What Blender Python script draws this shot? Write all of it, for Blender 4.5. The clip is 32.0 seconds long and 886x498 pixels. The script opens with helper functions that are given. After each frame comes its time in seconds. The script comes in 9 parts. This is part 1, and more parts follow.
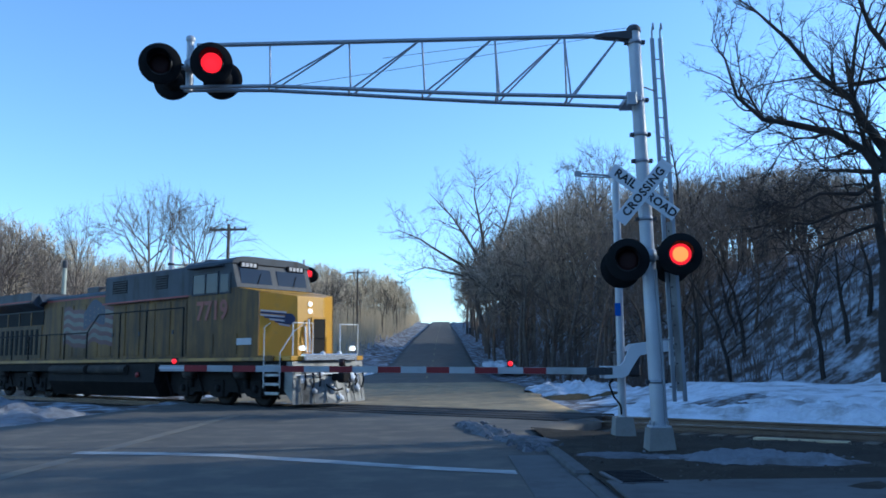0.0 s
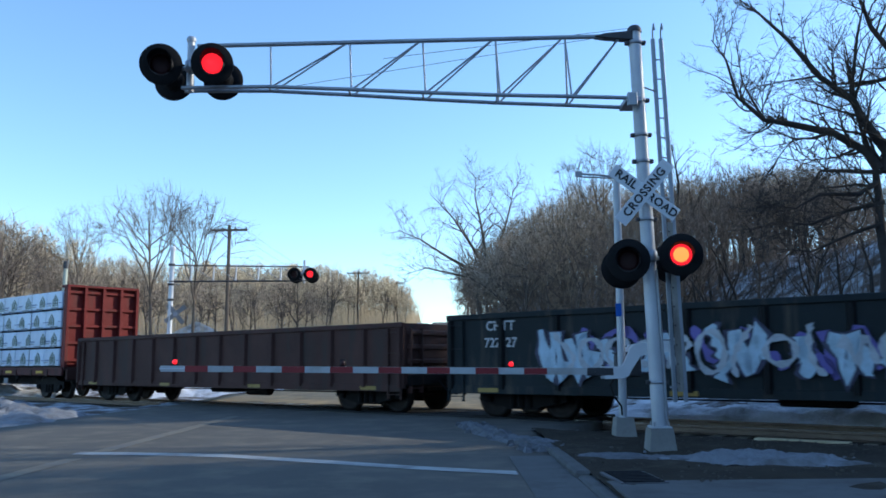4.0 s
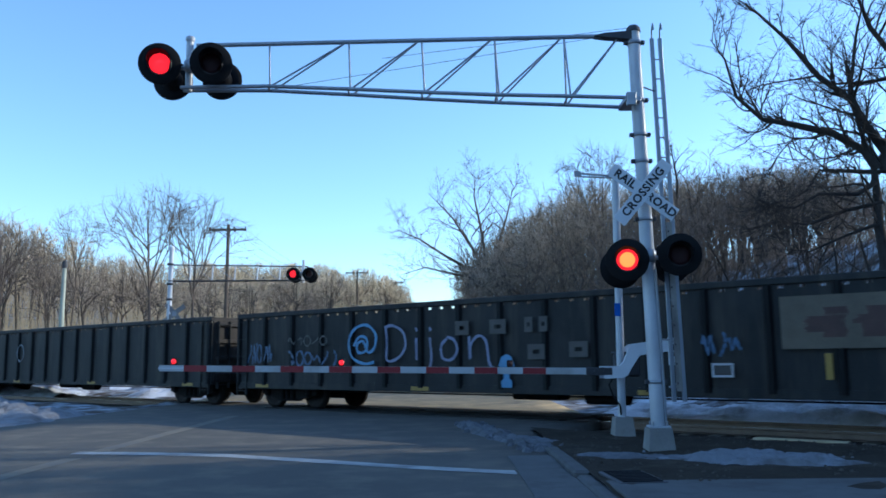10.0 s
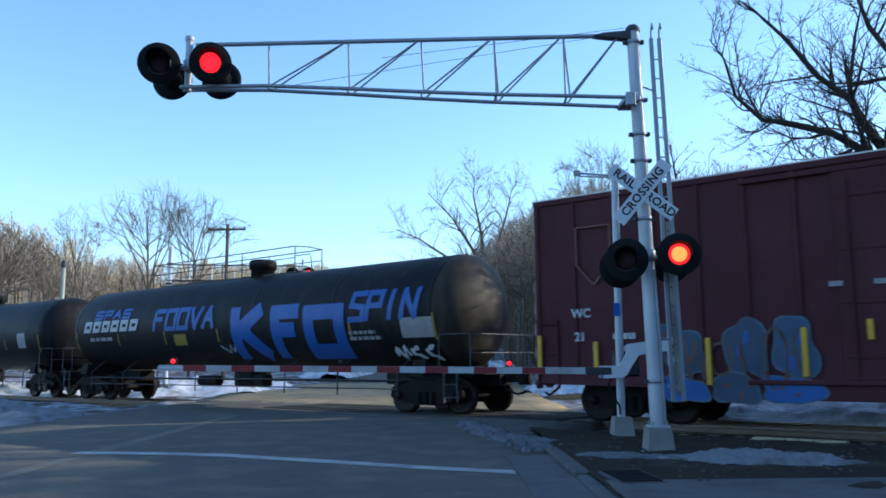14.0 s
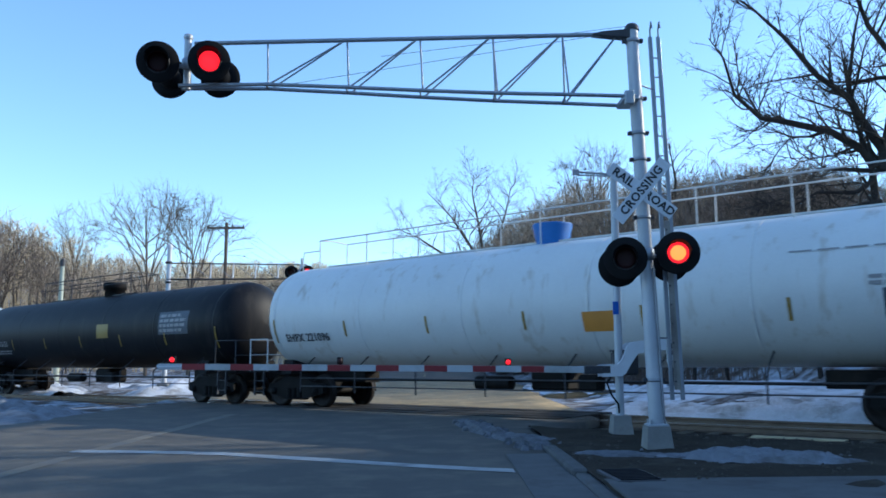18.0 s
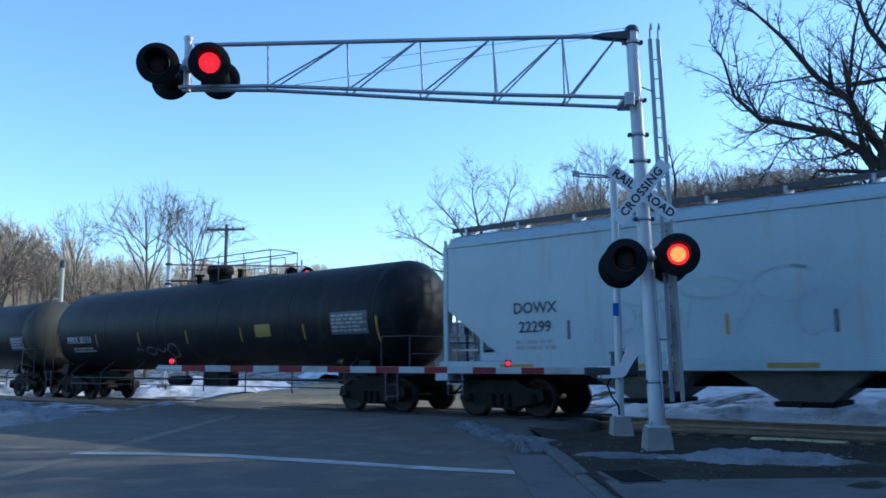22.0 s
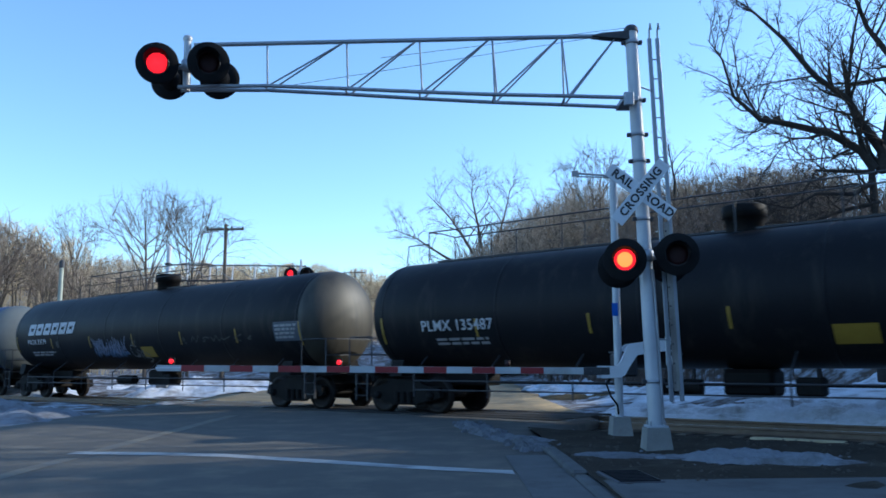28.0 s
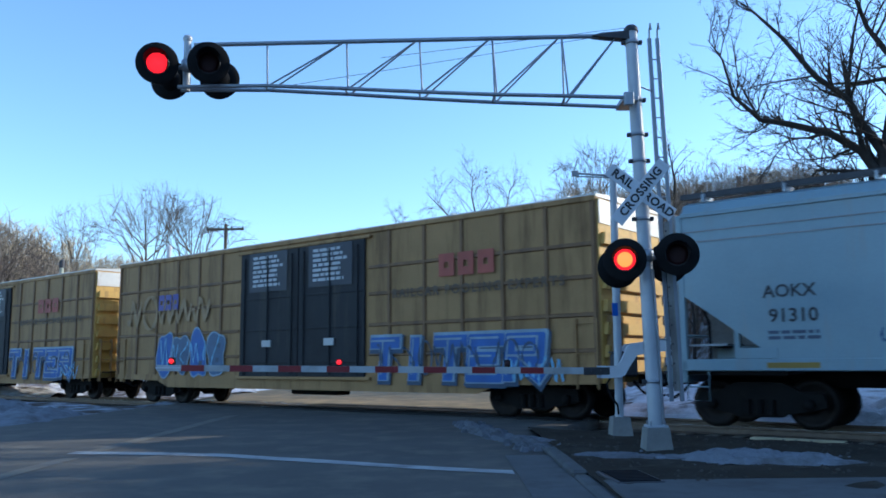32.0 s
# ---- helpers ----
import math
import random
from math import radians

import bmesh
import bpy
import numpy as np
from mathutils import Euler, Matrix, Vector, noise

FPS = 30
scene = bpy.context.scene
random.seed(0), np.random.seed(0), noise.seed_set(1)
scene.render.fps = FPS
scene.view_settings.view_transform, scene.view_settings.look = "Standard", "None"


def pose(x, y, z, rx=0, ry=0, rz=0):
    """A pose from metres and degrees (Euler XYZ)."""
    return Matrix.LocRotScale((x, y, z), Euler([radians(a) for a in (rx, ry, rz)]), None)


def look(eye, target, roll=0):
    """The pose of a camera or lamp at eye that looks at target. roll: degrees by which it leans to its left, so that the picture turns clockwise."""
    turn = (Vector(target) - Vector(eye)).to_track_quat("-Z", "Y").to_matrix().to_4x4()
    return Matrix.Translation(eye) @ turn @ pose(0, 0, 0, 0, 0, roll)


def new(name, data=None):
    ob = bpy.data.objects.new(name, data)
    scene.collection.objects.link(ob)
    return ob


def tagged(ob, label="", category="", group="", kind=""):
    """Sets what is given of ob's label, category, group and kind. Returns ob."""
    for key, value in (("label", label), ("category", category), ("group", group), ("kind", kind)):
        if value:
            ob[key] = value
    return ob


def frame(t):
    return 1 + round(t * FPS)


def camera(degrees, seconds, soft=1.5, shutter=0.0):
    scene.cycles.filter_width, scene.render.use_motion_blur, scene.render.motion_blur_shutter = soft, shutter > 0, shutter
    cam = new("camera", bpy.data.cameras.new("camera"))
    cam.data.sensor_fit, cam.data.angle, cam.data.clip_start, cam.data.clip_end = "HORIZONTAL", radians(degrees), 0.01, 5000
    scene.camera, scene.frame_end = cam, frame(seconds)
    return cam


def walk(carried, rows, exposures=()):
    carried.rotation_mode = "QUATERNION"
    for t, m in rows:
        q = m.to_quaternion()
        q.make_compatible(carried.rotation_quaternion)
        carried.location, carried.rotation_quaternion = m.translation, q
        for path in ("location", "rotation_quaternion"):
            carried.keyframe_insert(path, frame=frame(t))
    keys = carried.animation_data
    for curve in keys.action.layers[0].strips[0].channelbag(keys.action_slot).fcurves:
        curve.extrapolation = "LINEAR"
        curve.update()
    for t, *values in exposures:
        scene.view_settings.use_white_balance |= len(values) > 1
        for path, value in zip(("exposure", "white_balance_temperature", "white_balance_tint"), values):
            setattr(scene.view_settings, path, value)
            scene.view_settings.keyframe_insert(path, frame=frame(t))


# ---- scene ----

# ---------------------------------------------------------------- camera
EYE = Vector((0.0, 0.0, 1.33))
FOC = 1444.43


def aim(dx, dy):
    """Camera pose for a small hand drift (thousandths of a turn across the lens)."""
    yaw, pitch = dx / FOC, radians(7.7704) + dy / FOC
    way = Vector((-math.sin(yaw) * math.cos(pitch), math.cos(yaw) * math.cos(pitch), math.sin(pitch)))
    return look(EYE, EYE + way, -0.571)


cam = camera(56.984, 32.0, soft=1.7, shutter=0.1)
DRIFT = ((0, 1.8, 0), (0.7, 2, 0), (1.5, 3.7, 1), (2.5, 3, 1), (3, 3, 0), (3.5, 3, .7), (5.5, 3, 1), (6, 2.5, 1), (7, 2, 0), (8, 1.7, 0),
         (8.5, 1.3, .7), (9, 1.2, -1), (10, 1.2, .3), (11, 1, 1), (12, 0, 0), (13, 0, 0), (14.5, 0, -.5), (16.5, -1.3, -1.7),
         (17.5, -3, -3), (18, -1.8, -2.7), (19, -1.8, -1.7), (20.5, -1.8, -.3), (22.5, -1.8, 0), (23, -1.8, -1.7), (24, -2.7, -2.7),
         (25, -2.7, -1), (25.5, -3, .5), (27.5, -3, -1.5), (28, -3, -.2), (29, -1.8, 0), (30, -2.5, -1), (31, -3, -.3), (32, -3, -.3))
walk(cam, [(t, aim(a, b)) for t, a, b in DRIFT], [(0.0, -0.17, 4950, 4), (1.1, 0.0, 5250, 4), (2.0, 0.02, 5450, 4), (3.2, 0.04, 5550, 4), (5.8, 0.0, 5250, 4), (12.0, 0.0, 5200, 4), (14.0, 0.13, 5480, 4), (17.5, 0.11, 5430, 4), (19.5, 0.0, 5150, 4), (26.0, 0.0, 5150, 4), (29.0, 0.02, 5300, 4), (32.0, 0.02, 5250, 4)])

# ---------------------------------------------------------------- sun, sky, exposure
SUN_EL, SUN_AZ = 23.0, 13.0            # degrees above the horizon; from +x towards +y
sun_way = Vector((math.cos(radians(SUN_EL)) * math.cos(radians(SUN_AZ)), math.cos(radians(SUN_EL)) * math.sin(radians(SUN_AZ)), math.sin(radians(SUN_EL))))
sun = new("sun", bpy.data.lights.new("sun", "SUN"))
sun.data.energy, sun.data.angle, sun.data.color = 5.0, radians(0.6), (1.0, 0.83, 0.62)
sun.matrix_world = look((0, 0, 60), Vector((0, 0, 60)) - sun_way)
world = bpy.data.worlds.new("sky")
scene.world = world
world.use_nodes = True
wn = world.node_tree.nodes
sky = wn.new("ShaderNodeTexSky")
sky.sky_type, sky.sun_disc = "NISHITA", False
sky.sun_elevation, sky.sun_rotation = radians(SUN_EL), radians(90 - SUN_AZ)
sky.altitude, sky.air_density, sky.dust_density, sky.ozone_density = 200, 1.0, 0.4, 2.0
wn["Background"].inputs["Strength"].default_value = 0.27
world.node_tree.links.new(sky.outputs["Color"], wn["Background"].inputs["Color"])


# ---------------------------------------------------------------- mesh building
class B:
    """Collects vertices and faces of one mesh."""

    def __init__(self):
        self.v, self.f, self.s = [], [], []

    def add(self, verts, faces, smooth=False):
        k = len(self.v)
        self.v.extend(tuple(p) for p in verts)
        self.f.extend(tuple(i + k for i in q) for q in faces)
        self.s.extend([smooth] * len(faces))
        return self

    def box(self, x0, x1, y0, y1, z0, z1, bev=0.0, m=None):
        """A box, with chamfered edges where bev is given."""
        if bev <= 0 or 2.2 * bev > min(x1 - x0, y1 - y0, z1 - z0):
            vs = [(x, y, z) for x in (x0, x1) for y in (y0, y1) for z in (z0, z1)]
            fs = [(0, 1, 3, 2), (4, 6, 7, 5), (0, 4, 5, 1), (2, 3, 7, 6), (0, 2, 6, 4), (1, 5, 7, 3)]
        else:
            vs, idx = [], {}
            for i, x in enumerate((x0, x1)):
                for j, y in enumerate((y0, y1)):
                    for k, z in enumerate((z0, z1)):
                        sx, sy, sz = (bev, -bev)[i], (bev, -bev)[j], (bev, -bev)[k]
                        for a, p in enumerate(((x, y + sy, z + sz), (x + sx, y, z + sz), (x + sx, y + sy, z))):
                            idx[i, j, k, a] = len(vs)
                            vs.append(p)
            g = lambda i, j, k, a: idx[i, j, k, a]
            fs = []
            for i in (0, 1):
                q = [g(i, 0, 0, 0), g(i, 1, 0, 0), g(i, 1, 1, 0), g(i, 0, 1, 0)]
                fs.append(q if i else q[::-1])
                q = [g(0, i, 0, 1), g(0, i, 1, 1), g(1, i, 1, 1), g(1, i, 0, 1)]
                fs.append(q if i else q[::-1])
                q = [g(0, 0, i, 2), g(1, 0, i, 2), g(1, 1, i, 2), g(0, 1, i, 2)]
                fs.append(q if i else q[::-1])
            for i in (0, 1):
                for j in (0, 1):
                    q = [g(i, j, 0, 0), g(i, j, 0, 1), g(i, j, 1, 1), g(i, j, 1, 0)]
                    fs.append(q if (i + j) % 2 else q[::-1])
                    q = [g(i, 0, j, 0), g(i, 1, j, 0), g(i, 1, j, 2), g(i, 0, j, 2)]
                    fs.append(q if (i + j) % 2 == 0 else q[::-1])
                    q = [g(0, i, j, 1), g(1, i, j, 1), g(1, i, j, 2), g(0, i, j, 2)]
                    fs.append(q if (i + j) % 2 else q[::-1])
                    for k in (0, 1):
                        t = [g(i, j, k, 0), g(i, j, k, 1), g(i, j, k, 2)]
                        fs.append(t if (i + j + k) % 2 else t[::-1])
        if m is not None:
            vs = [m @ Vector(p) for p in vs]
        return self.add(vs, fs)

    def tube(self, path, radii, n=8, caps=True, flat=False):
        """A round bar along a path; radii is one number or one for each point."""
        path = [Vector(p) for p in path]
        if not hasattr(radii, "__len__"):
            radii = [radii] * len(path)
        vs, fs = [], []
        up = None
        for i, p in enumerate(path):
            w = (path[min(i + 1, len(path) - 1)] - path[max(i - 1, 0)]).normalized()
            if up is None:
                up = Vector((0, 0, 1)) if abs(w.z) < 0.9 else Vector((1, 0, 0))
            a = w.cross(up).normalized()
            b = a.cross(w).normalized()
            up = b
            for k in range(n):
                c = 2 * math.pi * (k + 0.5) / n
                vs.append(p + (a * math.cos(c) + b * math.sin(c)) * radii[i])
        for i in range(len(path) - 1):
            for k in range(n):
                fs.append((i * n + k, (i + 1) * n + k, (i + 1) * n + (k + 1) % n, i * n + (k + 1) % n))
        self.add(vs, fs, not flat)
        if caps:
            self.add(vs[:n], [tuple(range(n))])
            self.add(vs[-n:], [tuple(range(n))[::-1]])
        return self

    def rod(self, a, b, r, n=6):
        return self.tube((a, b), r, n)

    def lathe(self, profile, n=24, m=None, axis="x"):
        """Turns (along, radius) pairs round an axis through the origin."""
        vs, fs = [], []
        for u, r in profile:
            for k in range(n):
                c = 2 * math.pi * k / n
                p = (u, r * math.cos(c), r * math.sin(c)) if axis == "x" else ((r * math.sin(c), u, r * math.cos(c)) if axis == "y" else (r * math.cos(c), r * math.sin(c), u))
                vs.append(m @ Vector(p) if m is not None else p)
        for i in range(len(profile) - 1):
            for k in range(n):
                fs.append((i * n + k, i * n + (k + 1) % n, (i + 1) * n + (k + 1) % n, (i + 1) * n + k))
        return self.add(vs, fs, True)

    def prism(self, poly, d0, d1, axis="y", m=None):
        """Extrudes a polygon of (a, b) pairs from d0 to d1 along an axis (y: a is x, b is z; x: a is y, b is z; z: a is x, b is y)."""
        put = {"y": lambda a, b, d: (a, d, b), "x": lambda a, b, d: (d, a, b), "z": lambda a, b, d: (a, b, d)}[axis]
        n = len(poly)
        vs = [put(a, b, d0) for a, b in poly] + [put(a, b, d1) for a, b in poly]
        if m is not None:
            vs = [m @ Vector(p) for p in vs]
        fs = [tuple(range(n))[::-1], tuple(range(n, 2 * n))] + [(i, (i + 1) % n, n + (i + 1) % n, n + i) for i in range(n)]
        return self.add(vs, fs)

    def mesh(self, name):
        me = bpy.data.meshes.new(name)
        me.from_pydata([tuple(p) for p in self.v], [], self.f)
        me.polygons.foreach_set("use_smooth", self.s)
        me.update()
        return me


def fix_normals(me):
    bm = bmesh.new()
    bm.from_mesh(me)
    bmesh.ops.recalc_face_normals(bm, faces=bm.faces)
    bm.to_mesh(me)
    bm.free()
    return me


def part(name, b, material, parent=None, label="", m=None, fix=True):
    """Links what a B holds (or a finished mesh) as one object under a thing or a part."""
    me = b
    if isinstance(b, B):
        me = b.mesh(name)
        if fix and len(b.f) < 6000:
            fix_normals(me)
    if material is not None and not me.materials:
        for q in (material if isinstance(material, (list, tuple)) else (material,)):
            me.materials.append(q)
    ob = new(name, me)
    if parent is not None:
        ob.parent = parent
    if m is not None:
        ob.matrix_basis = m
    return tagged(ob, label)


def thing(name, label, category, m=None, group="", kind=""):
    ob = tagged(new(name), label, category, group, kind)
    ob.empty_display_size = 0.2
    if m is not None:
        ob.matrix_basis = m
    return ob


def letters(text, size, material, parent, m, name="lettering", depth=0.002, align="CENTER", label="", spread=1.0, bold=.018):
    """Writing as a thin mesh; the text lies in its xy plane."""
    cu = bpy.data.curves.new(name, "FONT")
    cu.body, cu.size, cu.extrude, cu.align_x, cu.align_y, cu.space_character = text, size, depth, align, "CENTER", spread
    cu.resolution_u, cu.offset = 3, size * bold
    tmp = bpy.data.objects.new(name, cu)
    me = bpy.data.meshes.new_from_object(tmp)
    bpy.data.objects.remove(tmp)
    bpy.data.curves.remove(cu)
    me.materials.clear()
    return part(name, me, material, parent, label, m)


# ---------------------------------------------------------------- materials
def mat(name, color, rough=0.6, metal=0.0, vary=0.25, scale=1.5, grain=40.0, bump=0.15, dirt=None, dirt_amount=0.0, streak=False, spec=0.5, glow=None, power=0.0, rand=0.0, distance=0.01):
    """A surface with broad stains, fine grain and relief; dirt: a second colour in patches or downward streaks."""
    ma = bpy.data.materials.new(name)
    ma.use_nodes = True
    nt = ma.node_tree
    n, l = nt.nodes, nt.links
    bs = n["Principled BSDF"]
    bs.inputs["Roughness"].default_value, bs.inputs["Metallic"].default_value = rough, metal
    bs.inputs["Specular IOR Level"].default_value = spec
    co = n.new("ShaderNodeTexCoord").outputs["Object"]
    big = n.new("ShaderNodeTexNoise")
    big.inputs["Scale"].default_value, big.inputs["Detail"].default_value, big.inputs["Roughness"].default_value = scale, 5, 0.6
    l.new(co, big.inputs["Vector"])
    fine = n.new("ShaderNodeTexNoise")
    fine.inputs["Scale"].default_value, fine.inputs["Detail"].default_value = grain, 3
    l.new(co, fine.inputs["Vector"])
    mul = n.new("ShaderNodeMath")
    mul.operation = "MULTIPLY_ADD"
    l.new(fine.outputs["Fac"], mul.inputs[0])
    mul.inputs[1].default_value = 0.4
    l.new(big.outputs["Fac"], mul.inputs[2])
    ramp = n.new("ShaderNodeMapRange")
    ramp.inputs["From Min"].default_value, ramp.inputs["From Max"].default_value = 0.4, 1.0
    ramp.inputs["To Min"].default_value, ramp.inputs["To Max"].default_value = 1 - vary, 1 + vary
    l.new(mul.outputs[0], ramp.inputs["Value"])
    tint = n.new("ShaderNodeMix")
    tint.data_type, tint.blend_type = "RGBA", "MULTIPLY"
    tint.inputs[0].default_value = 1.0
    tint.inputs[6].default_value = (*color, 1)
    l.new(ramp.outputs[0], tint.inputs[7])
    col = tint.outputs[2]
    if rand:
        info = n.new("ShaderNodeObjectInfo")
        rr = n.new("ShaderNodeMapRange")
        rr.inputs["To Min"].default_value, rr.inputs["To Max"].default_value = 1 - rand, 1 + rand
        l.new(info.outputs["Random"], rr.inputs["Value"])
        t2 = n.new("ShaderNodeMix")
        t2.data_type, t2.blend_type = "RGBA", "MULTIPLY"
        t2.inputs[0].default_value = 1.0
        l.new(col, t2.inputs[6])
        l.new(rr.outputs[0], t2.inputs[7])
        col = t2.outputs[2]
    if dirt is not None:
        mp = n.new("ShaderNodeMapping")
        mp.inputs["Scale"].default_value = (1.7, 1.7, 0.22) if streak else (0.8, 0.8, 0.8)
        l.new(co, mp.inputs["Vector"])
        st = n.new("ShaderNodeTexNoise")
        st.inputs["Scale"].default_value, st.inputs["Detail"].default_value, st.inputs["Roughness"].default_value = 1.6, 6, 0.65
        l.new(mp.outputs[0], st.inputs["Vector"])
        sr = n.new("ShaderNodeMapRange")
        sr.inputs["From Min"].default_value, sr.inputs["From Max"].default_value = 0.62 - 0.25 * dirt_amount, 0.78 - 0.15 * dirt_amount
        sr.inputs["To Max"].default_value = 0.9
        l.new(st.outputs["Fac"], sr.inputs["Value"])
        mx = n.new("ShaderNodeMix")
        mx.data_type = "RGBA"
        l.new(sr.outputs[0], mx.inputs[0])
        l.new(col, mx.inputs[6])
        mx.inputs[7].default_value = (*dirt, 1)
        col = mx.outputs[2]
    l.new(col, bs.inputs["Base Color"])
    if bump:
        bp = n.new("ShaderNodeBump")
        bp.inputs["Strength"].default_value, bp.inputs["Distance"].default_value = bump, distance
        l.new(mul.outputs[0], bp.inputs["Height"])
        l.new(bp.outputs[0], bs.inputs["Normal"])
    if glow is not None:
        bs.inputs["Emission Color"].default_value = (*glow, 1)
        bs.inputs["Emission Strength"].default_value = power
    return ma


M = {}
M["galv"] = mat("galvanised_steel", (0.3, 0.32, 0.35), 0.42, 0.55, 0.15, 2, 60, 0.08)
M["silver"] = mat("aluminium_paint", (0.42, 0.44, 0.47), 0.45, 0.2, 0.12, 2, 70, 0.08, dirt=(0.3, 0.27, 0.24), dirt_amount=0.2, streak=True)
M["black"] = mat("black_paint", (0.012, 0.012, 0.013), 0.75, 0, 0.3, 2, 60, 0.08, spec=0.12)
M["steel_dark"] = mat("dark_steel", (0.05, 0.05, 0.055), 0.55, 0.3, 0.3, 3, 60, 0.15)
M["concrete"] = mat("old_concrete", (0.24, 0.235, 0.22), 0.9, 0, 0.25, 2, 60, 0.5, dirt=(0.18, 0.16, 0.14), dirt_amount=0.4, spec=0.12)
M["white"] = mat("white_sheeting", (0.6, 0.62, 0.65), 0.4, 0, 0.06, 3, 50, 0.04, dirt=(0.45, 0.44, 0.42), dirt_amount=0.1, streak=True)
M["arm_white"] = mat("dull_white_sheeting", (0.44, 0.46, 0.47), 0.45, 0, 0.1, 3, 50, 0.04, dirt=(0.26, 0.25, 0.23), dirt_amount=0.35)
M["red_sheet"] = mat("red_sheeting", (0.2, 0.014, 0.018), 0.4, 0, 0.15, 3, 50, 0.04)
M["sign_back"] = mat("bare_sign_metal", (0.2, 0.2, 0.2), 0.5, 0.3, 0.2, 3, 50, 0.04)
M["ink"] = mat("black_letter", (0.01, 0.01, 0.012), 0.6, 0, 0.1, 3, 50, 0.0)
M["lit"] = mat("red_lamp_lit", (0.5, 0.01, 0.005), 0.3, 0, 0.1, 90, 200, 0, glow=(1.0, 0.012, 0.022), power=1.5)
M["lit_hot"] = mat("red_lamp_lit_bright", (0.6, 0.05, 0.01), 0.3, 0, 0.1, 90, 200, 0, glow=(1.0, 0.2, 0.035), power=2.2)
M["unlit"] = mat("red_lens_dark", (0.03, 0.004, 0.005), 0.6, 0, 0.2, 60, 200, 0.2)
M["blue_sign"] = mat("blue_sign", (0.02, 0.1, 0.45), 0.5, 0, 0.1, 3, 50, 0)
M["snow"] = mat("old_snow", (0.62, 0.64, 0.68), 0.7, 0, 0.2, 1.6, 11, 1.0, dirt=(0.17, 0.15, 0.13), dirt_amount=0.62, distance=0.08)
M["dirty_snow"] = mat("dirty_roadside_snow", (0.19, 0.2, 0.22), 0.75, 0, 0.25, 2.0, 14, 0.9, dirt=(0.08, 0.072, 0.065), dirt_amount=0.5, distance=0.06, spec=0.12)
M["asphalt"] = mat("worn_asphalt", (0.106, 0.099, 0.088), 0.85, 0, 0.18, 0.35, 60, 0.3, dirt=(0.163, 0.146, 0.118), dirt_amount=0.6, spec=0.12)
# tan and paler than the near road: sunlight put into its colour
M["asphalt_pale"] = mat("sunlit_dusty_asphalt", (0.245, 0.2, 0.128), 0.88, 0, 0.25, 0.35, 60, 0.4, dirt=(0.43, 0.335, 0.195), dirt_amount=0.55, spec=0.1)
M["paint_line"] = mat("worn_white_line", (0.36, 0.36, 0.35), 0.75, 0, 0.15, 3, 60, 0.3, dirt=(0.13, 0.13, 0.128), dirt_amount=0.6)
M["dead_grass"] = mat("dead_grass_and_dirt", (0.11, 0.085, 0.045), 0.95, 0, 0.4, 2, 25, 0.8, dirt=(0.04, 0.034, 0.025), dirt_amount=0.45, distance=0.04, spec=0.1)
M["dirt"] = mat("frozen_dirt", (0.034, 0.028, 0.02), 0.95, 0, 0.35, 1.5, 20, 0.8, dirt=(0.075, 0.065, 0.05), dirt_amount=0.25, distance=0.04, spec=0.12)
M["ballast"] = mat("dark_ballast", (0.04, 0.034, 0.028), 0.95, 0, 0.4, 3, 18, 1.0, dirt=(0.09, 0.075, 0.06), dirt_amount=0.2, distance=0.06, spec=0.12)
M["tie"] = mat("weathered_timber", (0.13, 0.11, 0.085), 0.9, 0, 0.3, 4, 40, 0.4, rand=0.2, spec=0.12)
M["rail"] = mat("rail_steel", (0.16, 0.12, 0.09), 0.5, 0.7, 0.3, 4, 60, 0.2)
M["rail_top"] = mat("polished_railhead", (0.6, 0.6, 0.62), 0.25, 1.0, 0.1, 4, 60, 0.05)
M["bark"] = mat("grey_bark", (0.095, 0.079, 0.065), 0.95, 0, 0.35, 3, 14, 0.8, rand=0.15, distance=0.03, spec=0.12)
M["bark_dark"] = mat("dark_bark", (0.045, 0.04, 0.036), 0.95, 0, 0.35, 3, 14, 0.8, distance=0.03, spec=0.12)
M["twig"] = mat("brown_twigs", (0.27, 0.205, 0.14), 0.9, 0, 0.3, 0.6, 8, 0, rand=0.22, spec=0.12)
# pale tan: sun on the left woods is put into this colour
M["twig_tan"] = mat("sunlit_tan_twigs", (0.55, 0.44, 0.28), 0.9, 0, 0.3, 0.4, 8, 0, rand=0.22, spec=0.12)
M["ice"] = mat("grey_road_ice", (0.13, 0.135, 0.148), 0.6, 0, 0.35, 3.0, 16, 0.9, dirt=(0.06, 0.055, 0.05), dirt_amount=0.5, distance=0.05, spec=0.12)
M["guard"] = mat("weathered_guard", (0.3, 0.29, 0.26), 0.75, 0.1, 0.3, 3, 40, 0.2, dirt=(0.08, 0.06, 0.05), dirt_amount=0.5, streak=True)
M["pole_wood"] = mat("pole_timber", (0.12, 0.09, 0.065), 0.9, 0, 0.25, 3, 30, 0.3)
M["pole_green"] = mat("weathered_pole", (0.4, 0.42, 0.34), 0.85, 0, 0.2, 2, 30, 0.2)

# ---------------------------------------------------------------- plan: road, track, ground
YAW = 38.945                                   # the track's turn against the picture plane
TD = Vector((math.cos(radians(YAW)), -math.sin(radians(YAW)), 0))      # the way the train goes
TN = Vector((math.sin(radians(YAW)), math.cos(radians(YAW)), 0))       # square to it, away from the road user
TC = 16.827                                    # from the eye to the middle of the track
ROAD_X, ROAD_W = -1.2, 8.0


def interp(x, xs, ys):
    return float(np.interp(x, xs, ys))


def smooth(a, b, x):
    t = min(1, max(0, (x - a) / (b - a)))
    return t * t * (3 - 2 * t)


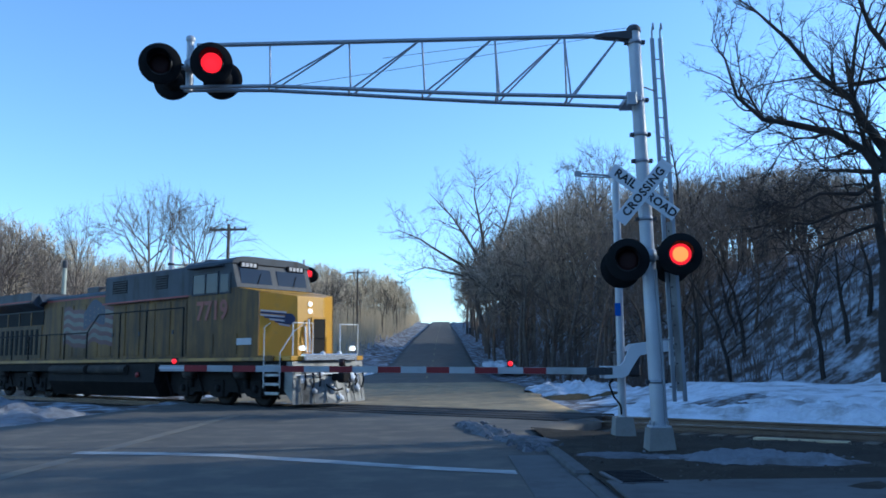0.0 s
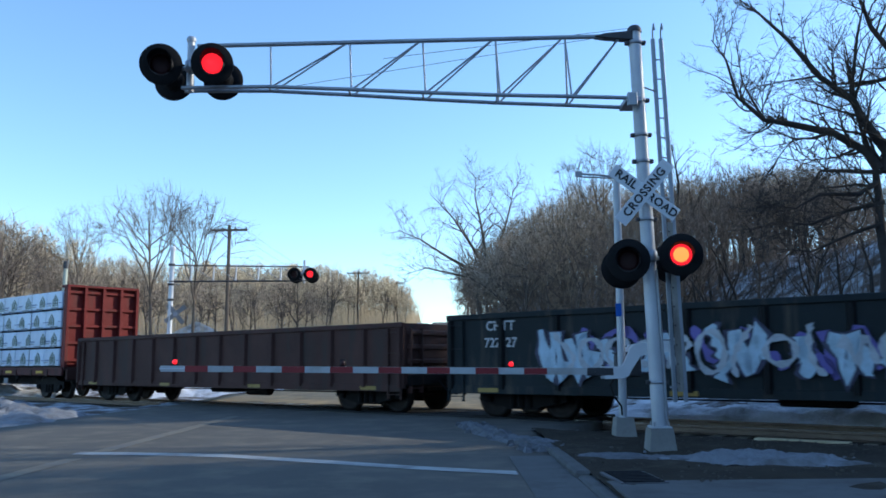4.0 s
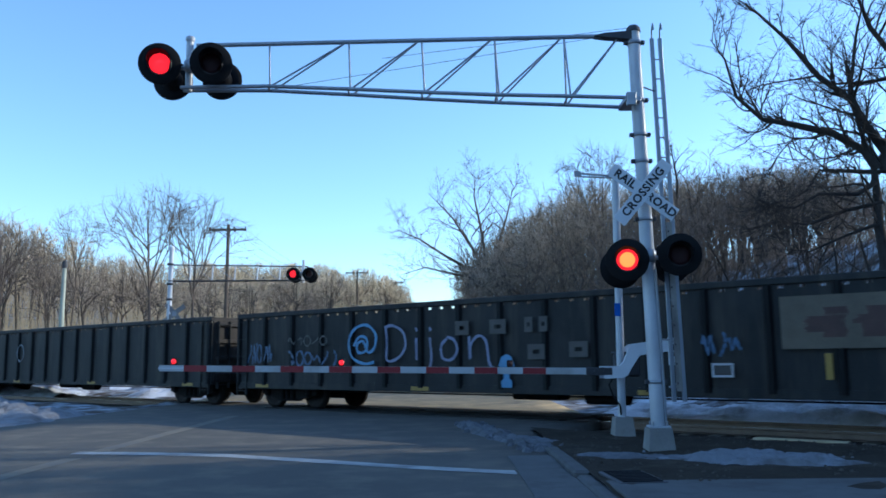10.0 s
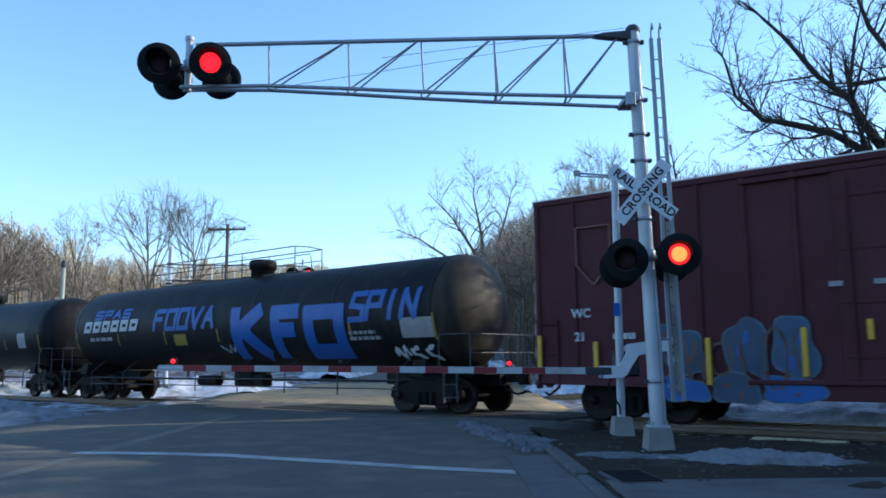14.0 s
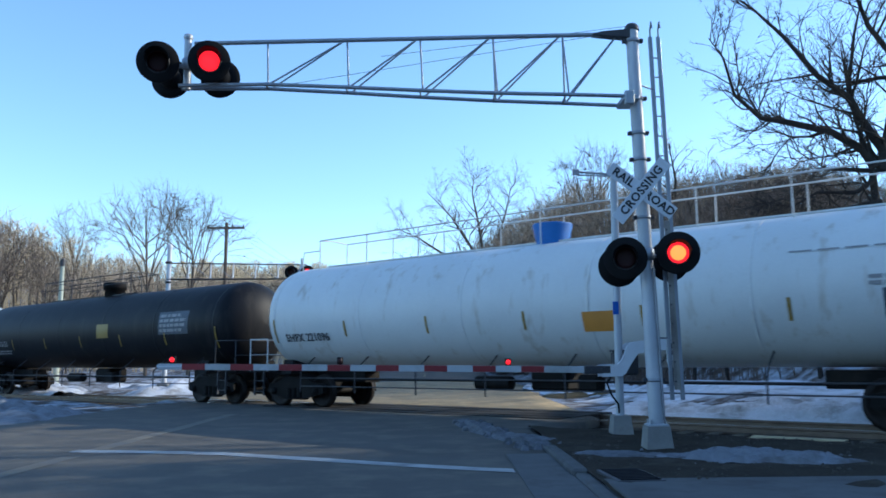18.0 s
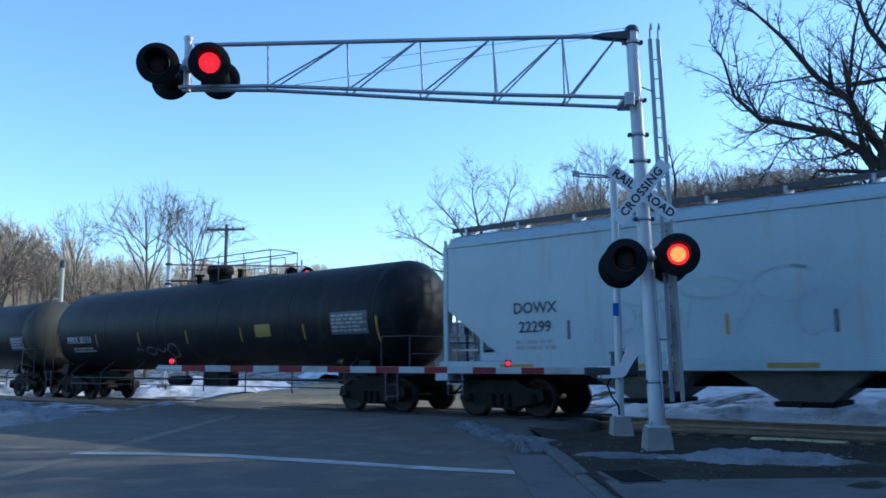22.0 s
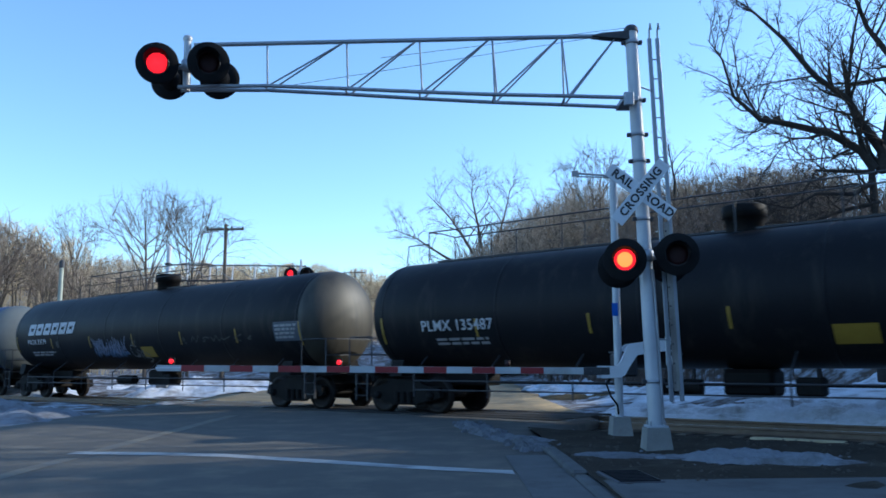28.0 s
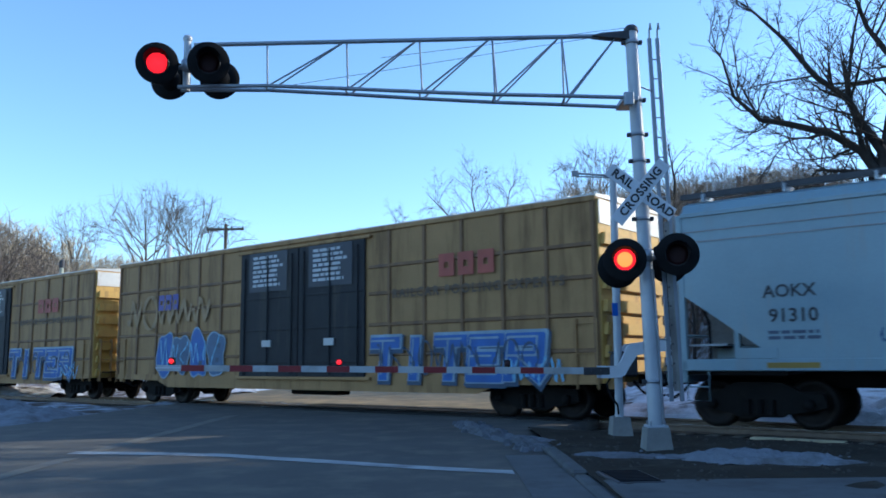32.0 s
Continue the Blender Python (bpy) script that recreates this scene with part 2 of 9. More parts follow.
def road_z(y):
    return interp(y, (0, 36, 48, 62, 80, 96, 124, 200, 262, 285, 330, 700), (0, 0, 0.1, 0.45, 1.2, 2.5, 4.6, 9.4, 13.6, 14.2, 13.2, -5))


def ground_z(x, y):
    nd = TN.x * x + TN.y * y
    z = road_z(y)
    side = abs(x - ROAD_X)
    if y > 45:
        z -= 0.25 * smooth(4.0, 5.0, side) * (1 - smooth(6, 9, side))
    if x > 4:
        z += interp(y, (20, 29, 62, 78), (9.4, 6.8, 6.8, 9.4)) * smooth(interp(y, (10, 30, 45, 60), (13, 11, 9, 6.5)), interp(y, (10, 30, 45, 60, 90), (23, 21, 19, 19, 25)), x) * smooth(22, 32, nd) + 0.05 * max(0, min(x, 90) - 27)
        # higher ridge out of view on the right, added to shade the near road
        z += 5.5 * smooth(23, 31, x) * smooth(22, 17, y) * smooth(24, 31, nd)
        z += 0.5 * smooth(18.9, 20.6, nd) * (1 - smooth(24, 30, nd)) * smooth(4.5, 8, x)
    # unseen hill behind the eye, added to darken reflections and low sky light
    if y < -25:
        z += 13 * smooth(-25, -75, y)
    # unseen hill behind on the right, added to hold sky light off the train
    if x > 9 and y < 2:
        z += 11 * smooth(9, 22, x) * smooth(2, -9, y)
    if x < -7:
        z += 0.16 * (min(-x, 120) - 7) * smooth(70, 150, y)
    if -4 < nd - TC < 3.0 and y < 60:
        z -= 0.30 * smooth(3.0, 1.6, abs(nd - TC + 0.3)) if (3.0 < x or x < -9.5) else 0.0
    z += 0.25 * noise.noise(Vector((x * 0.12, y * 0.12, 0.3))) * smooth(4.6, 9, side) * smooth(20, 30, y)
    z += 0.07 * noise.noise(Vector((x * 0.7, y * 0.7, 1.3))) * smooth(4.6, 8, side)
    return z - 0.06


def ground_sheet():
    xs = np.concatenate([np.linspace(-900, -130, 12), np.linspace(-110, -24, 22), np.linspace(-22, 30, 75), np.linspace(32, 110, 26), np.linspace(140, 900, 10)])
    ys = np.concatenate([np.linspace(-300, -20, 6), np.linspace(-10, 60, 100), np.linspace(62, 130, 35), np.linspace(134, 330, 50), np.linspace(360, 1500, 14)])
    b = B()
    vs = [(x, y, ground_z(x, y) - (0.5 if ROAD_X - 4.4 < x < ROAD_X + 3.6 and y < 290 else 0)) for y in ys for x in xs]
    nx = len(xs)
    fs = [(j * nx + i, j * nx + i + 1, (j + 1) * nx + i + 1, (j + 1) * nx + i) for j in range(len(ys) - 1) for i in range(nx - 1)]
    b.add(vs, fs, True)
    ma = mat("litter_and_snow", (0.085, 0.066, 0.052), 0.9, 0, 0.35, 0.6, 9, 0.3, dirt=(0.52, 0.56, 0.62), dirt_amount=0.76, distance=0.03, spec=0.12)
    return tagged(part("ground", b, ma, fix=False), "winter ground with old snow, dead leaves and bare dirt", "ground", kind="structure")


def road_edges(y):
    left = interp(y, (-20, 20, 27, 34, 40, 46, 60, 130, 280), (-9.6, -9.6, -8.8, -9.2, -9.4, -7.2, -5.2, -4.7, -3.8))
    right = interp(y, (-20, 13, 16, 18, 30, 34, 44, 52, 130, 280), (1.55, 1.55, 2.2, 3.4, 3.4, 4.0, 3.7, 2.9, 2.2, 1.3))
    return left, right


def road_top(x, y):
    return road_z(y) + 0.012 * noise.noise(Vector((x * 0.4, y * 0.4, 5)))


def road_sheet():
    b = B()
    ys = list(np.concatenate([np.linspace(-25, 50, 90), np.linspace(52, 300, 90)]))
    n = 14
    vs = []
    for y in ys:
        l, r = road_edges(y)
        for i in range(n + 1):
            x = l + (r - l) * i / n
            vs.append((x, y, road_top(x, y)))
        vs.append((r, y, road_z(y) - 0.4))
        vs.append((l, y, road_z(y) - 0.4))
    w = n + 3
    fs = []
    for j in range(len(ys) - 1):
        for i in range(n):
            fs.append((j * w + i, j * w + i + 1, (j + 1) * w + i + 1, (j + 1) * w + i))
        fs.append((j * w + n, j * w + n + 1, (j + 1) * w + n + 1, (j + 1) * w + n))
        fs.append((j * w + n + 2, j * w, (j + 1) * w, (j + 1) * w + n + 2))
    b.add(vs, fs, True)
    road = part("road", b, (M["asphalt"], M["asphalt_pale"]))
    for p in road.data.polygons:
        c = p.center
        # sun on the road past the track, painted as paler asphalt
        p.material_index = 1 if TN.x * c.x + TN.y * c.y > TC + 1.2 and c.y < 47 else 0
    ob = tagged(road, "worn grey asphalt road, salt-dusty, tinted sunlit tan beyond the track", "road", kind="structure")
    return ob


def along(s, m, z=0.0):
    """World point: s metres along the track, m metres past its middle."""
    return TD * s + TN * (TC + m) + Vector((0, 0, z))


TRACK_M = Matrix.Translation(TN * TC) @ pose(0, 0, 0, 0, 0, -YAW)      # x along the train's way, y away


def paint_marks():
    b = B()
    pts = ((-5.6, 12.62), (-4.4, 12.36), (-3.19, 12.08), (-1.5, 11.15), (0.83, 9.91))
    w = 0.34
    for (xa, ya), (xb, yb) in zip(pts[:-1], pts[1:]):
        n = 10
        vs = []
        for i in range(n + 1):
            x, y = xa + (xb - xa) * i / n, ya + (yb - ya) * i / n
            for k in (-.5, 0, .5):
                q = y + w * k + (.02 * noise.noise(Vector((x * 5, k * 9, 2))) if k else 0)
                vs.append((x, q, road_top(x, q) + .007))
        b.add(vs, [(3 * i + k, 3 * i + 3 + k, 3 * i + 4 + k, 3 * i + 1 + k) for i in range(n) for k in (0, 1)], True)
    tagged(part("stop_line", b, M["paint_line"], fix=False), "worn white stop line painted across the asphalt", "road marking", kind="structure")
    b = B()
    for x in (-5.3,):
        for y0, y1 in ((3.0, 11.9), (12.8, 21.0)):
            n = 16
            vs = []
            for i in range(n + 1):
                y = y0 + (y1 - y0) * i / n
                for k in (-.13, 0, .13):
                    q = x + k * (1 + .2 * noise.noise(Vector((y * 3, k * 9, 4))))
                    vs.append((q, y, road_top(q, y) + .006))
            b.add(vs, [(3 * i + k, 3 * i + 1 + k, 3 * i + 4 + k, 3 * i + 3 + k) for i in range(n) for k in (0, 1)], True)
    tagged(part("yellow_line", b, mat("worn_dull_yellow", (0.145, 0.125, 0.088), 0.8, 0, 0.3, 2, 60, 0.3, dirt=(0.1, 0.098, 0.09), dirt_amount=0.8), fix=False), "worn wide yellow line on the asphalt", "road marking", kind="structure")
    b = B()
    for y0 in range(52, 260, 9):
        for k in range(3):
            a, c = y0 + k, y0 + k + 1
            b.add([(ROAD_X - .06, a, road_z(a) + .03), (ROAD_X + .06, a, road_z(a) + .03), (ROAD_X + .06, c, road_z(c) + .03), (ROAD_X - .06, c, road_z(c) + .03)], [(0, 1, 2, 3)])
    tagged(part("centre_line", b, mat("worn_yellow_line", (0.2, 0.16, 0.075), 0.8, 0, 0.3), fix=False), "faded yellow centre line on the hill road", "road marking", kind="structure")


def track_bed():
    b = B()
    for s0, s1 in ((-140, -19.6), (-9.3, 60)):
        prof = ((-2.9, -0.42), (-1.7, -0.16), (1.7, -0.16), (2.9, -0.42))
        n = int((s1 - s0) / 0.6)
        vs, w = [], 9
        for i in range(n + 1):
            s = s0 + (s1 - s0) * i / n
            for k in range(w):
                m = -2.9 + 5.8 * k / (w - 1)
                z = interp(m, [p[0] for p in prof], [p[1] for p in prof]) + 0.03 * noise.noise(Vector((s * 2, m * 2, 0)))
                vs.append((s, m, z))
        b.add(vs, [(i * w + k, (i + 1) * w + k, (i + 1) * w + k + 1, i * w + k + 1) for i in range(n) for k in range(w - 1)], True)
    tagged(part("track_bed", b, M["ballast"], m=TRACK_M, fix=False), "dark crushed-stone bed under the rails", "track bed", kind="structure")
    rails = thing("railway_rails", "pair of steel rails with polished heads", "rail", TRACK_M, kind="structure")
    for m in (-0.7535, 0.7535):
        b = B()
        b.prism([(m - .07, -.17), (m + .07, -.17), (m + .07, -.15), (m + .012, -.13), (m + .012, -.05), (m + .036, -.035), (m + .036, 0.0), (m - .036, 0.0), (m - .036, -.035), (m - .012, -.05), (m - .012, -.13), (m - .07, -.15)], -140, 60, "x")
        part("rail", b, M["rail"], rails)
        b = B().box(-140, 60, m - .03, m + .03, 0.001, 0.005)
        part("railhead", b, M["rail_top"], rails, "polished railhead")
    tie = B().box(-.115, .115, -1.3, 1.3, -.2, -.145, .01).mesh("tie")
    fix_normals(tie)
    i = 0
    for s in np.arange(-8.8, 14, 0.55):
        part("tie", tie, M["tie"], rails, m=pose(s, random.uniform(-.05, .05), random.uniform(-.01, .01), 0, 0, random.uniform(-2, 2)))
    b = B()
    for s in np.arange(-60, -20, 0.6):
        b.box(s - .115, s + .115, -1.3, 1.3, -.2, -.145)
    tagged(part("tie", b, M["tie"], rails), kind="stuff")
    # crossing panels between and beside the rails, in the road
    panels = thing("crossing_panels", "dark worn rubber and timber crossing panels set flush in the road", "crossing panel", TRACK_M, kind="structure")
    for m0, m1 in ((-1.28, -.84), (-.66, -.02), (.02, .66), (.84, 1.28)):
        for k in range(5):
            s0 = -19.4 + k * 2.0
            b = B().box(s0 + .01, s0 + 1.99, m0, m1, -.25, 0.022 + random.uniform(-.004, .004), .012)
            part("panel", b, M["panel"], panels)
    # pale yellowish strips at the edge of the bed
    for s0, s1, m in ((-5.7, -4.5, -2.85), (-3.8, -1.9, -2.9), (-4.9, -3.4, -2.35), (-1.5, 0.4, -2.9)):
        b = B().box(s0, s1, m - .1, m + .1, -.3, -.02, .015)
        tagged(part("edge_timber", b, M["strip_pale"], m=TRACK_M @ pose(0, 0, 0, 0, 0, random.uniform(-1, 1))), "pale low strip lying beside the track bed", "timber", "edge timbers")


M["panel"] = mat("crossing_rubber", (0.04, 0.038, 0.036), 0.85, 0, 0.3, 2, 40, 0.4, dirt=(0.09, 0.085, 0.08), dirt_amount=0.4, rand=0.2, spec=0.12)
M["strip_pale"] = mat("pale_tan_strip", (0.42, 0.34, 0.2), 0.85, 0, 0.25, 3, 30, 0.3)


def mound(name, label, cx, cy, lx, ly, h, seed, material, turn=0.0, z=0.0, n=34, drape=False):
    """A ploughed bank of snow with a broken outline."""
    b = B()
    vs = []
    for j in range(n + 1):
        for i in range(n + 1):
            u, v = 2 * i / n - 1, 2 * j / n - 1
            r = math.hypot(u, v) + 0.28 * noise.noise(Vector((u * 2.2, v * 2.2, seed)))
            k = max(0.0, 1 - r * r)
            k = k ** 0.6 * (0.75 + 0.5 * noise.noise(Vector((u * 5, v * 5, seed + 3))) + 0.3 * noise.noise(Vector((u * 13, v * 13, seed + 7))) + 0.2 * noise.noise(Vector((u * lx * 2.6, v * ly * 2.6, seed + 9))) + 0.1 * noise.noise(Vector((u * lx * 6, v * ly * 6, seed + 4))))
            q = pose(cx, cy, 0, 0, 0, turn) @ Vector((u * lx, v * ly, 0))
            vs.append((u * lx, v * ly, h * k - (0.06 if k <= 0.03 else 0) + (ground_z(q.x, q.y) if drape else 0)))
    w = n + 1
    b.add(vs, [(j * w + i, j * w + i + 1, (j + 1) * w + i + 1, (j + 1) * w + i) for j in range(n) for i in range(n)], True)
    return tagged(part(name, b, material, m=pose(cx, cy, z, 0, 0, turn), fix=False), label, "snow bank", kind="stuff")


def near_ground():
    """Kerb, gutter, gravel corner and snow round the signal masts."""
    b = B()
    poly = [(1.62, 6.0), (9.5, 6.0), (9.5, 8.2), (4.2, 12.6), (2.6, 14.2), (1.62, 15.4)]
    n = 40
    vs, idx = [], {}
    for j in range(n + 1):
        for i in range(n + 1):
            x = 1.62 + 10 * i / n
            y = 4 + 12.0 * j / n
            nd = TN.x * x + TN.y * y
            z = 0.06 + 0.04 * noise.noise(Vector((x * 1.3, y * 1.3, 2))) + 0.02 * noise.noise(Vector((x * 6, y * 6, 4))) - 0.3 * smooth(13.2, 14.6, nd)
            vs.append((x, y, z))
    w = n + 1
    b.add(vs, [(j * w + i, j * w + i + 1, (j + 1) * w + i + 1, (j + 1) * w + i) for j in range(n) for i in range(n)], True)
    tagged(part("verge", b, M["dirt"], fix=False), "frozen gravel and dirt verge at the road corner", "verge", kind="structure")
    kerb = thing("kerb", "broken concrete kerb at the road edge", "kerb", kind="structure")
    y = 5.0
    for k, (l, drop) in enumerate(((2.3, .085), (2.2, .075), (1.5, .03), (1.2, .045), (.5, .08))):
        bb = B().box(1.46, 1.66, y + .003, y + l - .003, -.3, .11 - drop, .03)
        part("kerb_stone", bb, M["gutter"], kerb, m=pose(random.uniform(-.012, .012), 0, 0))
        y += l
    bb = B().box(.86, 1.455, 5, 11.6, -.3, .016, .004)
    tagged(part("gutter", bb, M["gutter"]), "pale concrete gutter strip beside the kerb", "gutter", kind="structure")
    # drain grating in the pavement corner
    g = thing("drain_grating", "rusty iron drain grating in the concrete", "drain", pose(1.98, 8.95, .088, 0, 0, 4))
    part("frame", B().box(-.25, .25, -.44, .44, -.05, .0, .01), M["uw_black"] if "uw_black" in M else M["steel_dark"], g)
    for k in range(8):
        part("bar", B().box(-.21, .21, -.4 + k * .107, -.345 + k * .107, .0, .012, .003), M["black"], g)
    slab = B().box(1.662, 6.5, 4.0, 8.75, -.2, .078, .01)
    tagged(part("pavement", slab, M["gutter"]), "worn concrete pavement slab", "pavement", kind="structure")
    mound("snow_pile", "low grey roadside snow pile beside the mast", 3.9, 10.35, 1.35, .45, .2, 2.0, M["dirty_snow"], -18, .0)
    mound("snow_patch", "thin dirty snow on the verge", 2.5, 10.9, .9, .28, .09, 5.0, M["ice"], -30, .03)
    mound("snow_patch", "ridge of broken ice along the crumbled road edge", .72, 15.6, 2.4, .3, .15, 8.0, M["ice"], -80, -.02)
    mound("snow_patch", "thin grey snow on the broken road edge", 1.35, 13.6, 1.2, .35, .1, 9.0, M["ice"], -60, .0)
    mound("snow_bank", "grey ploughed snow bank beside the road", -13.2, 22.5, 3.2, 6.5, .5, 11.0, M["dirty_snow"], 28, -.15, 46)
    tagged(mound("dirt_patch", "bare frozen dirt and dead grass at the edge of the snow", 4.9, 29.5, 1.5, 1.3, .16, 31.0, M["dead_grass"], 0, 0, 26, True), "bare frozen dirt and dead grass at the edge of the snow", "dirt patch", kind="stuff")
    mound("snow_bank", "long snow bank across the track", 9.6, 17.4, 7.5, 2.1, .62, 13.0, M["snow"], -YAW, -.2, 60)
    mound("snow_bank", "trodden snow at the foot of the wooded slope", 12.6, 21.3, 10.0, 4.4, .16, 23.0, M["snow"], -YAW, 0, 70, True)
    mound("snow_bank", "snow bank at the side of the hill road", 5.7, 33.0, 2.2, 5.5, .5, 14.0, M["snow"], 10, -.05, 40)
    mound("snow_bank", "snow bank across the track at the road's far side", -11.8, 41.0, 4.5, 6.0, .7, 17.0, M["snow"], 20, -.1, 40)
    mound("snow_bank", "low snow bank across the track", -23.0, 42.0, 9.0, 3.0, .6, 18.0, M["snow"], -YAW, -.1, 40)
    mound("snow_bank", "bright snow bank on the hill road's edge", -8.0, 62.0, 2.6, 8.0, .9, 21.0, M["snow"], 4, .3, 30)
    mound("snow_bank", "snow bank on the hill road's edge", 4.6, 75.0, 1.2, 16.0, .5, 22.0, M["snow"], 0, .8, 30)


def lumps(name, label, category, spots, material, seed):
    """Loose stones or ice: small uneven lumps in one mesh."""
    rng = random.Random(seed)
    b = B()
    for x, y, z, size in spots:
        vs = []
        for sx, sy, sz in ((-1, -1, 0), (1, -1, 0), (1, 1, 0), (-1, 1, 0), (-.6, -.5, 1), (.5, -.6, 1), (.6, .5, 1), (-.5, .6, 1)):
            vs.append((x + sx * size * rng.uniform(.4, 1), y + sy * size * rng.uniform(.4, 1), z + (sz * rng.uniform(.5, 1.1) - .15) * size))
        b.add(vs, [(0, 1, 5, 4), (1, 2, 6, 5), (2, 3, 7, 6), (3, 0, 4, 7), (4, 5, 6, 7)])
    return tagged(part(name, b, material), label, category, kind="stuff")


def loose_ground():
    rng = random.Random(77)
    spots = []
    for _ in range(900):
        x, y = rng.uniform(1.7, 7.5), rng.uniform(8.6, 13.5)
        if TN.x * x + TN.y * y < 13.4:
            spots.append((x, y, .05 + 0.05 * noise.noise(Vector((x * 1.3, y * 1.3, 2))), rng.uniform(.012, .035)))
    lumps("gravel", "scattered gravel and frozen clods on the verge", "gravel", spots, M["clod"], 1)
    spots = []
    for _ in range(130):
        t = rng.random()
        spots.append((.42 + 1.05 * t + rng.gauss(0, .16), 17.6 - 5.6 * t + rng.gauss(0, .25), .0, rng.uniform(.03, .11)))
    lumps("ice_lumps", "broken ice and crumbled asphalt along the road edge", "ice", spots, M["ice"], 2)
    spots = [(rng.uniform(2.2, 5.2), rng.uniform(9.9, 11.6), .04, rng.uniform(.015, .04)) for _ in range(110)]
    lumps("ice_lumps", "loose lumps of grey snow beside the mast", "ice", spots, M["dirty_snow"], 3)
    spots = []
    for _ in range(1500):
        s_, m_ = rng.uniform(-9, 14), rng.choice((-1, 1)) * rng.uniform(1.35, 2.9)
        p = along(s_, m_)
        spots.append((p.x, p.y, -.17 - .16 * max(0, abs(m_) - 1.7), rng.uniform(.02, .05)))
    lumps("ballast_stones", "loose dark stones beside the rails", "ballast", spots, M["ballast"], 4)


M["clod"] = mat("frozen_clods", (0.075, 0.067, 0.058), 0.95, 0, 0.4, 2, 20, 0.4, spec=0.05)
M["gutter"] = mat("gutter_concrete", (0.115, 0.115, 0.113), 0.9, 0, 0.25, 1.0, 50, 0.3, dirt=(0.07, 0.067, 0.063), dirt_amount=0.45, spec=0.12)


# ---------------------------------------------------------------- trees
def grow(rng, out, p, way, length, radius, level, top, droop=0.0):
    """One limb as a bent bar, and its side limbs; fine twigs go to out['twig']."""
    n = (7, 6, 4, 3, 2)[min(level, 4)]
    pts, rad = [p.copy()], [radius]
    w = way.normalized()
    q = p.copy()
    for i in range(n):
        bend = Vector((rng.gauss(0, 1), rng.gauss(0, 1), rng.gauss(0, 0.7))) * (0.09, 0.16, 0.25, 0.33, 0.4)[min(level, 4)]
        w = (w + bend + Vector((0, 0, (0.02, 0.10, 0.10, 0.06, 0.0)[min(level, 4)] - droop))).normalized()
        q = q + w * (length / n)
        pts.append(q.copy())
        rad.append(radius * (1 - 0.82 * (i + 1) / n) if level else radius * (1 - 0.7 * (i + 1) / n))
    out["limb" if level < 3 else "twig"].append((pts, rad, level))
    if level >= top:
        return
    kids = out["kids"][min(level, len(out["kids"]) - 1)]
    for k in range(kids):
        t = rng.uniform(0.28 if level == 0 else 0.15, 1.0) if k else 1.0
        i = min(n - 1, int(t * n))
        f = t * n - i
        a = pts[i].lerp(pts[i + 1], f)
        base = (pts[i + 1] - pts[i]).normalized()
        side = base.cross(Vector((rng.gauss(0, 1), rng.gauss(0, 1), rng.gauss(0, 1)))).normalized()
        ang = rng.uniform(0.42, 0.9) if k else rng.uniform(0.1, 0.4)
        d = base * math.cos(ang) + side * math.sin(ang)
        grow(rng, out, a, d, length * rng.uniform(0.42, 0.68) * (1.15 - 0.4 * t if level == 0 else (.92 if level == 1 else .78)), max(0.006, rad[min(i + 1, n)] * rng.uniform(0.5, 0.75)), level + 1, top, droop)


def tree_meshes(name, seed, height, radius, kids=(9, 6, 5, 4), top=4, lean=(0, 0), limbs=None, droop=0.0, thin=0.012, trunk_share=0.55, reach=1.0, sides=(8, 6, 4)):
    """(trunk mesh, crown mesh): a tapered trunk with its limbs, and the fine twigs."""
    rng = random.Random(seed)
    out = {"limb": [], "twig": [], "kids": kids}
    grow(rng, out, Vector((0, 0, -0.3)), Vector((lean[0], lean[1], 1)), height * trunk_share, radius, 0, top, droop)
    for path, r in limbs or ():
        pts = [Vector(p) for p in path]
        rad = [r * (1 - 0.92 * i / (len(pts) - 1)) for i in range(len(pts))]
        out["limb"].append((pts, rad, 1))
        total = sum((b - a).length for a, b in zip(pts[:-1], pts[1:]))
        for k in range(int(total * 3.3 / reach ** .6)):
            i = rng.randrange(len(pts) - 1) if k else len(pts) - 2
            a = pts[i].lerp(pts[i + 1], rng.random())
            base = (pts[i + 1] - pts[i]).normalized()
            side = base.cross(Vector((rng.gauss(0, 1), rng.gauss(0, 1), rng.gauss(0, 1)))).normalized()
            ang = rng.uniform(0.5, 1.1)
            grow(rng, out, a, base * math.cos(ang) + side * math.sin(ang), reach * rng.uniform(.9, 2.2) * (1.2 - 0.6 * i / len(pts)), max(.02, rad[i] * rng.uniform(.3, .5)), 2, top, droop)
    trunk, crown = B(), B()
    for pts, rad, level in out["limb"]:
        trunk.tube(pts, [max(r, .012) for r in rad], sides[level], caps=level == 0)
    for pts, rad, level in out["twig"]:
        r = max(thin, rad[0])
        n = 3
        w = (pts[1] - pts[0]).normalized()
        a = w.cross(Vector((0.3, 0.5, 0.8))).normalized()
        c = a.cross(w)
        ring = lambda p, s: [p + a * s, p - a * (s * .5) + c * (s * .87), p - a * (s * .5) - c * (s * .87)]
        if level == 3:
            mid = pts[len(pts) // 2]
            vs = ring(pts[0], r) + ring(mid, r * .7) + [pts[-1]]
            crown.add(vs, [(0, 1, 4, 3), (1, 2, 5, 4), (2, 0, 3, 5), (3, 4, 6), (4, 5, 6), (5, 3, 6)])
        else:
            crown.add(ring(pts[0], r) + [pts[-1]], [(0, 1, 3), (1, 2, 3), (2, 0, 3)])
    return trunk.mesh(name + "_trunk"), crown.mesh(name + "_crown")


